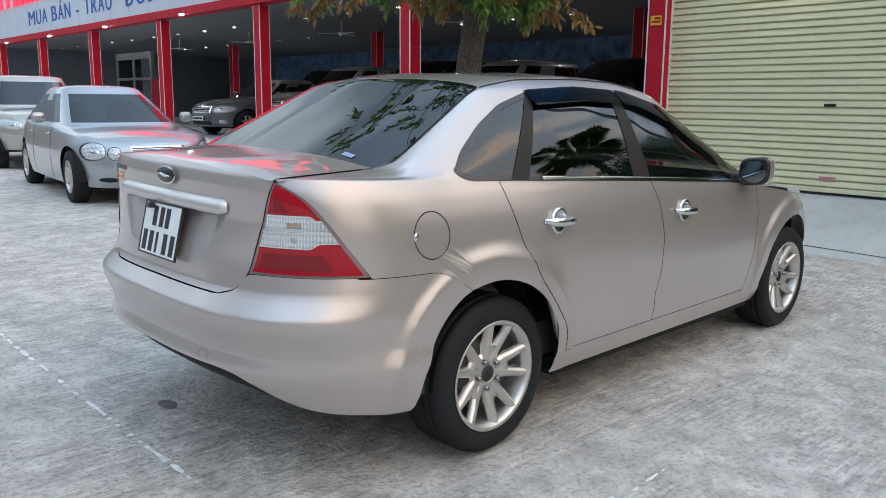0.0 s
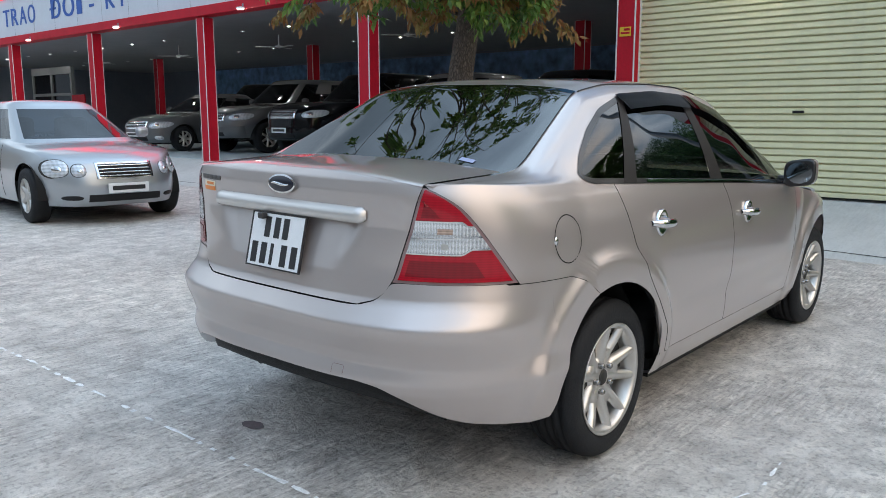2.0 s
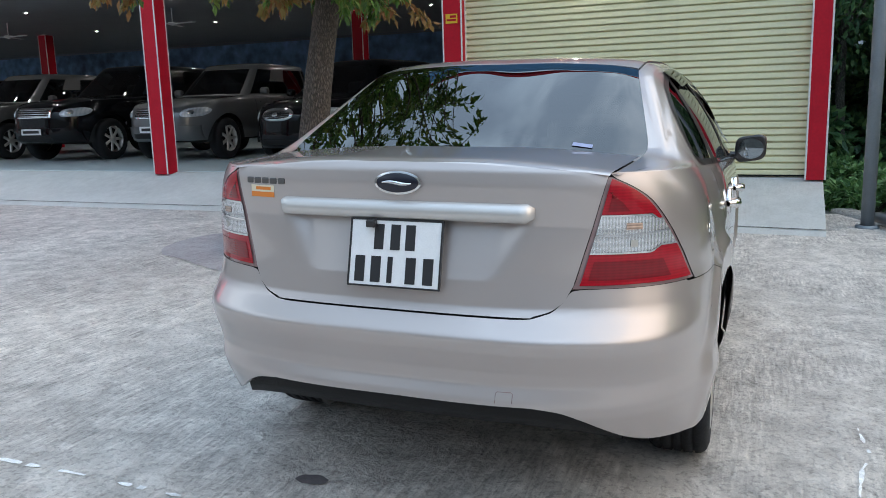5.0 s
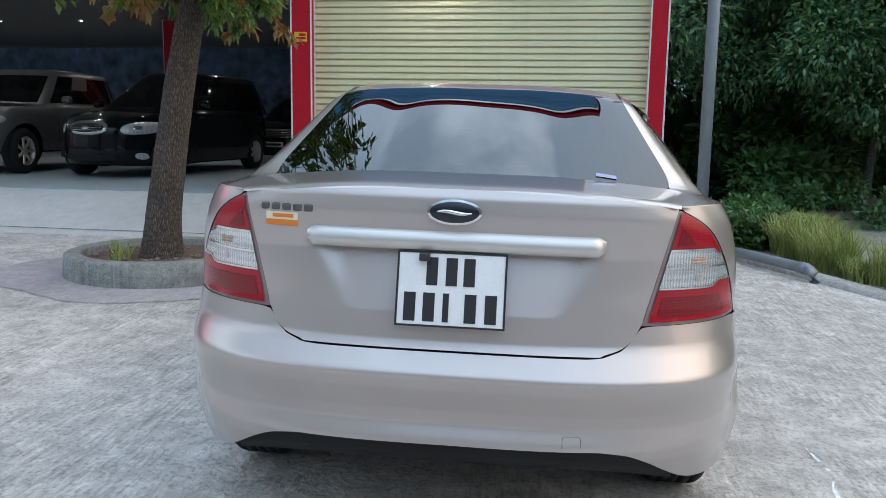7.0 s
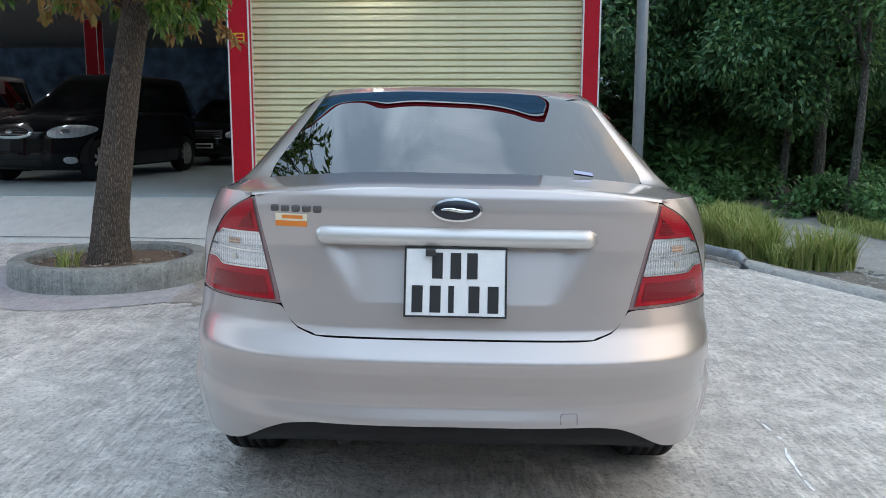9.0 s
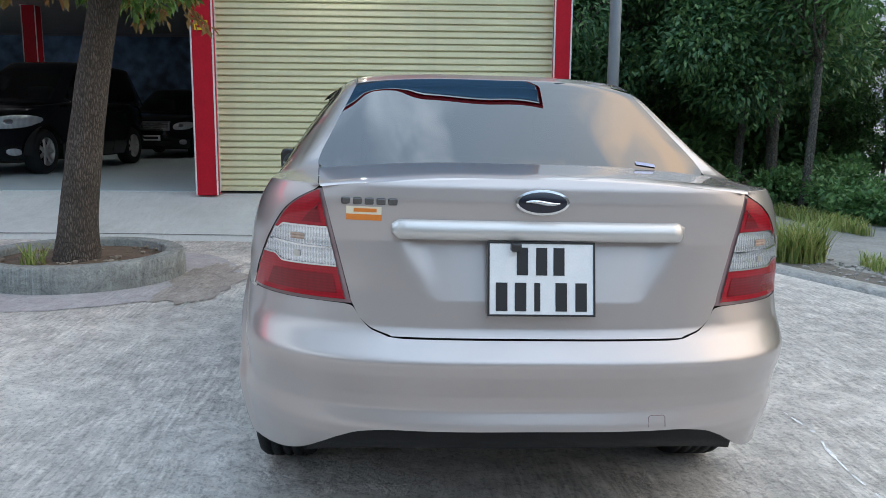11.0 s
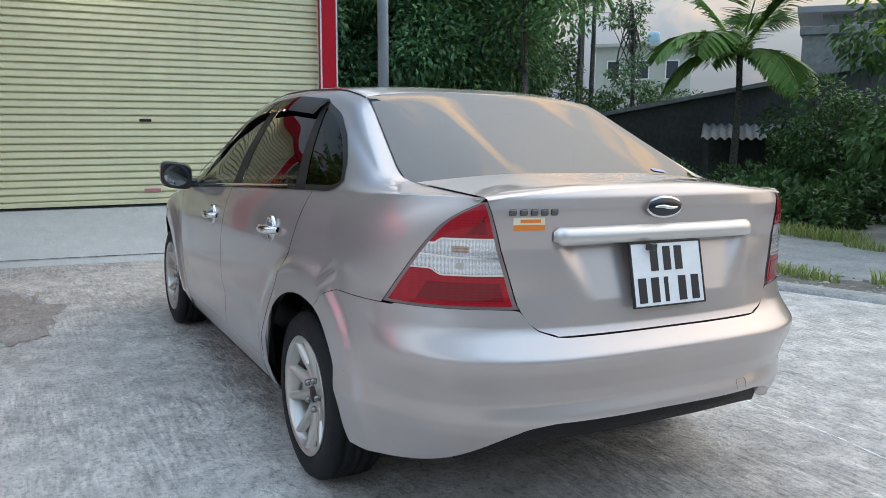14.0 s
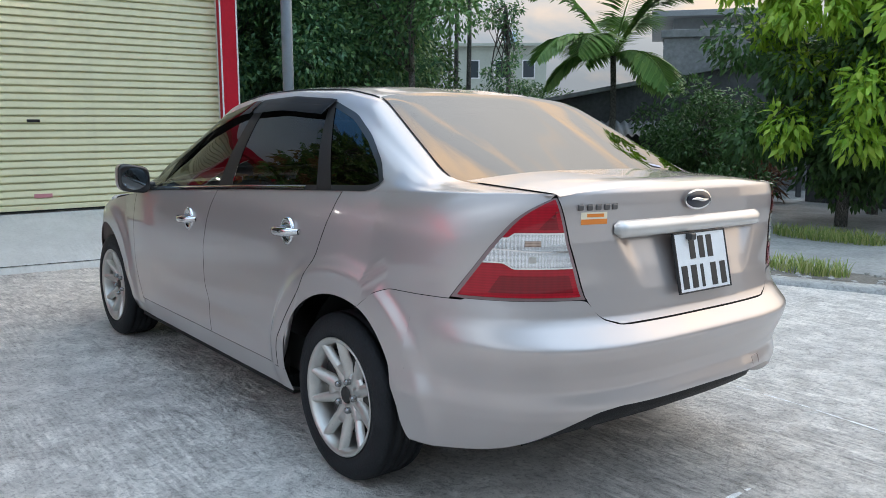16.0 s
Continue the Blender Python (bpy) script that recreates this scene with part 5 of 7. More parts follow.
v, f = lathe([(0.06, 0.0), (0.06, -0.02), (0.045, -0.024)], 16, "z")
obj("ring", v, f, M_WHITE, spot)
v, f = lathe([(0.045, -0.018), (0.001, -0.018)], 16, "z")
obj("lamp_glass", v, f, mat("spot_glow", (0.9, 0.9, 0.9), 0.4, emit=(1.0, 0.97, 0.92), emit_strength=260.0), spot)
for x in (3.4, 7.2):
    for k in range(17):
        if x > 3.4 or k:
            copy_thing(spot, BLD @ Matrix.Translation((x, 1.5 + 1.9 * k, 3.42)))
fan = thing("ceiling_fan", BLD @ Matrix.Translation((4.6, 8.2, 3.42)), "white three-blade ceiling fan", "fan", "ceiling fans")
v, f = tube([(0, 0, 0), (0, 0, -0.28)], 0.012, 8)
obj("rod", v, f, M_WHITE, fan)
v, f = lathe([(0.001, -0.28), (0.09, -0.29), (0.10, -0.33), (0.001, -0.36)], 20, "z")
obj("motor", v, f, M_WHITE, fan)
for k in range(3):
    part("blade", boxed(0.1, 0.62, -0.055, 0.055, -0.325, -0.317, 0.002, Matrix.Rotation(2.094 * k + 0.4, 4, "Z")), M_WHITE, fan)
for yy in (13.0, 18.0, 23.0):
    copy_thing(fan, BLD @ Matrix.Translation((4.6, yy, 3.42)))

# dark blue cloud mural along the back wall, and the white office at the far end
M_MURAL = mat("mural", (0.17, 0.30, 0.50), 0.6, vary=0.7, vary_scale=0.35)
tagged(placed(part("trim_mural", boxed(12.74, 12.795, 0.2, 30, 1.2, 3.35), M_MURAL)), "dark blue cloud mural on the back wall", "mural", kind="structure")
office = thing("office_front", BLD @ Matrix.Translation((3.9, 25.6, FZ)) @ Matrix.Diagonal((1, 0.64, 1, 1)), "white panelled office front with windows", "partition", kind="structure")
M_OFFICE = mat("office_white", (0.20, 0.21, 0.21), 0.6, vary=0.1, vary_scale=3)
bm = bmesh.new()
for y0, y1, z0, z1 in ((-2.6, -2.4, 0, 2.6), (-0.1, 0.1, 0, 2.6), (2.4, 2.6, 0, 2.6), (-2.4, -0.1, 0, 0.9), (0.1, 2.4, 0, 0.9), (-2.4, -0.1, 2.35, 2.6), (0.1, 2.4, 2.35, 2.6), (-2.4, -0.1, 1.58, 1.68), (0.1, 2.4, 1.58, 1.68)):
    box(bm, 0, 0.12, y0, y1, z0, z1)
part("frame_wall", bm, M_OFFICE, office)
for y0 in (-2.4, 0.1):
    for z0, z1 in ((0.9, 1.58), (1.68, 2.35)):
        part("pane", boxed(0.05, 0.06, y0, y0 + 2.3, z0, z1), M_GLASS, office)
part("red_board", boxed(-0.06, -0.02, -4.2, -2.7, 0.1, 1.6, 0.01), M_RED, office)

# sticker on the shutter's post
stk = part("post_sticker", boxed(-0.125, -0.121, -0.075, 0.075, 2.235, 2.345), mat("yellow_sticker", (0.75, 0.48, 0.03), 0.5))
tagged(placed(stk), "small yellow sticker on the red post", "sticker")
for za, zb_, ya, yb in ((2.30, 2.328, -0.06, 0.02), (2.262, 2.286, -0.06, 0.06)):
    b = part("text_bar", boxed(-0.1265, -0.1245, ya, yb, za, zb_), M_RED, stk)


# ---- other parked vehicles: x forward, y left, from a point on the ground under the middle ----
M_SILVER = paint_mat("silver_paint", (0.42, 0.45, 0.48), metal=0.75, rough=0.34)
M_PALEGOLD = paint_mat("pale_gold_paint", (0.46, 0.45, 0.41), metal=0.6, rough=0.36)
M_BLACKPAINT = paint_mat("black_paint", (0.004, 0.0045, 0.006), metal=0.0, rough=0.12)
M_BLACKPAINT.node_tree.nodes["Principled BSDF"].inputs["Coat Weight"].default_value = 0.25
M_BLACKPAINT.node_tree.nodes["Principled BSDF"].inputs["Specular IOR Level"].default_value = 0.2
M_GREYPAINT = paint_mat("grey_paint", (0.12, 0.125, 0.13), metal=0.5, rough=0.36)
M_HEAD = lens_mat("headlamp", (0.66, 0.70, 0.74), scale=120, metal=0.5)
M_CARGLASS = glass_mat("car_glass", (0.15, 0.19, 0.23), 1.9)


def vehicle(name, m, paint, label, category, L, W, H, wb, rear_oh, hood, belt, cab, roof, wheel_r=0.33, nose=0.10, grille="wide", suv=False, group="", boot=None):
    """cab: rear and front foot of the cabin, roof: rear and front end of the roof, as x from the rear axle."""
    car = thing(name, m, label, category, group)
    NF = 3.2 if grille == "oval" else 4.3
    x0, x1 = -rear_oh, L - rear_oh
    arch = wheel_r + (0.08 if suv else 0.055)
    sill = 0.36 if suv else 0.22
    tail = boot or belt
    top = soft([x0, x0 + 0.10, cab[0], cab[0] + 0.35, cab[1] - 0.35, cab[1], x1 - 0.55, x1 - 0.20, x1],
               [tail - 0.06, tail - 0.01, tail, belt, belt, hood + 0.06, hood, hood - 0.06, hood - 0.17], 0.16)
    front = soft([sill - 0.05, sill + 0.06, sill + 0.22, hood - 0.24, hood - 0.12, hood + 0.1], [x1 - 0.14, x1 - 0.03, x1, x1 - 0.03, x1 - 0.10, x1 - 0.34], 0.06)
    back = soft([sill - 0.05, sill + 0.2, tail - 0.14, tail + 0.1], [x0 + 0.14, x0, x0 + 0.04, x0 + 0.20], 0.06)
    wide = soft([sill - 0.05, sill + 0.14, belt * 0.62, belt - 0.12, belt + 0.06], [0.93, 0.985, 1.0, 0.97, 0.90], 0.08)
    xm = (x0 + x1) / 2

    def low(x):
        z = sill
        for c in (0.0, wb):
            d = arch ** 2 - (x - c) ** 2
            if d > 0:
                z = max(z, wheel_r + math.sqrt(d))
        return z

    def corner_cut(x):
        t = min(1.0, max(0.0, (x - wb - 0.12) / (x1 - wb - 0.12)))
        return 1 - 0.13 * t * t * (3 - 2 * t)

    def wrap(a, z):
        c, n = math.cos(a), (NF if a < HALF else 3.8)
        x = xm + (front(z) - xm if c > 0 else back(z) - xm) * abs(c) ** (2 / n)
        return x, W / 2 * wide(z) * max(0.0, math.sin(a)) ** (2 / n) * corner_cut(x)

    def angle(x):
        n = NF if x > xm else 3.8
        q = ((x - xm) / ((x1 if x > xm else x0) - xm)) ** (n / 2)
        return math.acos(q) if x > xm else math.pi - math.acos(q)

    xa, xb = x0 + 0.35, x1 - 0.35
    cols = span(math.pi, angle(xa), 16)[:-1] + [angle(x) for x in span(xa, xb, int((xb - xa) / 0.035))] + span(angle(xb), 0.0, 18)[1:]
    v, f, K = [], [], 22
    for a in cols:
        xr = wrap(a, 0.6)[0]
        zt, zb = top(xr), low(xr)
        for k in range(14):
            z = zb + (zt - zb) * k / 13
            x, y = wrap(a, z)
            v.append((x, y, z))
        x, y, z = v[-1]
        for k in range(1, 9):
            t = 1 - k / 8
            v.append((x, y * t, z + 0.045 * (1 - t ** 2.4) * min(1.0, y / 0.4)))
    for i in range(len(cols) - 1):
        for k in range(K - 1):
            q = i * K + k
            f.append((q, q + K, q + K + 1, q + 1))
    obj("body", *merge((v, f), mirrored(v, f)), paint, car)

    def skin(y, z):
        """Where the front surface stands at y and z."""
        x = front(z)
        for _ in range(6):
            s = min(1.0, abs(y) / (W / 2 * wide(z) * corner_cut(x))) ** NF
            x = xm + (front(z) - xm) * (1 - s) ** (1 / NF)
        return x

    # cabin: rings from the waist to the roof
    N = 64
    wb_, wt = W / 2 * 0.90, W / 2 * (0.70 if suv else 0.63)

    def ring(t):
        r0, r1 = cab[0] + (roof[0] - cab[0]) * t, cab[1] + (roof[1] - cab[1]) * t
        w = wb_ + (wt - wb_) * t ** 1.1
        z = belt - 0.03 + (H - 0.06 - belt + 0.03) * t
        pts = []
        for i in range(N):
            a = 2 * math.pi * i / N
            c, s = math.cos(a), math.sin(a)
            px = (abs(c) ** 0.36) * math.copysign(1, c)
            py = (abs(s) ** 0.36) * math.copysign(1, s)
            bow = 0.06 * (1 - py * py) * px
            pts.append(((r0 + r1) / 2 + px * (r1 - r0) / 2 + bow, py * w, z))
        return pts

    ts = [0.0, 0.10, 0.30, 0.50, 0.70, 0.88, 1.0]
    v = [p for t in ts for p in ring(t)]
    paintf, glassf = [], []
    for j in range(len(ts) - 1):
        for i in range(N):
            q = (j * N + i, j * N + (i + 1) % N, (j + 1) * N + (i + 1) % N, (j + 1) * N + i)
            cx = sum(v[k][0] for k in q) / 4
            cy = abs(sum(v[k][1] for k in q) / 4)
            g = 1 <= j <= 4
            side = cy > wt * 0.93
            a = (i + 0.5) / N * 4 % 1
            corner = 0.36 < a < 0.64
            mid = side and any(abs(cx - c) < 0.06 for c in (cab[0] + (cab[1] - cab[0]) * 0.52, cab[0] + (cab[1] - cab[0]) * 0.17))
            (glassf if g and not corner and not mid else paintf).append(q)
    # roof skin
    r = ring(1.0)
    k0 = len(v)
    for s, dz in ((0.93, 0.03), (0.75, 0.055), (0.4, 0.07)):
        mx = (roof[0] + roof[1]) / 2
        v += [(mx + (p[0] - mx) * s, p[1] * s, p[2] + dz) for p in r]
    for j in range(3):
        a, b = (len(ts) - 1) * N if j == 0 else k0 + (j - 1) * N, k0 + j * N
        paintf += [(a + i, a + (i + 1) % N, b + (i + 1) % N, b + i) for i in range(N)]
    paintf.append(tuple(k0 + 2 * N + i for i in range(N)))
    obj("cabin", v, paintf, paint, car)
    obj("window_glass", v, glassf, M_CARGLASS, car)
    part("interior", boxed(cab[0] + 0.25, cab[1] - 0.5, -W * 0.36, W * 0.36, belt - 0.3, belt + 0.02, 0.05), M_CABIN, car)
    for y in (-0.36, 0.36):
        for xx in (cab[0] + (cab[1] - cab[0]) * 0.5,):
            part("seat", boxed(xx - 0.1, xx + 0.08, y - 0.22, y + 0.22, belt - 0.2, belt + 0.28, 0.06), M_SEAT, car)

    # face
    fx = x1
    zl = hood - 0.20

    def oval(name, y0, z0, ry, rz, out, m, turn=0.0):
        """A bulged lamp or badge lying on the front skin."""
        vs, fs = [], []
        for k in (0.0, 0.35, 0.65, 0.88, 1.0):
            for i in range(24):
                a = 2 * math.pi * i / 24
                dy = (abs(math.cos(a)) ** 0.85) * math.copysign(1, math.cos(a)) * ry * k
                dz = (abs(math.sin(a)) ** 0.85) * math.copysign(1, math.sin(a)) * rz * k + turn * dy
                vs.append((skin(y0 + dy, z0 + dz) + out * (1 - k ** 3) + (0.004 if k < 1 else -0.01), y0 + dy, z0 + dz))
        for j in range(4):
            fs += [(j * 24 + i, j * 24 + (i + 1) % 24, j * 24 + 24 + (i + 1) % 24, j * 24 + 24 + i) for i in range(24)]
        return obj(name, vs, fs, m, car)

    def strip(name, y0, y1, z0, z1, out, m, parent=None):
        """A piece of the front skin, standing out from it."""
        v, f = grid(lambda y, z: (skin(y, z) + out * (1 if z0 < z < z1 and y0 < y < y1 else 0) - 0.004, y, z), [y0] + span(y0 + 0.006, y1 - 0.006, 16) + [y1], [z0, z0 + 0.004] + span(z0 + 0.008, z1 - 0.008, 3) + [z1 - 0.004, z1])
        return obj(name, v, f, m, parent or car)

    for s in (-1, 1):
        if grille == "round":
            oval("lamp_rim", s * W * 0.375, zl + 0.015, 0.116, 0.112, 0.016, M_DARKMETAL, s * -0.1)
            oval("lamp_rim", s * W * 0.272, zl - 0.005, 0.078, 0.082, 0.016, M_DARKMETAL, s * -0.1)
            oval("headlamp", s * W * 0.375, zl + 0.015, 0.112, 0.108, 0.035, M_HEAD, s * -0.1)
            oval("lamp_bulb", s * W * 0.375, zl + 0.01, 0.052, 0.052, 0.055, M_CHROME)
            oval("headlamp", s * W * 0.272, zl - 0.005, 0.074, 0.078, 0.035, M_HEAD, s * -0.1)
            oval("lamp_bulb", s * W * 0.272, zl - 0.01, 0.036, 0.036, 0.05, M_CHROME)
            oval("bumper_intake", s * 0.56, sill + 0.10, 0.10, 0.03, 0.004, M_PLASTIC)
        else:
            oval("headlamp", s * W * 0.355, zl - 0.01, 0.20 if grille == "oval" else 0.165, 0.10 if grille == "oval" else 0.085, 0.03, M_HEAD, s * 0.12)
            oval("lamp_bulb", s * W * 0.345, zl - 0.01, 0.055, 0.055, 0.045, M_CHROME)
            oval("fog_lamp", s * W * 0.355, sill + 0.12, 0.06, 0.055, 0.02, M_HEAD)
        mr = part("mirror", boxed(cab[1] - 0.56, cab[1] - 0.42, s * (W / 2 + 0.07) - 0.09, s * (W / 2 + 0.07) + 0.08, belt + 0.01, belt + 0.15, 0.05), paint, car)
    gw = 0.33 if grille == "round" else 0.40
    if grille == "oval":
        gr = oval("grille", 0.0, zl - 0.01, 0.345, 0.115, 0.03, M_CHROME)
        em = oval("mesh", 0.0, zl - 0.01, 0.315, 0.092, 0.042, M_PLASTIC)
        em.parent = gr
        for z in (-0.035, 0.0, 0.035):
            strip("slat", -0.25, 0.25, zl - 0.016 + z, zl - 0.004 + z, 0.055, M_CHROME, gr)
        oval("badge", 0.0, zl - 0.01, 0.08, 0.04, 0.075, M_CHROME)
    gr = None if grille == "oval" else strip("grille", -gw, gw, zl - 0.105, zl + 0.085, 0.022, M_CHROME)
    if gr:
        strip("mesh", -gw + 0.025, gw - 0.025, zl - 0.085, zl + 0.065, 0.028, M_PLASTIC, gr)
    for k in range(4 if gr else 0):
        z = zl - 0.068 + 0.038 * k
        strip("slat", -gw + 0.025, gw - 0.025, z - 0.009, z + 0.009, 0.036, M_CHROME, gr)
    if suv:
        strip("front_bumper", -W * 0.40, W * 0.40, sill + 0.02, sill + 0.27, 0.045, paint)
    strip("bumper_intake", -0.42, 0.42, sill + 0.05, sill + 0.14, 0.05 if suv else 0.006, M_PLASTIC)
    if grille != "oval":
        pl = part("number_plate", boxed(fx + 0.05, fx + 0.06, -0.235, 0.235, sill + 0.155, sill + 0.265, 0.004), M_WHITEPLATE, car)
        part("character_bar", boxed(fx + 0.0595, fx + 0.062, -0.19, 0.19, sill + 0.185, sill + 0.235), M_BLACKINK, pl)
        part("plate_mount", boxed(fx - 0.03, fx + 0.051, -0.2, 0.2, sill + 0.17, sill + 0.25), M_PLASTIC, pl)
    # wheels
    prof = [(wheel_r * 0.62, -0.10), (wheel_r * 0.8, -0.112), (wheel_r * 0.95, -0.10), (wheel_r, -0.07), (wheel_r, 0.07), (wheel_r * 0.95, 0.10), (wheel_r * 0.6, 0.10)]
    tv, tf = lathe(prof, 40)
    rv, rf = lathe([(wheel_r * 0.64, -0.104), (wheel_r * 0.60, -0.09), (wheel_r * 0.57, 0.0)], 40)
    sp, sf = [], []
    for s in range(7):
        a0 = 2 * math.pi * s / 7
        b = len(sp)
        for r, hw, d in ((0.06, 0.030, -0.085), (wheel_r * 0.62, 0.026, -0.096)):
            for o, dd in ((-hw, 0.02), (-hw * 0.7, 0), (hw * 0.7, 0), (hw, 0.02)):
                sp.append((r * math.cos(a0) - o * math.sin(a0), d + dd, r * math.sin(a0) + o * math.cos(a0)))
        sf += [(b + j, b + j + 1, b + j + 5, b + j + 4) for j in range(3)]
    hv, hf = lathe([(0.085, -0.075), (0.075, -0.09), (0.001, -0.094)], 20)
    dv, df = lathe([(wheel_r * 0.58, -0.02), (0.001, -0.02)], 24)
    for cx in (0.0, wb):
        for s in (-1, 1):
            w = new("wheel")
            w.parent = car
            w.matrix_local = Matrix.Translation((cx, s * (W / 2 - (0.175 if grille == "oval" else 0.138)), wheel_r)) @ Matrix.Rotation(0 if s < 0 else math.pi, 4, "Z")
            obj("tyre", tv, tf, M_RUBBER, w)
            obj("rim", *merge((rv, rf), (sp, sf), (hv, hf)), M_ALLOY, w)
            obj("brake", dv, df, M_GAP, w)
            hg, hq = grid(lambda a, y: (cx + arch * 1.01 * math.cos(a), s * y, wheel_r + arch * 1.01 * math.sin(a)), span(-0.1, math.pi + 0.1, 14), [W * 0.2, W / 2 * 0.93])
            obj("wheel_housing", hg, hq, M_GAP, car)
    part("underbody", boxed(x0 + 0.4, x1 - 0.5, -W * 0.36, W * 0.36, sill - 0.04, sill + 0.2), M_GAP, car)
    # door joints
    for xx in (cab[0] + (cab[1] - cab[0]) * 0.52, cab[1] - 0.32):
        for s in (-1, 1):
            v, f = tube([(xx, s * (wrap(angle(xx), z)[1] + 0.0005), z) for z in span(low(xx) + 0.04, top(xx) - 0.03, 8)], 0.003, 4)
            obj("door_joint", v, f, M_GAP, car)
            yh = wrap(angle(xx - 0.2), belt - 0.12)[1]
            part("door_handle", boxed(xx - 0.30, xx - 0.13, s * yh - 0.018, s * yh + 0.018, belt - 0.14, belt - 0.11, 0.008), paint, car)
    return car


def at_heading(x, y, z, deg):
    return Matrix.Translation((x, y, z)) @ Matrix.Rotation(radians(deg), 4, "Z")


vehicle("silver_saloon", at_heading(4.96, 13.18, 0.045, -98), M_SILVER, "silver saloon with round headlamps parked on the yard", "car", 4.82, 1.82, 1.46, 2.85, 1.12, 0.84, 0.95, (-0.72, 2.32), (0.22, 1.22), 0.325, grille="round", boot=1.0)
vehicle("pale_estate", at_heading(5.9, 19.0, 0.045, -100), M_PALEGOLD, "pale gold off-road estate parked behind the silver saloon", "car", 4.75, 1.86, 1.72, 2.75, 1.02, 1.02, 1.12, (-0.92, 2.15), (-0.72, 1.35), 0.36, suv=True)
vehicle("black_people_carrier", at_heading(14.76, 8.80, FZ, 172), M_BLACKPAINT, "black people carrier inside the dark showroom", "car", 4.9, 1.90, 1.75, 2.91, 1.05, 0.98, 1.08, (-0.95, 2.60), (-0.75, 1.55), 0.33, grille="oval")
vehicle("grey_off_roader", at_heading(14.4, 11.7, FZ, 180), M_GREYPAINT, "grey off-road car inside the dark showroom", "car", 4.6, 1.86, 1.78, 2.65, 0.98, 1.06, 1.14, (-0.85, 2.05), (-0.70, 1.30), 0.37, suv=True)
vehicle("black_off_roader", at_heading(14.5, 14.3, FZ, 180), M_BLACKPAINT, "black off-road car with chrome grille in the showroom", "car", 4.9, 1.94, 1.85, 2.85, 1.05, 1.12, 1.20, (-0.95, 2.15), (-0.80, 1.40), 0.39, suv=True)
vehicle("grey_off_roader", at_heading(14.4, 17.1, FZ, 182), M_GREYPAINT, "grey off-road car inside the dark showroom", "car", 4.6, 1.86, 1.78, 2.65, 0.98, 1.06, 1.14, (-0.85, 2.05), (-0.70, 1.30), 0.37, suv=True)
vehicle("grey_hatchback", at_heading(13.6, 19.6, FZ, 185), M_GREYPAINT, "grey saloon with chrome grille inside the showroom", "car", 4.4, 1.74, 1.45, 2.6, 0.95, 0.86, 0.96, (-0.6, 2.15), (0.1, 1.30), 0.31)
vehicle("dark_hatchback", at_heading(19.6, 8.1, FZ, 180), M_BLACKPAINT, "dark hatchback behind the people carrier in the showroom", "car", 4.2, 1.72, 1.48, 2.5, 0.85, 0.88, 0.98, (-0.75, 2.1), (-0.45, 1.25), 0.31)
vehicle("dark_van", at_heading(17.0, 22.0, FZ, 200), M_BLACKPAINT, "dark estate van at the back of the showroom", "car", 4.8, 1.85, 1.85, 2.8, 1.05, 1.1, 1.18, (-0.95, 2.3), (-0.85, 1.45), 0.36, suv=True)


# ---- trees, grass and what stands across the lane ----
def leaf_mat(name, colors, rough=0.5, through=0.25):
    """Leaves whose colour changes from one to the next."""
    m = bpy.data.materials.new(name)
    m.use_nodes = True
    n, l = m.node_tree.nodes, m.node_tree.links
    p = n["Principled BSDF"]
    g = n.new("ShaderNodeNewGeometry")
    r = n.new("ShaderNodeValToRGB")
    e = r.color_ramp.elements
    for i, c in enumerate(colors):
        pos = i / max(1, len(colors) - 1)
        el = e[i] if i < 2 and i < len(e) else e.new(pos)
        el.position, el.color = pos, (*c, 1)
    t = n.new("ShaderNodeBsdfTranslucent")
    x = n.new("ShaderNodeMixShader")
    x.inputs["Fac"].default_value = through
    l.new(g.outputs["Random Per Island"], r.inputs["Fac"])
    l.new(r.outputs["Color"], p.inputs["Base Color"])
    l.new(r.outputs["Color"], t.inputs["Color"])
    p.inputs["Roughness"].default_value = rough
    out = n["Material Output"]
    l.new(p.outputs["BSDF"], x.inputs[1])
    l.new(t.outputs["BSDF"], x.inputs[2])
    l.new(x.outputs["Shader"], out.inputs["Surface"])
    return m


def leaves(name, places, axes, ups, length, width, material, parent=None, label=""):
    """Folded pointed leaves: base places, growing along axes."""
    P, A, U = (np.asarray(a, float) for a in (places, axes, ups))
    A /= np.linalg.norm(A, axis=1, keepdims=True)
    S = np.cross(A, U)
    S /= np.linalg.norm(S, axis=1, keepdims=True) + 1e-9
    N = np.cross(S, A)
    L, W = np.asarray(length)[:, None], np.asarray(width)[:, None]
    v = np.stack([P, P + A * L * 0.45 + S * W * 0.5 + N * W * 0.10, P + A * L - N * L * 0.12, P + A * L * 0.45 - S * W * 0.5 + N * W * 0.10, P + A * L * 0.5], 1).reshape(-1, 3)
    k = np.arange(len(P))[:, None] * 5
    f = np.concatenate([k + [0, 1, 4], k + [1, 2, 4], k + [2, 3, 4], k + [3, 0, 4]], 0)
    me = bpy.data.meshes.new(name)
    me.from_pydata(v.tolist(), [], f.tolist())
    me.materials.append(material)
    ob = new(name, me)
    if parent is not None:
        ob.parent = parent
    if label:
        ob["label"] = label
    return ob


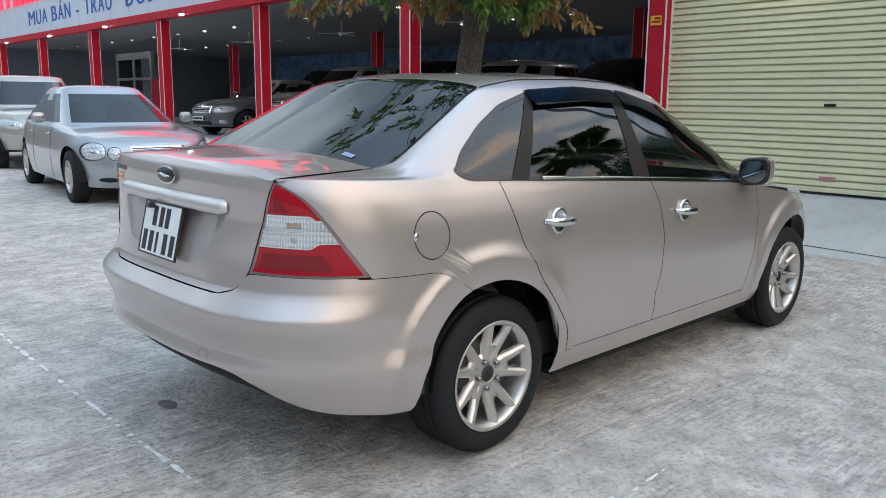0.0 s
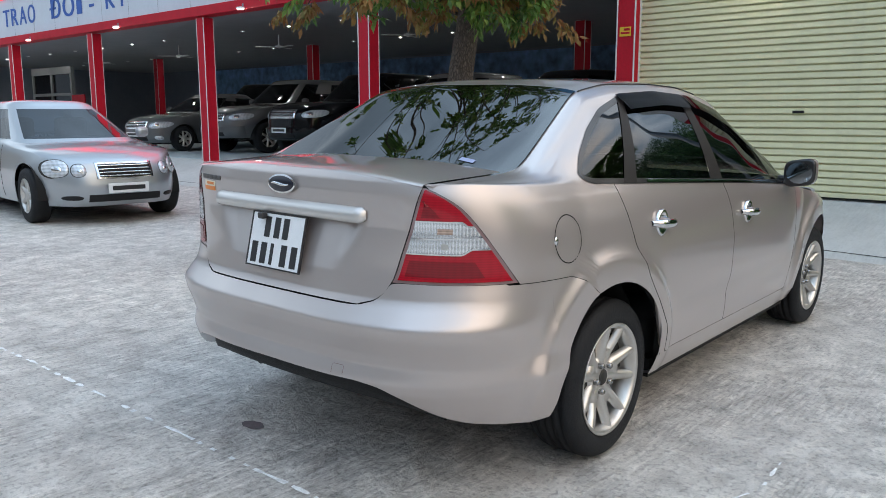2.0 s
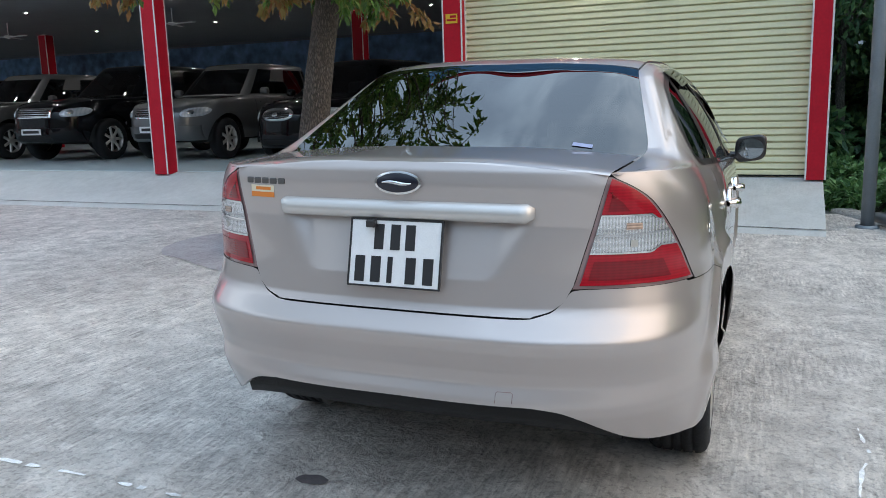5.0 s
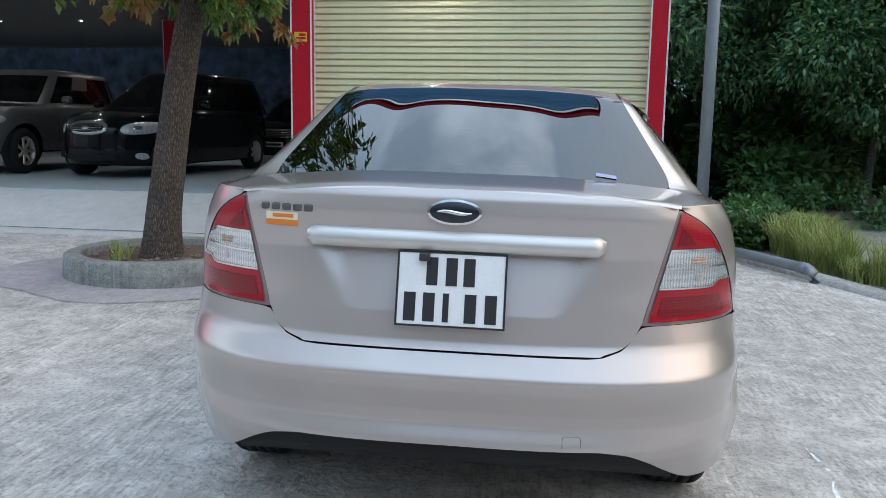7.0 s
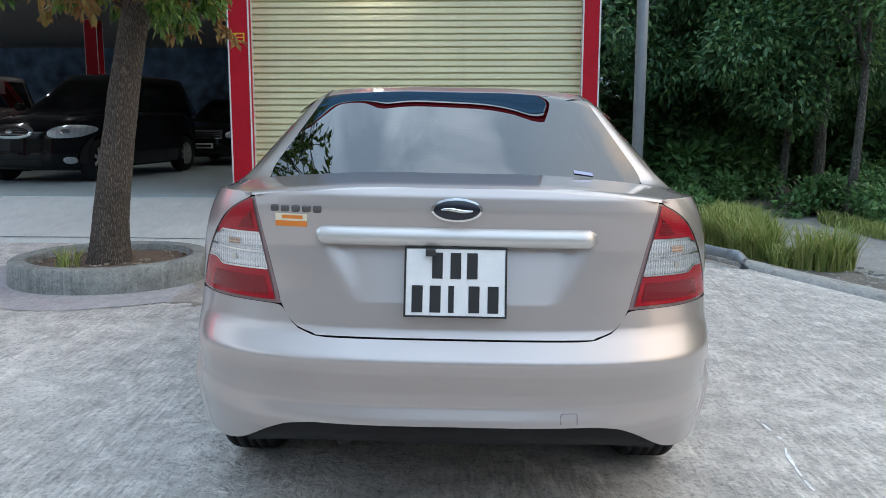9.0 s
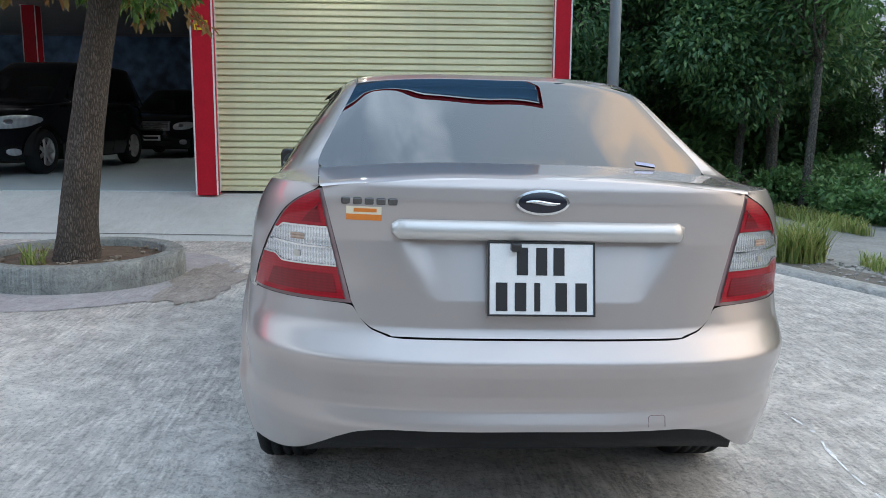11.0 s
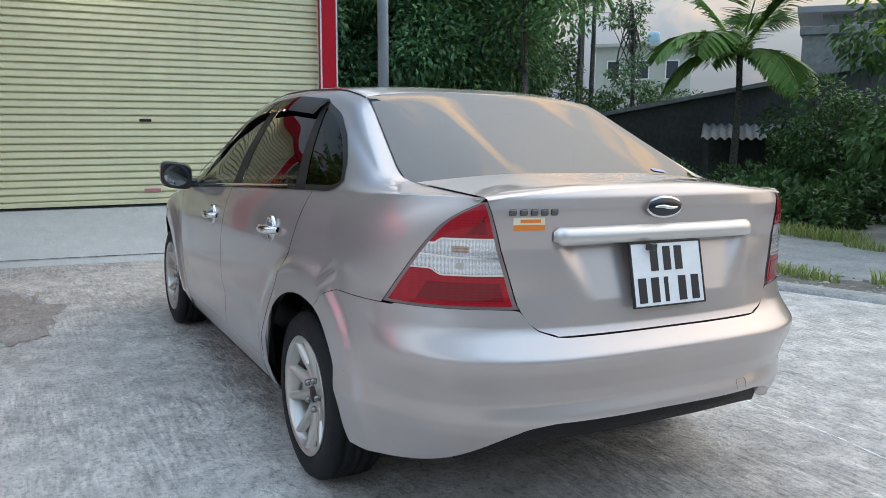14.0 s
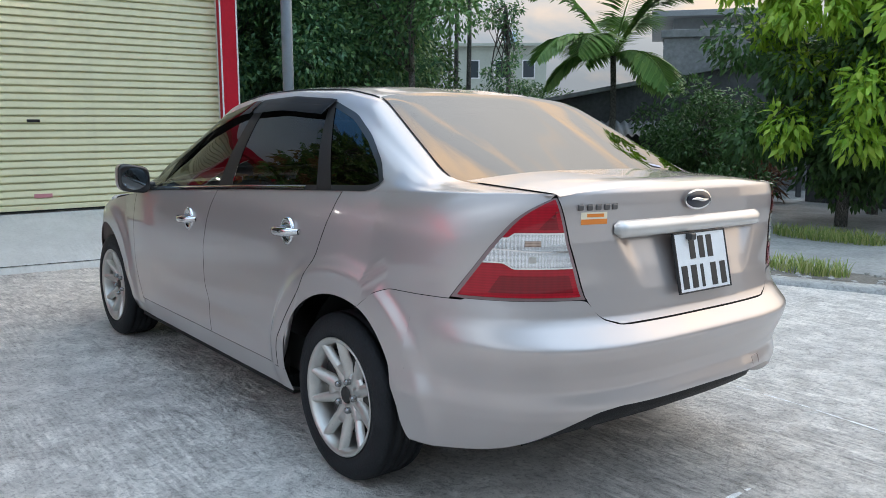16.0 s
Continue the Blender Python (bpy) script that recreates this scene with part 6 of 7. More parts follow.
def bark_mat(name, color):
    m = mat(name, color, 0.9, vary=0.22, vary_scale=2.5)
    n, l = m.node_tree.nodes, m.node_tree.links
    tc, mp, v, b = n.new("ShaderNodeTexCoord"), n.new("ShaderNodeMapping"), n.new("ShaderNodeTexVoronoi"), n.new("ShaderNodeBump")
    mp.inputs["Scale"].default_value = (72, 72, 17)
    cr, sc = n.new("ShaderNodeMapRange"), n.new("ShaderNodeVectorMath")
    sc.operation = "SCALE"
    cr.inputs["From Max"].default_value = 0.30
    cr.inputs["To Min"].default_value, cr.inputs["To Max"].default_value = 0.32, 1.15
    base = n["Principled BSDF"].inputs["Base Color"]
    l.new(base.links[0].from_socket, sc.inputs[0])
    l.new(v.outputs["Distance"], cr.inputs["Value"])
    l.new(cr.outputs["Result"], sc.inputs["Scale"])
    l.new(sc.outputs["Vector"], base)
    v.feature = "DISTANCE_TO_EDGE"
    v.inputs["Scale"].default_value = 1.0
    b.inputs["Strength"].default_value, b.inputs["Distance"].default_value = 1.0, 0.03
    l.new(tc.outputs["Object"], mp.inputs["Vector"])
    wob, sm, ad = n.new("ShaderNodeTexNoise"), n.new("ShaderNodeVectorMath"), n.new("ShaderNodeVectorMath")
    wob.inputs["Scale"].default_value, wob.inputs["Detail"].default_value = 14.0, 5
    sm.operation = "SCALE"
    sm.inputs["Scale"].default_value = 1.3
    l.new(tc.outputs["Object"], wob.inputs["Vector"])
    l.new(wob.outputs["Color"], sm.inputs[0])
    l.new(mp.outputs["Vector"], ad.inputs[0])
    l.new(sm.outputs["Vector"], ad.inputs[1])
    l.new(ad.outputs["Vector"], v.inputs["Vector"])
    l.new(v.outputs["Distance"], b.inputs["Height"])
    l.new(b.outputs["Normal"], n["Principled BSDF"].inputs["Normal"])
    return m


M_BARK = bark_mat("brown_bark", (0.155, 0.125, 0.105))
M_BARKGREY = bark_mat("grey_bark", (0.20, 0.19, 0.17))
M_LEAF_NEAR = leaf_mat("planter_leaves", [(0.06, 0.14, 0.035), (0.11, 0.22, 0.05), (0.18, 0.32, 0.06), (0.26, 0.30, 0.08)], 0.4, 0.4)
M_LEAF_RUST = leaf_mat("rust_leaves", [(0.26, 0.11, 0.04), (0.32, 0.18, 0.06), (0.22, 0.18, 0.05), (0.38, 0.24, 0.09)], 0.5, 0.35)
M_LEAF_DARK = leaf_mat("wood_leaves", [(0.045, 0.125, 0.062), (0.10, 0.225, 0.10), (0.21, 0.35, 0.125)], 0.45, 0.35)
M_LEAF_MID = leaf_mat("bush_leaves", [(0.038, 0.090, 0.030), (0.065, 0.145, 0.042), (0.10, 0.20, 0.055)], 0.5)
# brightened copy of the bush leaves: paints in lit leaves, offsets the wood's shade
M_LEAF_LIT = leaf_mat("lit_bush_leaves", [(0.07, 0.17, 0.065), (0.12, 0.26, 0.09), (0.19, 0.35, 0.12)], 0.5, 0.3)
M_LEAF_LIGHT = leaf_mat("young_leaves", [(0.18, 0.34, 0.03), (0.32, 0.52, 0.05), (0.48, 0.64, 0.08)], 0.45, 0.4)
M_PALM = leaf_mat("palm_leaflets", [(0.10, 0.22, 0.05), (0.17, 0.31, 0.08), (0.24, 0.37, 0.10)], 0.45, 0.3)
M_GRASS = leaf_mat("grass_blades", [(0.16, 0.25, 0.06), (0.30, 0.37, 0.10), (0.48, 0.46, 0.19)], 0.6, 0.3)
M_DRY = leaf_mat("dry_brush", [(0.12, 0.06, 0.035), (0.18, 0.09, 0.05), (0.10, 0.05, 0.03)], 0.8, 0.1)


def limb(a, b, r0, r1, rs, bend=0.12, n=7):
    a, b = Vector(a), Vector(b)
    L = (b - a).length
    o = Vector((rs.uniform(-1, 1), rs.uniform(-1, 1), rs.uniform(-0.3, 0.6))) * L * bend
    pts = [a.lerp(b, t) + o * math.sin(math.pi * t) for t in span(0, 1, n)]
    return tube(pts, lambda t: r0 + (r1 - r0) * t, 8), pts


def clumps(centres, radii, count, seed, droop=0.0, squash=0.8):
    """Leaf bases, directions and up vectors scattered in clumps, denser at their skins."""
    r = np.random.RandomState(seed)
    C, R = np.asarray(centres, float), np.asarray(radii, float)
    pick = r.choice(len(C), count, p=R ** 2 / (R ** 2).sum())
    d = r.normal(size=(count, 3))
    d /= np.linalg.norm(d, axis=1, keepdims=True)
    rad = R[pick][:, None] * (0.45 + 0.55 * r.rand(count, 1) ** 0.6) * (0.85 + 0.3 * r.rand(count, 1))
    P = C[pick] + d * rad * [1, 1, squash]
    A = d + r.normal(size=(count, 3)) * 0.6 + [0, 0, -droop]
    U = r.normal(size=(count, 3)) * 0.5 + [0, 0, 1]
    return P, A, U, r


def tree(name, base, height, crown, radius, n_clump, n_leaf, leaf, seed, material, label, trunk_r=0.12, bark=None, lean=(0, 0), droop=0.5, trunk_top=0.6, group=""):
    """A tapered trunk with limbs to each clump and a crown of single leaves."""
    rs = random.Random(seed)
    t = thing(name, Matrix.Translation(base), label, "tree", group)
    top = Vector((lean[0], lean[1], height * trunk_top))
    (v, f), pts = limb((0, 0, -0.05), top, trunk_r, trunk_r * 0.55, rs, 0.05, 10)
    obj("trunk", v, f, bark or M_BARK, t)
    cs, rr, limbs = [], [], []
    for _ in range(n_clump):
        a, q = rs.uniform(0, 2 * math.pi), rs.random() ** 0.5
        z = rs.uniform(-1, 1)
        c = Vector((crown[0] + radius * q * math.cos(a), crown[1] + radius * q * math.sin(a), crown[2] + z * crown[3] * (1 - 0.5 * q)))
        cs.append(tuple(c))
        rr.append(radius * rs.uniform(0.22, 0.42))
        limbs.append(limb(pts[rs.randint(6, 10)], c, trunk_r * 0.32, trunk_r * 0.06, rs, 0.12, 5)[0])
    obj("branchwork", *merge(*limbs), bark or M_BARK, t)["kind"] = "stuff"
    P, A, U, r = clumps(cs, rr, n_leaf, seed, droop)
    leaves("crown", P, A, U, leaf * (0.7 + 0.6 * r.rand(n_leaf)), leaf * 0.42 * (0.7 + 0.6 * r.rand(n_leaf)), material, t)["kind"] = "stuff"
    return t


# round planter with the leaning tree
PX, PY = 5.74, 5.73
pg = ground_z(PX, PY)
planter = thing("planter", Matrix.Translation((PX, PY, pg)), "round grey concrete planter ring filled with soil", "planter")
v, f = lathe([(0.64, 0.02), (0.645, 0.175), (0.66, 0.19), (0.765, 0.19), (0.785, 0.178), (0.795, 0.08), (0.80, -0.02)], 72, "z")
obj("ring", v, f, mat_concrete("planter_concrete", (0.36, 0.37, 0.35), (0.27, 0.29, 0.28)), planter)
sv, sf = grid(lambda a, r: (0.65 * r * math.cos(a), 0.65 * r * math.sin(a), 0.125 + 0.03 * (1 - r) + 0.012 * noise.noise((r * 9, a * 4, 1))), span(0, 2 * math.pi, 40), span(0.001, 1, 10))
obj("soil", sv, sf, M_SOIL, planter)
rs = random.Random(3)
M_STONE = mat("stone", (0.24, 0.20, 0.16), 0.9, bump=0.4, bump_scale=30, vary=0.3, vary_scale=6)
for k in range(46):
    a, q = rs.uniform(0, 6.28), rs.uniform(0.25, 0.60)
    bm = bmesh.new()
    bmesh.ops.create_icosphere(bm, subdivisions=1, radius=rs.uniform(0.012, 0.036))
    for vv in bm.verts:
        vv.co = Vector((q * math.cos(a), q * math.sin(a), 0.15)) + Vector((vv.co.x * rs.uniform(0.7, 1.5), vv.co.y, vv.co.z * 0.6))
    part("stone", bm, M_STONE, planter)
pt = thing("planter_tree", Matrix.Translation((PX - 0.10, PY - 0.01, pg + 0.10)), "leaning tree with rough brown bark and mixed green leaves", "tree")
rs = random.Random(8)
pts = [Vector((0.03 * math.sin(t * 5) + 0.02 * t, -0.52 * t ** 1.5, 2.75 * t)) for t in span(0, 1, 66)]
tv, tf = [], []
for i, p in enumerate(pts):
    t = i / 66
    for k in range(72):
        a = 2 * math.pi * k / 72
        c, s = math.cos(a), math.sin(a)
        ridge = abs(noise.noise((c * 5.5, s * 5.5, t * 6))) + 0.6 * abs(noise.noise((c * 13, s * 13, t * 17)))
        r = (0.142 - 0.045 * t + 0.05 * math.exp(-t * 16)) * (1.03 + 0.05 * noise.noise((c * 2, s * 2, t * 9)) - 0.085 * max(0.0, 0.5 - ridge))
        tv.append((p.x + r * c, p.y + r * s, p.z))
tf = [(i * 72 + k, i * 72 + (k + 1) % 72, i * 72 + 72 + (k + 1) % 72, i * 72 + 72 + k) for i in range(66) for k in range(72)]
obj("trunk", tv, tf, M_BARK, pt)
limbs, sprays = [], {0: ([], [], []), 1: ([], [], []), 2: ([], [], [])}
r = np.random.RandomState(4)
top = pts[-1]
for k in range(118):
    a = 2 * math.pi * k / 118 * 13 + rs.uniform(-0.3, 0.3)
    reach = rs.uniform(0.5, 1.85) if k < 34 else rs.uniform(0.3, 2.5)
    z = (rs.uniform(2.25, 3.4) if k < 34 else rs.uniform(3.4, 6.5)) - 0.15 * reach
    dy = math.sin(a) * 1.15
    if z < 3.2 and dy < 0:
        dy *= 0.22
    if z > 3.4:
        dy = 0.30 + dy * (0.75 if dy > 0 else 0.45)
    b = Vector((top.x + reach * math.cos(a) * (0.6 if z < 3.2 and math.cos(a) > 0 else 1), top.y + reach * dy, z))
    s = pts[rs.randint(48, 66)]
    lm, lp = limb(s, b, 0.018, 0.004, rs, 0.14, 8)
    limbs.append(lm)
    # twigs carrying sprays of leaves that hang at their ends
    for j in range(10):
        q = lp[rs.randint(3, 8)]
        e = q + Vector((rs.uniform(-0.35, 0.35), rs.uniform(-0.35, 0.35), rs.uniform(-0.26, 0.15)))
        limbs.append(tube([q, q.lerp(e, 0.5) + Vector((0, 0, 0.03)), e], 0.004, 4))
        P, A, U = sprays[2 if z > 3.6 else 1 if e.z < 2.75 and rs.random() < 0.36 else 0]
        for i in range(34 if z > 3.6 else 36):
            w = r.rand()
            P.append(tuple(q.lerp(e, 0.35 + 0.65 * w) + Vector(r.normal(size=3) * 0.025)))
            A.append(tuple(Vector(r.normal(size=3) * 0.6) + Vector((0, 0, -0.8)) + (e - q).normalized() * 0.5))
            U.append(tuple(Vector(r.normal(size=3) * 0.6) + Vector((0, 0, 1))))
obj("branchwork", *merge(*limbs), M_BARK, pt)["kind"] = "stuff"
for k, (nm, m, lab) in enumerate((("crown", M_LEAF_NEAR, "hanging green leaves"), ("rusty_leafage", M_LEAF_RUST, "rust-brown hanging leaves"), ("upper_crown", M_LEAF_NEAR, ""))):
    P, A, U = sprays[k]
    n = len(P)
    leaves(nm, P, A, U, (0.075 + 0.05 * r.rand(n)) * (0.9 if k == 2 else 1), (0.030 + 0.018 * r.rand(n)) * (0.95 if k == 2 else 1), m, pt, lab)["kind"] = "stuff"

# dark wood behind the building's end
W = [((13.2, 0.6), 5.6, 2.1), ((14.6, -1.2), 7.0, 2.3), ((12.6, -2.6), 5.6, 1.9), ((15.8, 1.4), 7.4, 2.4), ((15.2, -3.6), 7.0, 2.2), ((17.6, -2.2), 8.0, 2.7), ((18.4, 0.8), 8.4, 2.7), ((13.6, -3.8), 5.0, 1.3)]
for k, ((x, y), h, rad) in enumerate(W):
    tree("wood_tree", (x, y, ground_z(x, y) - 0.04), h, (0, 0, h * 0.60, h * 0.34), rad, 38, 16000, 0.125, 20 + k, M_LEAF_DARK, "tall dark green leafy tree in the wood", 0.085, M_BARKGREY, (rs.uniform(-0.3, 0.3), rs.uniform(-0.3, 0.3)), 0.4, 0.62, "trees of the wood")
W2 = [((19.5, -5.0), 8.0, 3.2), ((21.5, -1.0), 9.0, 3.6), ((22.0, 3.5), 9.0, 3.6), ((18.0, -5.4), 6.0, 2.2), ((17.0, 3.6), 7.0, 2.6)]
for k, ((x, y), h, rad) in enumerate(W2):
    tree("wood_tree", (x, y, -0.08), h, (0, 0, h * 0.50, h * 0.42), rad, 34, 6000, 0.36, 120 + k, M_LEAF_DARK, "tall dark green leafy tree in the wood", 0.16, M_BARKGREY, (0, 0), 0.4, 0.62, "trees of the wood")
for k, (x, y, rad) in enumerate(((13.6, 1.6, 1.1), (14.4, -0.4, 1.2), (14.2, -2.0, 1.1), (15.6, -1.6, 1.4), (16.4, 0.4, 1.5), (15.0, -3.4, 1.2), (16.6, -3.6, 1.4), (14.6, -5.0, 1.1), (18.4, -2.6, 1.6), (17.4, 2.2, 1.6), (13.2, -1.4, 0.8), (19.6, 0.6, 2.3), (20.6, -2.0, 2.5), (18.6, 2.9, 2.2), (16.2, 2.4, 2.0))):
    b = thing("thicket", Matrix.Translation((x, y, -0.06)), "dark green undergrowth under the trees of the wood", "bush", "undergrowth of the wood")
    rs = random.Random(180 + k)
    cs = [(rs.uniform(-1, 1) * rad * 0.8, rs.uniform(-1, 1) * rad * 0.8, rs.uniform(0.1, 1.05) * rad) for _ in range(14)]
    stems = [limb((rs.uniform(-0.1, 0.1), rs.uniform(-0.1, 0.1), -0.03), c, 0.02, 0.004, rs, 0.1, 4)[0] for c in cs]
    obj("branchwork", *merge(*stems), M_BARK, b)["kind"] = "stuff"
    P, A, U, r = clumps(cs, [rad * rs.uniform(0.26, 0.40) for _ in cs], 2600, 180 + k, 0.2, 0.9)
    P[:, 2] = np.maximum(P[:, 2], 0.02)
    leaves("foliage", P, A, U, 0.20 * max(1.0, rad / 1.2) * (0.7 + 0.6 * r.rand(2600)), 0.10 * max(1.0, rad / 1.2) * (0.7 + 0.6 * r.rand(2600)), M_LEAF_LIT if y < -1.3 and x < 15.2 else M_LEAF_DARK, b)["kind"] = "stuff"
rs = random.Random(33)
# thin pale trunk at the wood's edge
tree("thin_tree", (11.0, -3.0, -0.08), 5.4, (0.5, 0.1, 3.6, 1.2), 1.5, 26, 6500, 0.12, 51, M_LEAF_LIT, "slender pale-trunked tree at the edge of the wood", 0.075, M_BARKGREY, (0.35, -0.25), 0.4, 0.7)
# light tree beyond the lane
yt = tree("young_tree", (4.9, -5.75, -0.08), 4.2, (-0.1, 0.0, 1.85, 1.55), 1.45, 46, 17000, 0.14, 61, M_LEAF_MID, "bushy tree with bright yellow-green young leaves", 0.09, M_BARKGREY, (-0.1, 0.1), 0.9, 0.6)
rs = random.Random(71)
cs = [(rs.uniform(-1.5, 0.9), rs.uniform(0.0, 1.45), rs.uniform(1.2, 4.3)) for _ in range(62)]
P, A, U, r = clumps(cs, [rs.uniform(0.20, 0.36) for _ in cs], 10000, 71, 1.2, 1.0)
leaves("young_growth", P, A, U, 0.17 * (0.7 + 0.6 * r.rand(10000)), 0.072 * (0.7 + 0.6 * r.rand(10000)), M_LEAF_LIGHT, yt, "bright yellow-green young shoots")["kind"] = "stuff"
tree("dark_tree", (5.3, -7.6, -0.08), 4.4, (-0.6, 0.0, 1.9, 1.6), 1.6, 30, 7500, 0.19, 62, M_LEAF_MID, "bushy dark green tree beyond the lane", 0.09, M_BARKGREY, (-0.1, 0.1), 0.9, 0.6)
tree("leafy_shrub", (7.75, -6.75, -0.08), 2.7, (0, 0, 1.25, 0.95), 0.95, 26, 7500, 0.095, 65, M_LEAF_MID, "tall leafy green shrub by the grey house", 0.05, M_BARKGREY, (0, 0), 0.4, 0.6)
tree("slender_tree", (13.3, -7.35, -0.08), 4.9, (0, 0, 3.0, 1.6), 0.55, 20, 1300, 0.11, 63, M_LEAF_DARK, "slender upright small-leaved tree", 0.06, M_BARKGREY, (0, 0), 0.3, 0.8)
tree("slender_tree", (15.3, -6.0, -0.08), 3.9, (0, 0, 1.9, 1.5), 1.45, 22, 4200, 0.13, 64, M_LEAF_MID, "green feathery tree beyond the hedge", 0.06, M_BARKGREY, (0, 0), 0.5, 0.8)

for k, (x, y, h, rad) in enumerate(((14.2, -4.9, 2.5, 0.8), (13.7, -5.9, 2.7, 0.8), (14.0, -6.9, 2.4, 0.8), (13.4, -7.9, 2.6, 0.75), (13.2, -8.7, 2.3, 0.8), (12.8, -9.3, 2.1, 0.7))):
    tree("feathery_tree", (x, y, -0.08), h, (0, 0, h * 0.62, h * 0.36), rad, 24, 2600, 0.10, 140 + k, M_LEAF_MID, "low feathery small-leaved tree behind the hedge", 0.035, M_BARKGREY, (0.05, 0.05), 0.3, 0.75, "feathery trees")

# hedge of bushes beyond the lane
B = [(11.6, -2.7, 0.75), (10.8, -3.6, 0.8), (9.9, -3.2, 0.7), (9.0, -4.0, 0.8), (8.1, -4.0, 0.75), (7.5, -4.9, 0.85), (6.7, -5.0, 0.7), (10.0, -4.9, 0.9), (8.7, -5.4, 0.9), (12.2, -4.2, 0.95), (11.4, -5.6, 0.95), (7.2, -6.3, 0.9), (8.4, -7.0, 1.1), (12.4, -1.2, 0.7), (9.6, 0.62, 0.55), (10.6, 0.8, 0.6), (11.4, 0.5, 0.6), (9.0, 0.12, 0.42), (9.7, -0.1, 0.5), (10.5, -0.3, 0.55)]
for k, (x, y, rad) in enumerate(B):
    b = thing("bush", Matrix.Translation((x, y, ground_z(x, y) - 0.03)), "dense green leafy bush beyond the lane", "bush", "bushes of the hedge")
    rs = random.Random(80 + k)
    cs = [(rs.uniform(-1, 1) * rad * 0.7, rs.uniform(-1, 1) * rad * 0.7, rs.uniform(0.12, 0.62) * rad) for _ in range(14)]
    stems = [limb((rs.uniform(-0.1, 0.1), rs.uniform(-0.1, 0.1), -0.03), c, 0.018, 0.004, rs, 0.1, 4)[0] for c in cs]
    obj("branchwork", *merge(*stems), M_BARK, b)["kind"] = "stuff"
    P, A, U, r = clumps(cs, [rad * rs.uniform(0.22, 0.36) for _ in cs], 2300, 80 + k, 0.1, 0.9)
    P[:, 2] = np.maximum(P[:, 2], 0.02)
    leaves("foliage", P, A, U, 0.10 * (0.7 + 0.6 * r.rand(2300)), 0.05 * (0.7 + 0.6 * r.rand(2300)), M_LEAF_LIT if x > 9.4 else M_LEAF_MID, b)["kind"] = "stuff"
# heap of dry brush
b = thing("brush_heap", Matrix.Translation((7.9, -7.9, 0.0)), "heap of dry brown brush", "brush")
P, A, U, r = clumps([(0, 0, 0.35), (0.5, 0.2, 0.3), (-0.5, -0.1, 0.3), (0.1, 0.4, 0.55)], [0.5, 0.4, 0.4, 0.4], 1500, 99, -0.2)
P[:, 2] = np.maximum(P[:, 2], 0.0)
leaves("brushwood", P, A, U, 0.3 * (0.6 + 0.6 * r.rand(1500)), 0.03 + 0.02 * r.rand(1500), M_DRY, b)["kind"] = "stuff"


def blades(name, areas, count, h, seed, label, w=0.008):
    """Grass: bent tapering blades from given patches (x, y, rx, ry)."""
    r = np.random.RandomState(seed)
    ar = np.array(areas, float)
    pick = r.choice(len(ar), count, p=ar[:, 2] * ar[:, 3] / (ar[:, 2] * ar[:, 3]).sum())
    a, q = r.rand(count) * 2 * np.pi, r.rand(count) ** 0.5
    x = ar[pick, 0] + ar[pick, 2] * q * np.cos(a)
    y = ar[pick, 1] + ar[pick, 3] * q * np.sin(a)
    z = 0.05 * np.tanh(0.35 * (y - 2.9)) - 0.03
    L = h * ar[pick, 4] * (0.5 + 0.7 * r.rand(count))
    d = r.rand(count) * 2 * np.pi
    bend = 0.25 + 0.5 * r.rand(count)
    dx, dy = np.cos(d), np.sin(d)
    sx, sy = -dy * w, dx * w
    V = []
    for t, ww in ((0, 1.0), (0.45, 0.8), (0.8, 0.5)):
        o = bend * L * t * t
        for s in (-1, 1):
            V.append(np.stack([x + dx * o + s * sx * ww, y + dy * o + s * sy * ww, z + L * t * (1 - 0.15 * bend * t)], 1))
    V.append(np.stack([x + dx * bend * L, y + dy * bend * L, z + L * (1 - 0.25 * bend)], 1))
    v = np.stack(V, 1).reshape(-1, 3)
    k = np.arange(count)[:, None] * 7
    me = bpy.data.meshes.new(name)
    me.from_pydata(v.tolist(), [], (k + [0, 1, 3, 2]).tolist() + (k + [2, 3, 5, 4]).tolist() + (k + [4, 5, 6]).tolist())
    me.materials.append(M_GRASS)
    return tagged(new(name, me), label, "grass", kind="stuff")


blades("tall_grass", [(8.4, -0.40, 0.6, 0.34, 0.95), (7.6, -0.34, 0.42, 0.25, 0.9), (9.3, -0.65, 0.6, 0.3, 0.9), (9.9, -0.9, 0.5, 0.25, 0.7), (6.78, -0.72, 0.20, 0.28, 0.95), (6.95, -0.40, 0.25, 0.12, 0.5)], 7000, 0.46, 5, "tall yellow-green grass beside the pavement edge", 0.007)
blades("short_grass", [(3.5, -2.1, 0.42, 0.2, 0.45), (2.6, -2.55, 0.35, 0.12, 0.25), (4.5, -1.75, 0.5, 0.15, 0.35), (6.0, -1.35, 0.7, 0.2, 0.4), (4.4, -4.4, 0.7, 0.28, 0.45), (3.3, -4.7, 0.5, 0.22, 0.4), (6.2, -4.2, 0.9, 0.22, 0.5), (5.2, -3.9, 0.3, 0.12, 0.3), (9.6, -2.5, 1.2, 0.2, 0.6), (7.8, -3.1, 0.7, 0.2, 0.6)], 5600, 0.34, 6, "short green verge grass along the lane", 0.006)
blades("planter_grass", [(PX - 0.35, PY + 0.22, 0.12, 0.08, 0.5)], 60, 0.42, 7, "small tuft of grass in the planter", 0.006).location = (0, 0, 0.13)


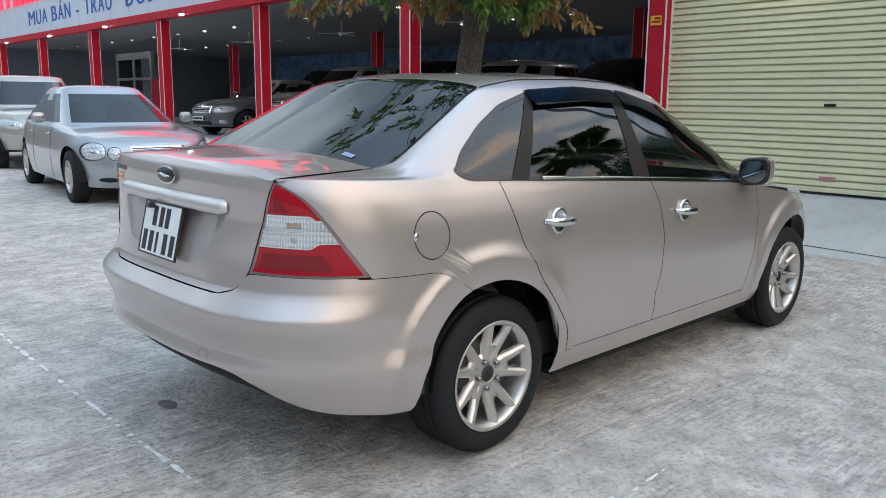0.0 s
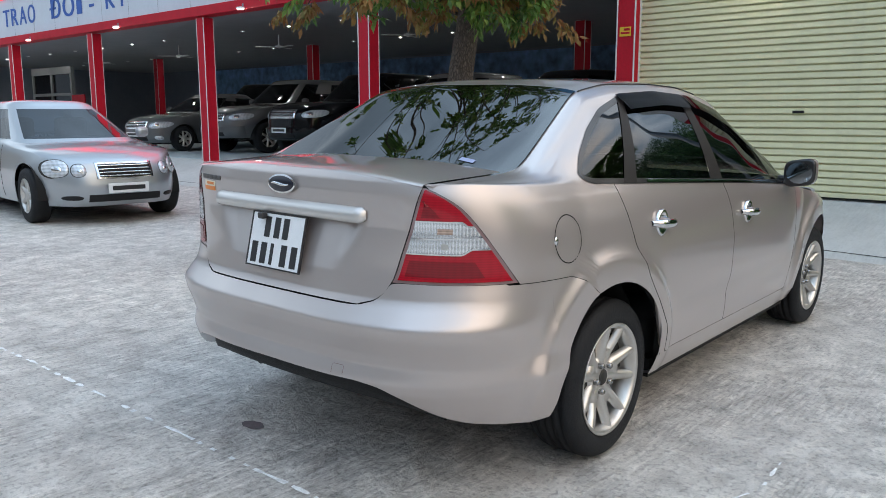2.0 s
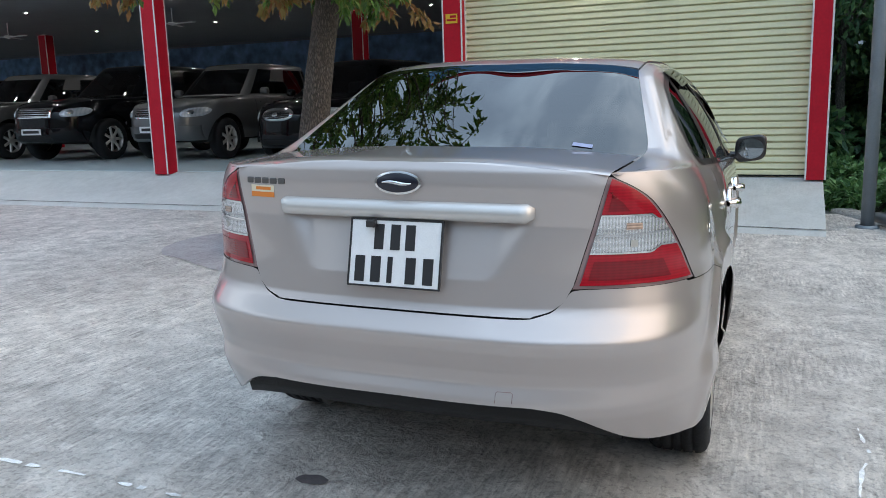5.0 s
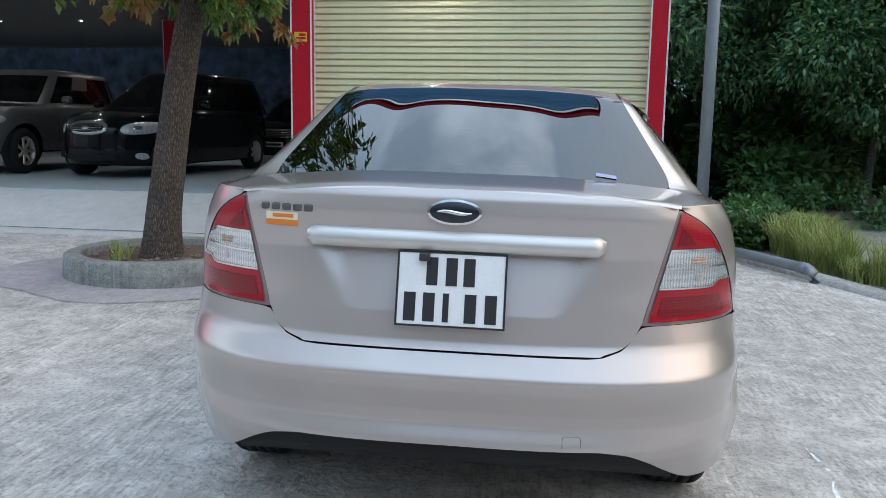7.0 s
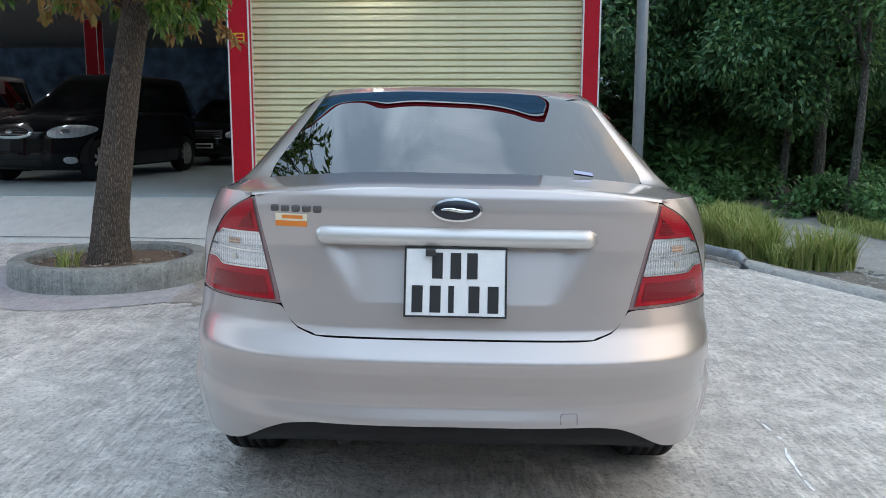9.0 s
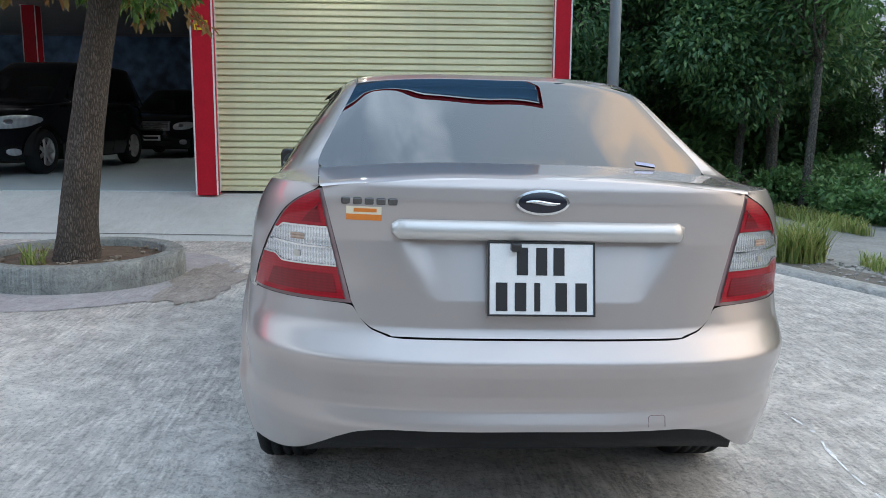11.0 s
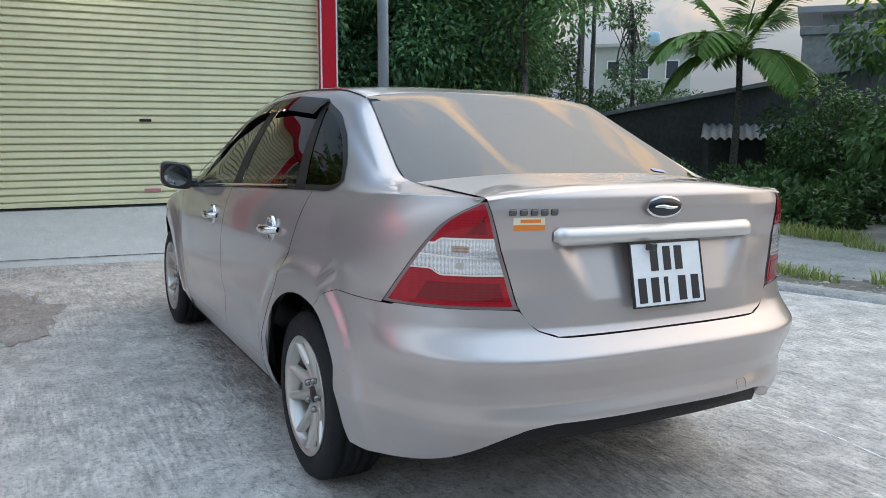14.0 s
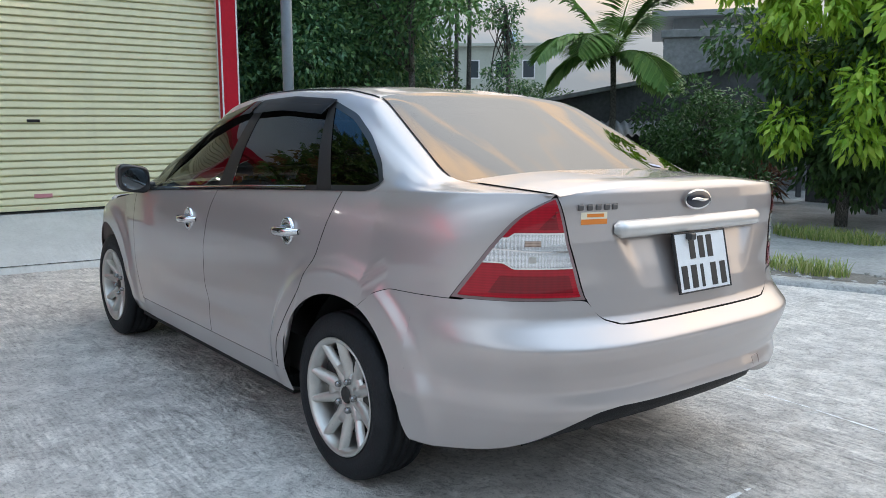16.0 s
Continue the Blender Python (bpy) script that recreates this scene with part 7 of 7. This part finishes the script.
# ---- kerb, pole, pipe, palm and buildings across the lane ----
M_KERB = mat_concrete("kerb_concrete", (0.46, 0.46, 0.44), (0.36, 0.36, 0.35))
d2 = (KERB_B - KERB_A).normalized()
n2 = Vector((-d2.y, d2.x))
L = (KERB_B - KERB_A).length
kv, kf = [], []
steps = span(0, L, 120)
for i, s in enumerate(steps):
    c = KERB_A + d2 * s
    wob = 0.012 * noise.noise((s * 0.9, 0.3, 0))
    g = ground_z(c.x, c.y)
    for o, z in ((-0.02 + wob, 0.0), (0.0 + wob, 0.035), (0.20 + wob, 0.04), (0.225 + wob, -0.06)):
        p = c + n2 * o
        kv.append((p.x, p.y, g + z))
kf = [(i * 4 + j, i * 4 + 4 + j, i * 4 + 5 + j, i * 4 + 1 + j) for i in range(120) for j in range(3)]
tagged(obj("kerb_edge", kv, kf, M_KERB), "low worn concrete edging of the yard", "kerb", kind="structure")

pole = thing("steel_pole", Matrix.Translation((8.05, 0.83, -0.04)), "tall grey painted steel pole", "pole")
v, f = tube([(0, 0, 0), (0, 0, 2), (0, 0, 6.2)], 0.062, 20)
obj("shaft", v, f, M_GREYPOLE, pole)
v, f = lathe([(0.11, 0.0), (0.11, 0.03), (0.07, 0.035)], 20, "z")
obj("base_collar", v, f, M_GREYPOLE, pole)

pipe = thing("drain_pipe", Matrix.Translation((6.62, 0.14, 0.02)), "grey plastic drain pipe with an elbow at the edging", "pipe")
d3 = Vector((-d2.x, -d2.y, 0))
pts = [d3 * 1.7 + Vector((0, 0, 0.03)), d3 * 0.9 + Vector((0, 0, 0.045)), d3 * 0.12 + Vector((0, 0, 0.05)), d3 * 0.03 + Vector((0, 0, 0.045)), Vector((-0.01, -0.01, 0.02)), Vector((-0.015, -0.02, -0.06))]
v, f = tube(pts, 0.048, 14)
obj("pipe_run", v, f, M_GREYPOLE, pipe)
v, f = tube([d3 * 0.16 + Vector((0, 0, 0.05)), d3 * 0.06 + Vector((0, 0, 0.048))], 0.054, 14)
obj("socket", v, f, M_GREYPOLE, pipe)

# bare dirt between edging and lane
M_DIRT = mat("verge_dirt", (0.15, 0.135, 0.115), 0.95, bump=0.8, bump_scale=28, vary=0.45, vary_scale=3.5)
dv = []
for i, s in enumerate(span(0.6, 15.0, 140)):
    far = 0.95 + 0.35 * noise.noise((s * 0.7, 3.1, 0)) + 0.10 * noise.noise((s * 4.0, 1.3, 0))
    for o in (0.21, 0.21 + (far - 0.21) * 0.5, far):
        c = KERB_A + d2 * s + n2 * o
        dv.append((c.x, c.y, ground_z(c.x, c.y) - 0.024))
tagged(obj("ground_verge", dv, [(3 * i + j, 3 * i + 3 + j, 3 * i + 4 + j, 3 * i + 1 + j) for i in range(140) for j in range(2)], M_DIRT), "bare brown dirt strip along the edging", "ground", kind="structure")

# loose stones on the verge
rs = random.Random(17)
M_RUBBLE = mat("rubble", (0.34, 0.33, 0.31), 0.9, bump=0.5, bump_scale=25, vary=0.25, vary_scale=5)
rv, rf = [], []
for k in range(620):
    s, o = rs.uniform(1.0, 12.0), rs.uniform(0.28, 1.2)
    c = KERB_A + d2 * s + n2 * o
    bm = bmesh.new()
    bmesh.ops.create_icosphere(bm, subdivisions=1, radius=rs.uniform(0.008, 0.035))
    b0 = len(rv)
    sx, sy, sz = rs.uniform(0.7, 1.4), rs.uniform(0.7, 1.4), rs.uniform(0.4, 0.8)
    rv += [(c.x + q.co.x * sx, c.y + q.co.y * sy, ground_z(c.x, c.y) - 0.028 + q.co.z * sz + 0.008) for q in bm.verts]
    rf += [tuple(b0 + q.index for q in fc.verts) for fc in bm.faces]
    bm.free()
tagged(obj("verge_rubble", rv, rf, M_RUBBLE, smooth=False), "loose grey stones along the verge", "stones", kind="stuff")


def palm(base, height, spread, seed, label, n_frond=11, trunk_r=0.075, droop=1.0):
    rs = random.Random(seed)
    t = thing("palm_tree", Matrix.Translation(base), label, "palm", "palms")
    v, f = tube([(0.02 * math.sin(q * 7), 0, height * q) for q in span(0, 1, 16)], lambda q: trunk_r * (1.15 - 0.35 * q) * (1 + 0.05 * math.sin(q * 90)), 12)
    obj("trunk", v, f, M_BARKGREY, t)
    for k in range(n_frond):
        a = 2 * math.pi * k / n_frond + rs.uniform(-0.25, 0.25)
        up = rs.choice((1.7, 1.3, 0.8, 0.35, 1.0))
        Lf = spread * rs.uniform(0.85, 1.1)
        ax = Vector((math.cos(a), math.sin(a), 0))
        pts = []
        for q in span(0, 1, 18):
            pts.append(Vector((0, 0, height)) + ax * Lf * q * (1 - 0.22 * q * droop) + Vector((0, 0, Lf * (up * q - droop * (0.75 + 0.3 * up) * q * q))))
        v, f = tube(pts, lambda q: 0.016 * (1 - 0.8 * q), 5)
        fr = obj("frond", v, f, M_PALM, t)
        P, A, U, ln = [], [], [], []
        for i in range(1, 18):
            for m in range(4):
                q = pts[i].lerp(pts[min(i + 1, 18)], m / 4)
                dr = (pts[min(i + 1, 18)] - pts[i - 1]).normalized()
                sd = dr.cross(Vector((0, 0, 1))).normalized()
                for s in (-1, 1):
                    P.append(tuple(q))
                    A.append(tuple(sd * s * 1.0 + dr * 0.70 + Vector((0, 0, -0.28 * droop + rs.uniform(-0.12, 0.12)))))
                    U.append((0, 0, 1))
                    ln.append(Lf * 0.46 * math.sin(math.pi * (0.12 + 0.83 * i / 18)))
        n = len(P)
        leaves("leafage", P, A, U, np.array(ln), np.full(n, 0.040 * Lf + 0.012), M_PALM, fr)["kind"] = "stuff"
    return t


palm((9.4, -6.35, -0.08), 2.55, 1.75, 3, "young green palm with arching fronds by the wall", 13, 0.062, 0.85)
for k, (x, y, h) in enumerate(((14.6, -5.7, 5.5), (14.05, -6.55, 5.1), (13.9, -6.8, 5.7), (21.6, -12.5, 6.0))):
    palm((x, y, -0.08), h, 1.5, 30 + k, "tall thin areca palm far behind the hedge", 9, 0.05, 1.3)

palm((12.5, -3.2, -0.08), 6.0, 2.2, 41, "tall palm rising above the edge of the wood", 13, 0.09, 0.8)

M_HOUSEGREY = mat("old_render", (0.22, 0.225, 0.225), 0.9, bump=0.3, bump_scale=20, vary=0.3, vary_scale=1.2)
M_HOUSEDARK = mat("stained_shade_wall", (0.075, 0.078, 0.080), 0.95, vary=0.35, vary_scale=1.5)
M_TIN = mat("grey_sheet", (0.25, 0.26, 0.27), 0.6, 0.2, vary=0.25, vary_scale=3)
M_CREAMWALL = mat("cream_wall", (0.42, 0.44, 0.38), 0.85, vary=0.08, vary_scale=1)
M_PANE = mat("dark_pane", (0.05, 0.06, 0.07), 0.15)


def facing(x, y, deg):
    return Matrix.Translation((x, y, -0.08)) @ Matrix.Rotation(radians(deg), 4, "Z")


# local x along the front, y away from the yard
def house(name, m, label, w, dp, h, wall, roof_m, eave=0.4, windows=(), flat=True):
    t = thing(name, m, label, "house")
    bm = boxed(0, w, 0, dp, 0, h)
    part("wall", bm, wall, t)
    part("roof", boxed(-eave, w + eave, -eave, dp + eave, h, h + 0.16, 0.01), roof_m, t)
    for x0, x1, z0, z1 in windows:
        wn_ = part("window", boxed(x0, x1, -0.03, 0.02, z0, z1, 0.004), M_WHITE, t)
        part("pane", boxed(x0 + 0.06, x1 - 0.06, -0.04, -0.028, z0 + 0.06, z1 - 0.06), M_PANE, wn_)
    return t


# low shed with a sloping dark roof and a corrugated lean-to, behind the palm
shed = thing("old_shed", facing(12.6, -6.0, -137), "old dark rendered shed with a corrugated lean-to", "shed")
bm = bmesh.new()
vs = [bm.verts.new(c) for c in ((0, 0, 0), (6, 0, 0), (6, 0, 2.65), (0, 0, 1.52), (0, 4, 0), (6, 4, 0), (6, 4, 2.65), (0, 4, 1.52))]
for q in ((0, 1, 2, 3), (5, 4, 7, 6), (4, 0, 3, 7), (1, 5, 6, 2), (3, 2, 6, 7)):
    bm.faces.new([vs[i] for i in q])
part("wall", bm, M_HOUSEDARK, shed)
bm = boxed(-0.15, 6.1, -0.15, 4.1, 0, 0.08, 0.0, Matrix.Translation((0, 0, 1.53)) @ Matrix.Rotation(-math.atan2(1.13, 6.0), 4, "Y"))
part("roof_edge", bm, M_HOUSEGREY, shed)
cv = []
for i in range(161):
    x = 2.0 + 4.2 * i / 160
    z = 0.028 * math.sin(i / 160 * 4.2 / 0.15 * 2 * math.pi)
    cv += [(x, -1.1, 1.14 + z), (x, 0.02, 1.40 + z)]
obj("lean_to_roof", cv, [(2 * i, 2 * i + 2, 2 * i + 3, 2 * i + 1) for i in range(160)], M_TIN, shed)
for x in (2.1, 4.1, 6.1):
    part("post", boxed(x - 0.04, x + 0.04, -1.06, -0.98, 0, 1.12), M_HOUSEDARK, shed)

gh = house("grey_house", facing(10.45, -9.19, -145), "grey rendered house with a flat parapet", 6.5, 5, 3.12, M_HOUSEGREY, M_HOUSEGREY, 0.05, ((1.0, 1.9, 1.2, 2.2),))
# dark colour on this ledge paints the shadow line across the wall
part("shadow_ledge", boxed(-0.1, 6.6, -0.16, 0.02, 2.22, 2.34, 0.01), M_HOUSEDARK, gh)
house("upper_house", facing(13.82, -14.18, -143), "taller grey house with a wide overhanging eave", 2.7, 6, 4.2, mat("pale_render", (0.34, 0.36, 0.38), 0.85, vary=0.12, vary_scale=1), mat("eave_grey", (0.28, 0.29, 0.30), 0.7, vary=0.1), 0.6, ((0.7, 1.7, 3.0, 4.0),))
house("cream_house", facing(34.5, -23.4, -133), "cream two-storey house far behind the trees", 4.9, 6, 5.4, M_CREAMWALL, M_CREAMWALL, 0.3, ((0.6, 1.3, 3.7, 4.7), (2.1, 2.8, 3.7, 4.7), (3.6, 4.3, 3.7, 4.7)))
tank = thing("water_tank", Matrix.Translation((33.6, -26.6, 5.48)), "small blue rooftop water tank", "tank")
v, f = lathe([(0.001, 0), (0.35, 0), (0.36, 0.6), (0.22, 0.75), (0.001, 0.8)], 24, "z")
obj("drum", v, f, mat("tank_blue", (0.30, 0.45, 0.55), 0.5), tank)
# low wall under the light tree
lw = thing("garden_wall", facing(3.0, -8.2, -10), "low grey garden wall beyond the trees", "wall")
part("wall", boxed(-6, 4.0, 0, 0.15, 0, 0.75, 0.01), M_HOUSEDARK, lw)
part("rail", boxed(-6, 4.0, 0.03, 0.09, 0.95, 1.0, 0.005), M_GREYPOLE, lw)

# sagging cables across the sky
for k, (a, b, s) in enumerate((((12.0, 5.0, 4.4), (22.0, -16.0, 5.2), 0.5), ((12.0, 5.0, 4.9), (16.0, -20.0, 5.9), 0.6))):
    a, b = Vector(a), Vector(b)
    v, f = tube([a.lerp(b, q) - Vector((0, 0, s * 4 * q * (1 - q))) for q in span(0, 1, 30)], 0.010, 6)
    tagged(obj("overhead_cable", v, f, M_GAP), "thin dark overhead cable against the sky", "cable", "overhead cables")

# marks on the yard: a broken white line, a crack, a stain and the older slab round the planter
M_CHALK = mat("white_line", (0.80, 0.81, 0.81), 0.9, vary=0.3, vary_scale=30)
rs = random.Random(21)


def streak(points, width, seed, gaps=0.0):
    v, f = [], []
    r = random.Random(seed)
    for a, b in zip(points[:-1], points[1:]):
        a, b = Vector(a), Vector(b)
        m = max(2, int((b - a).length / 0.03))
        s = (b - a).normalized().cross(Vector((0, 0, 1)))
        row = []
        for i in range(m + 1):
            c = a.lerp(b, i / m) + s * 0.012 * noise.noise((a.x * 3 + i * 0.11, seed, 0.5))
            w = width * r.uniform(0.25, 1.0)
            z = ground_z(c.x, c.y) + 0.0035
            row.append(len(v))
            v += [(c.x - s.x * w, c.y - s.y * w, z), (c.x + s.x * w, c.y + s.y * w, z)]
        f += [(row[i], row[i] + 1, row[i + 1] + 1, row[i + 1]) for i in range(m) if r.random() > gaps]
    return v, f


v, f = streak([(1.22, 7.5, 0), (1.28, 4.93, 0), (1.25, 3.6, 0), (1.24, 2.62, 0)], 0.013, 3, 0.38)
tagged(obj("white_line", v, f, M_CHALK), "broken thin white line across the concrete", "line", kind="structure")
v, f = streak([(0.9, 1.66, 0), (1.19, 1.63, 0), (1.58, 1.575, 0), (1.92, 1.57, 0), (2.2, 1.54, 0), (2.33, 1.495, 0), (2.6, 1.50, 0)], 0.009, 4, 0.2)
tagged(obj("white_line", v, f, M_CHALK), "thin white filled crack in the concrete", "line", kind="structure")
M_OIL = mat("oil_stain", (0.10, 0.095, 0.10), 0.6, vary=0.3, vary_scale=25)
v = [(1.50, 3.33, ground_z(1.5, 3.33) + 0.004)] + [(1.50 + (0.035 + 0.012 * noise.noise((k, 0.2, 3))) * math.cos(k * 0.393), 3.33 + (0.062 + 0.016 * noise.noise((k, 1.2, 3))) * math.sin(k * 0.393), ground_z(1.5, 3.33) + 0.004) for k in range(16)]
tagged(obj("oil_stain", v, [(0, 1 + k, 1 + (k + 1) % 16) for k in range(16)], M_OIL), "small dark oil stain on the concrete", "stain", kind="structure")
# dark joint where the ramp meets the yard
M_JOINT = mat("dark_joint", (0.03, 0.03, 0.03), 0.95)
jv, jf = [], []
for i, y in enumerate(span(-4.2, 33, 372)):
    wob = 0.03 * noise.noise((y * 0.6, 5.0, 0)) + 0.012 * noise.noise((y * 4, 2.0, 0))
    p = BLD @ Vector((-1.21 + wob, y, 0))
    q = BLD @ Vector((-1.21 + wob + 0.012 + 0.012 * noise.noise((y * 7, 1, 1)), y, 0))
    z = 0.056 + ground_z(p.x, p.y) - 0.004
    jv += [(p.x, p.y, z + 0.003), (q.x, q.y, z + 0.006)]
jf = [(2 * i, 2 * i + 2, 2 * i + 3, 2 * i + 1) for i in range(372)]
tagged(obj("ramp_joint", jv, jf, M_JOINT), "dark crack between ramp and yard", "crack", kind="structure")
# smoother older patch round the planter
M_PATCH = mat_concrete("old_patch", (0.48, 0.465, 0.475), (0.37, 0.35, 0.36), 0.7)
v, f = [], []
for k in range(90):
    a = 2 * math.pi * k / 90
    r_ = 1.28 + 0.22 * noise.noise((math.cos(a) * 1.3, math.sin(a) * 1.3, 2)) + 0.03 * noise.noise((math.cos(a) * 9, math.sin(a) * 9, 4))
    for rr in (0.75, r_):
        x, y = PX + rr * math.cos(a), PY + rr * math.sin(a)
        v.append((x, y, ground_z(x, y) + 0.004))
f = [(2 * k, 2 * k + 1, (2 * k + 3) % 180, (2 * k + 2) % 180) for k in range(90)]
tagged(obj("pavement_patch", v, f, M_PATCH), "smooth grey-violet concrete patch round the planter", "pavement", kind="structure")

# brown run-off beside the planter
M_BROWN = mat_concrete("brown_run_off", (0.44, 0.40, 0.37), (0.30, 0.26, 0.225), 0.9)
v = [(5.45, 4.70, ground_z(5.45, 4.70) + 0.0060)]
for k in range(120):
    a = 2 * math.pi * k / 120
    q = 1 + 0.5 * noise.noise((math.cos(a) * 2.2, math.sin(a) * 2.2, 7)) + 0.2 * noise.noise((math.cos(a) * 8, math.sin(a) * 8, 9))
    x, y = 5.45 + 0.72 * q * math.cos(a), 4.70 + 0.26 * q * math.sin(a)
    v.append((x, y, ground_z(x, y) + 0.0060))
tagged(obj("ground_stain", v, [(0, 1 + k, 1 + (k + 1) % 120) for k in range(120)], M_BROWN), "brown damp run-off stain on the concrete", "stain", kind="structure")

# plain unseen walls added behind the walk: close the yard, darken low reflections
M_BOUND = mat("added_wall_render", (0.20, 0.205, 0.19), 0.9, bump=0.3, bump_scale=15, vary=0.3, vary_scale=0.8)
tagged(part("wall_west", boxed(-17.2, -17.0, -34, 36, -0.1, 7.0), M_BOUND), "unseen plain grey wall added to darken low reflections", "wall", kind="structure")
tagged(part("wall_north", boxed(-17.0, 8.2, 36.0, 36.2, -0.1, 3.4), M_BOUND), "unseen plain grey wall added to darken low reflections", "wall", kind="structure")
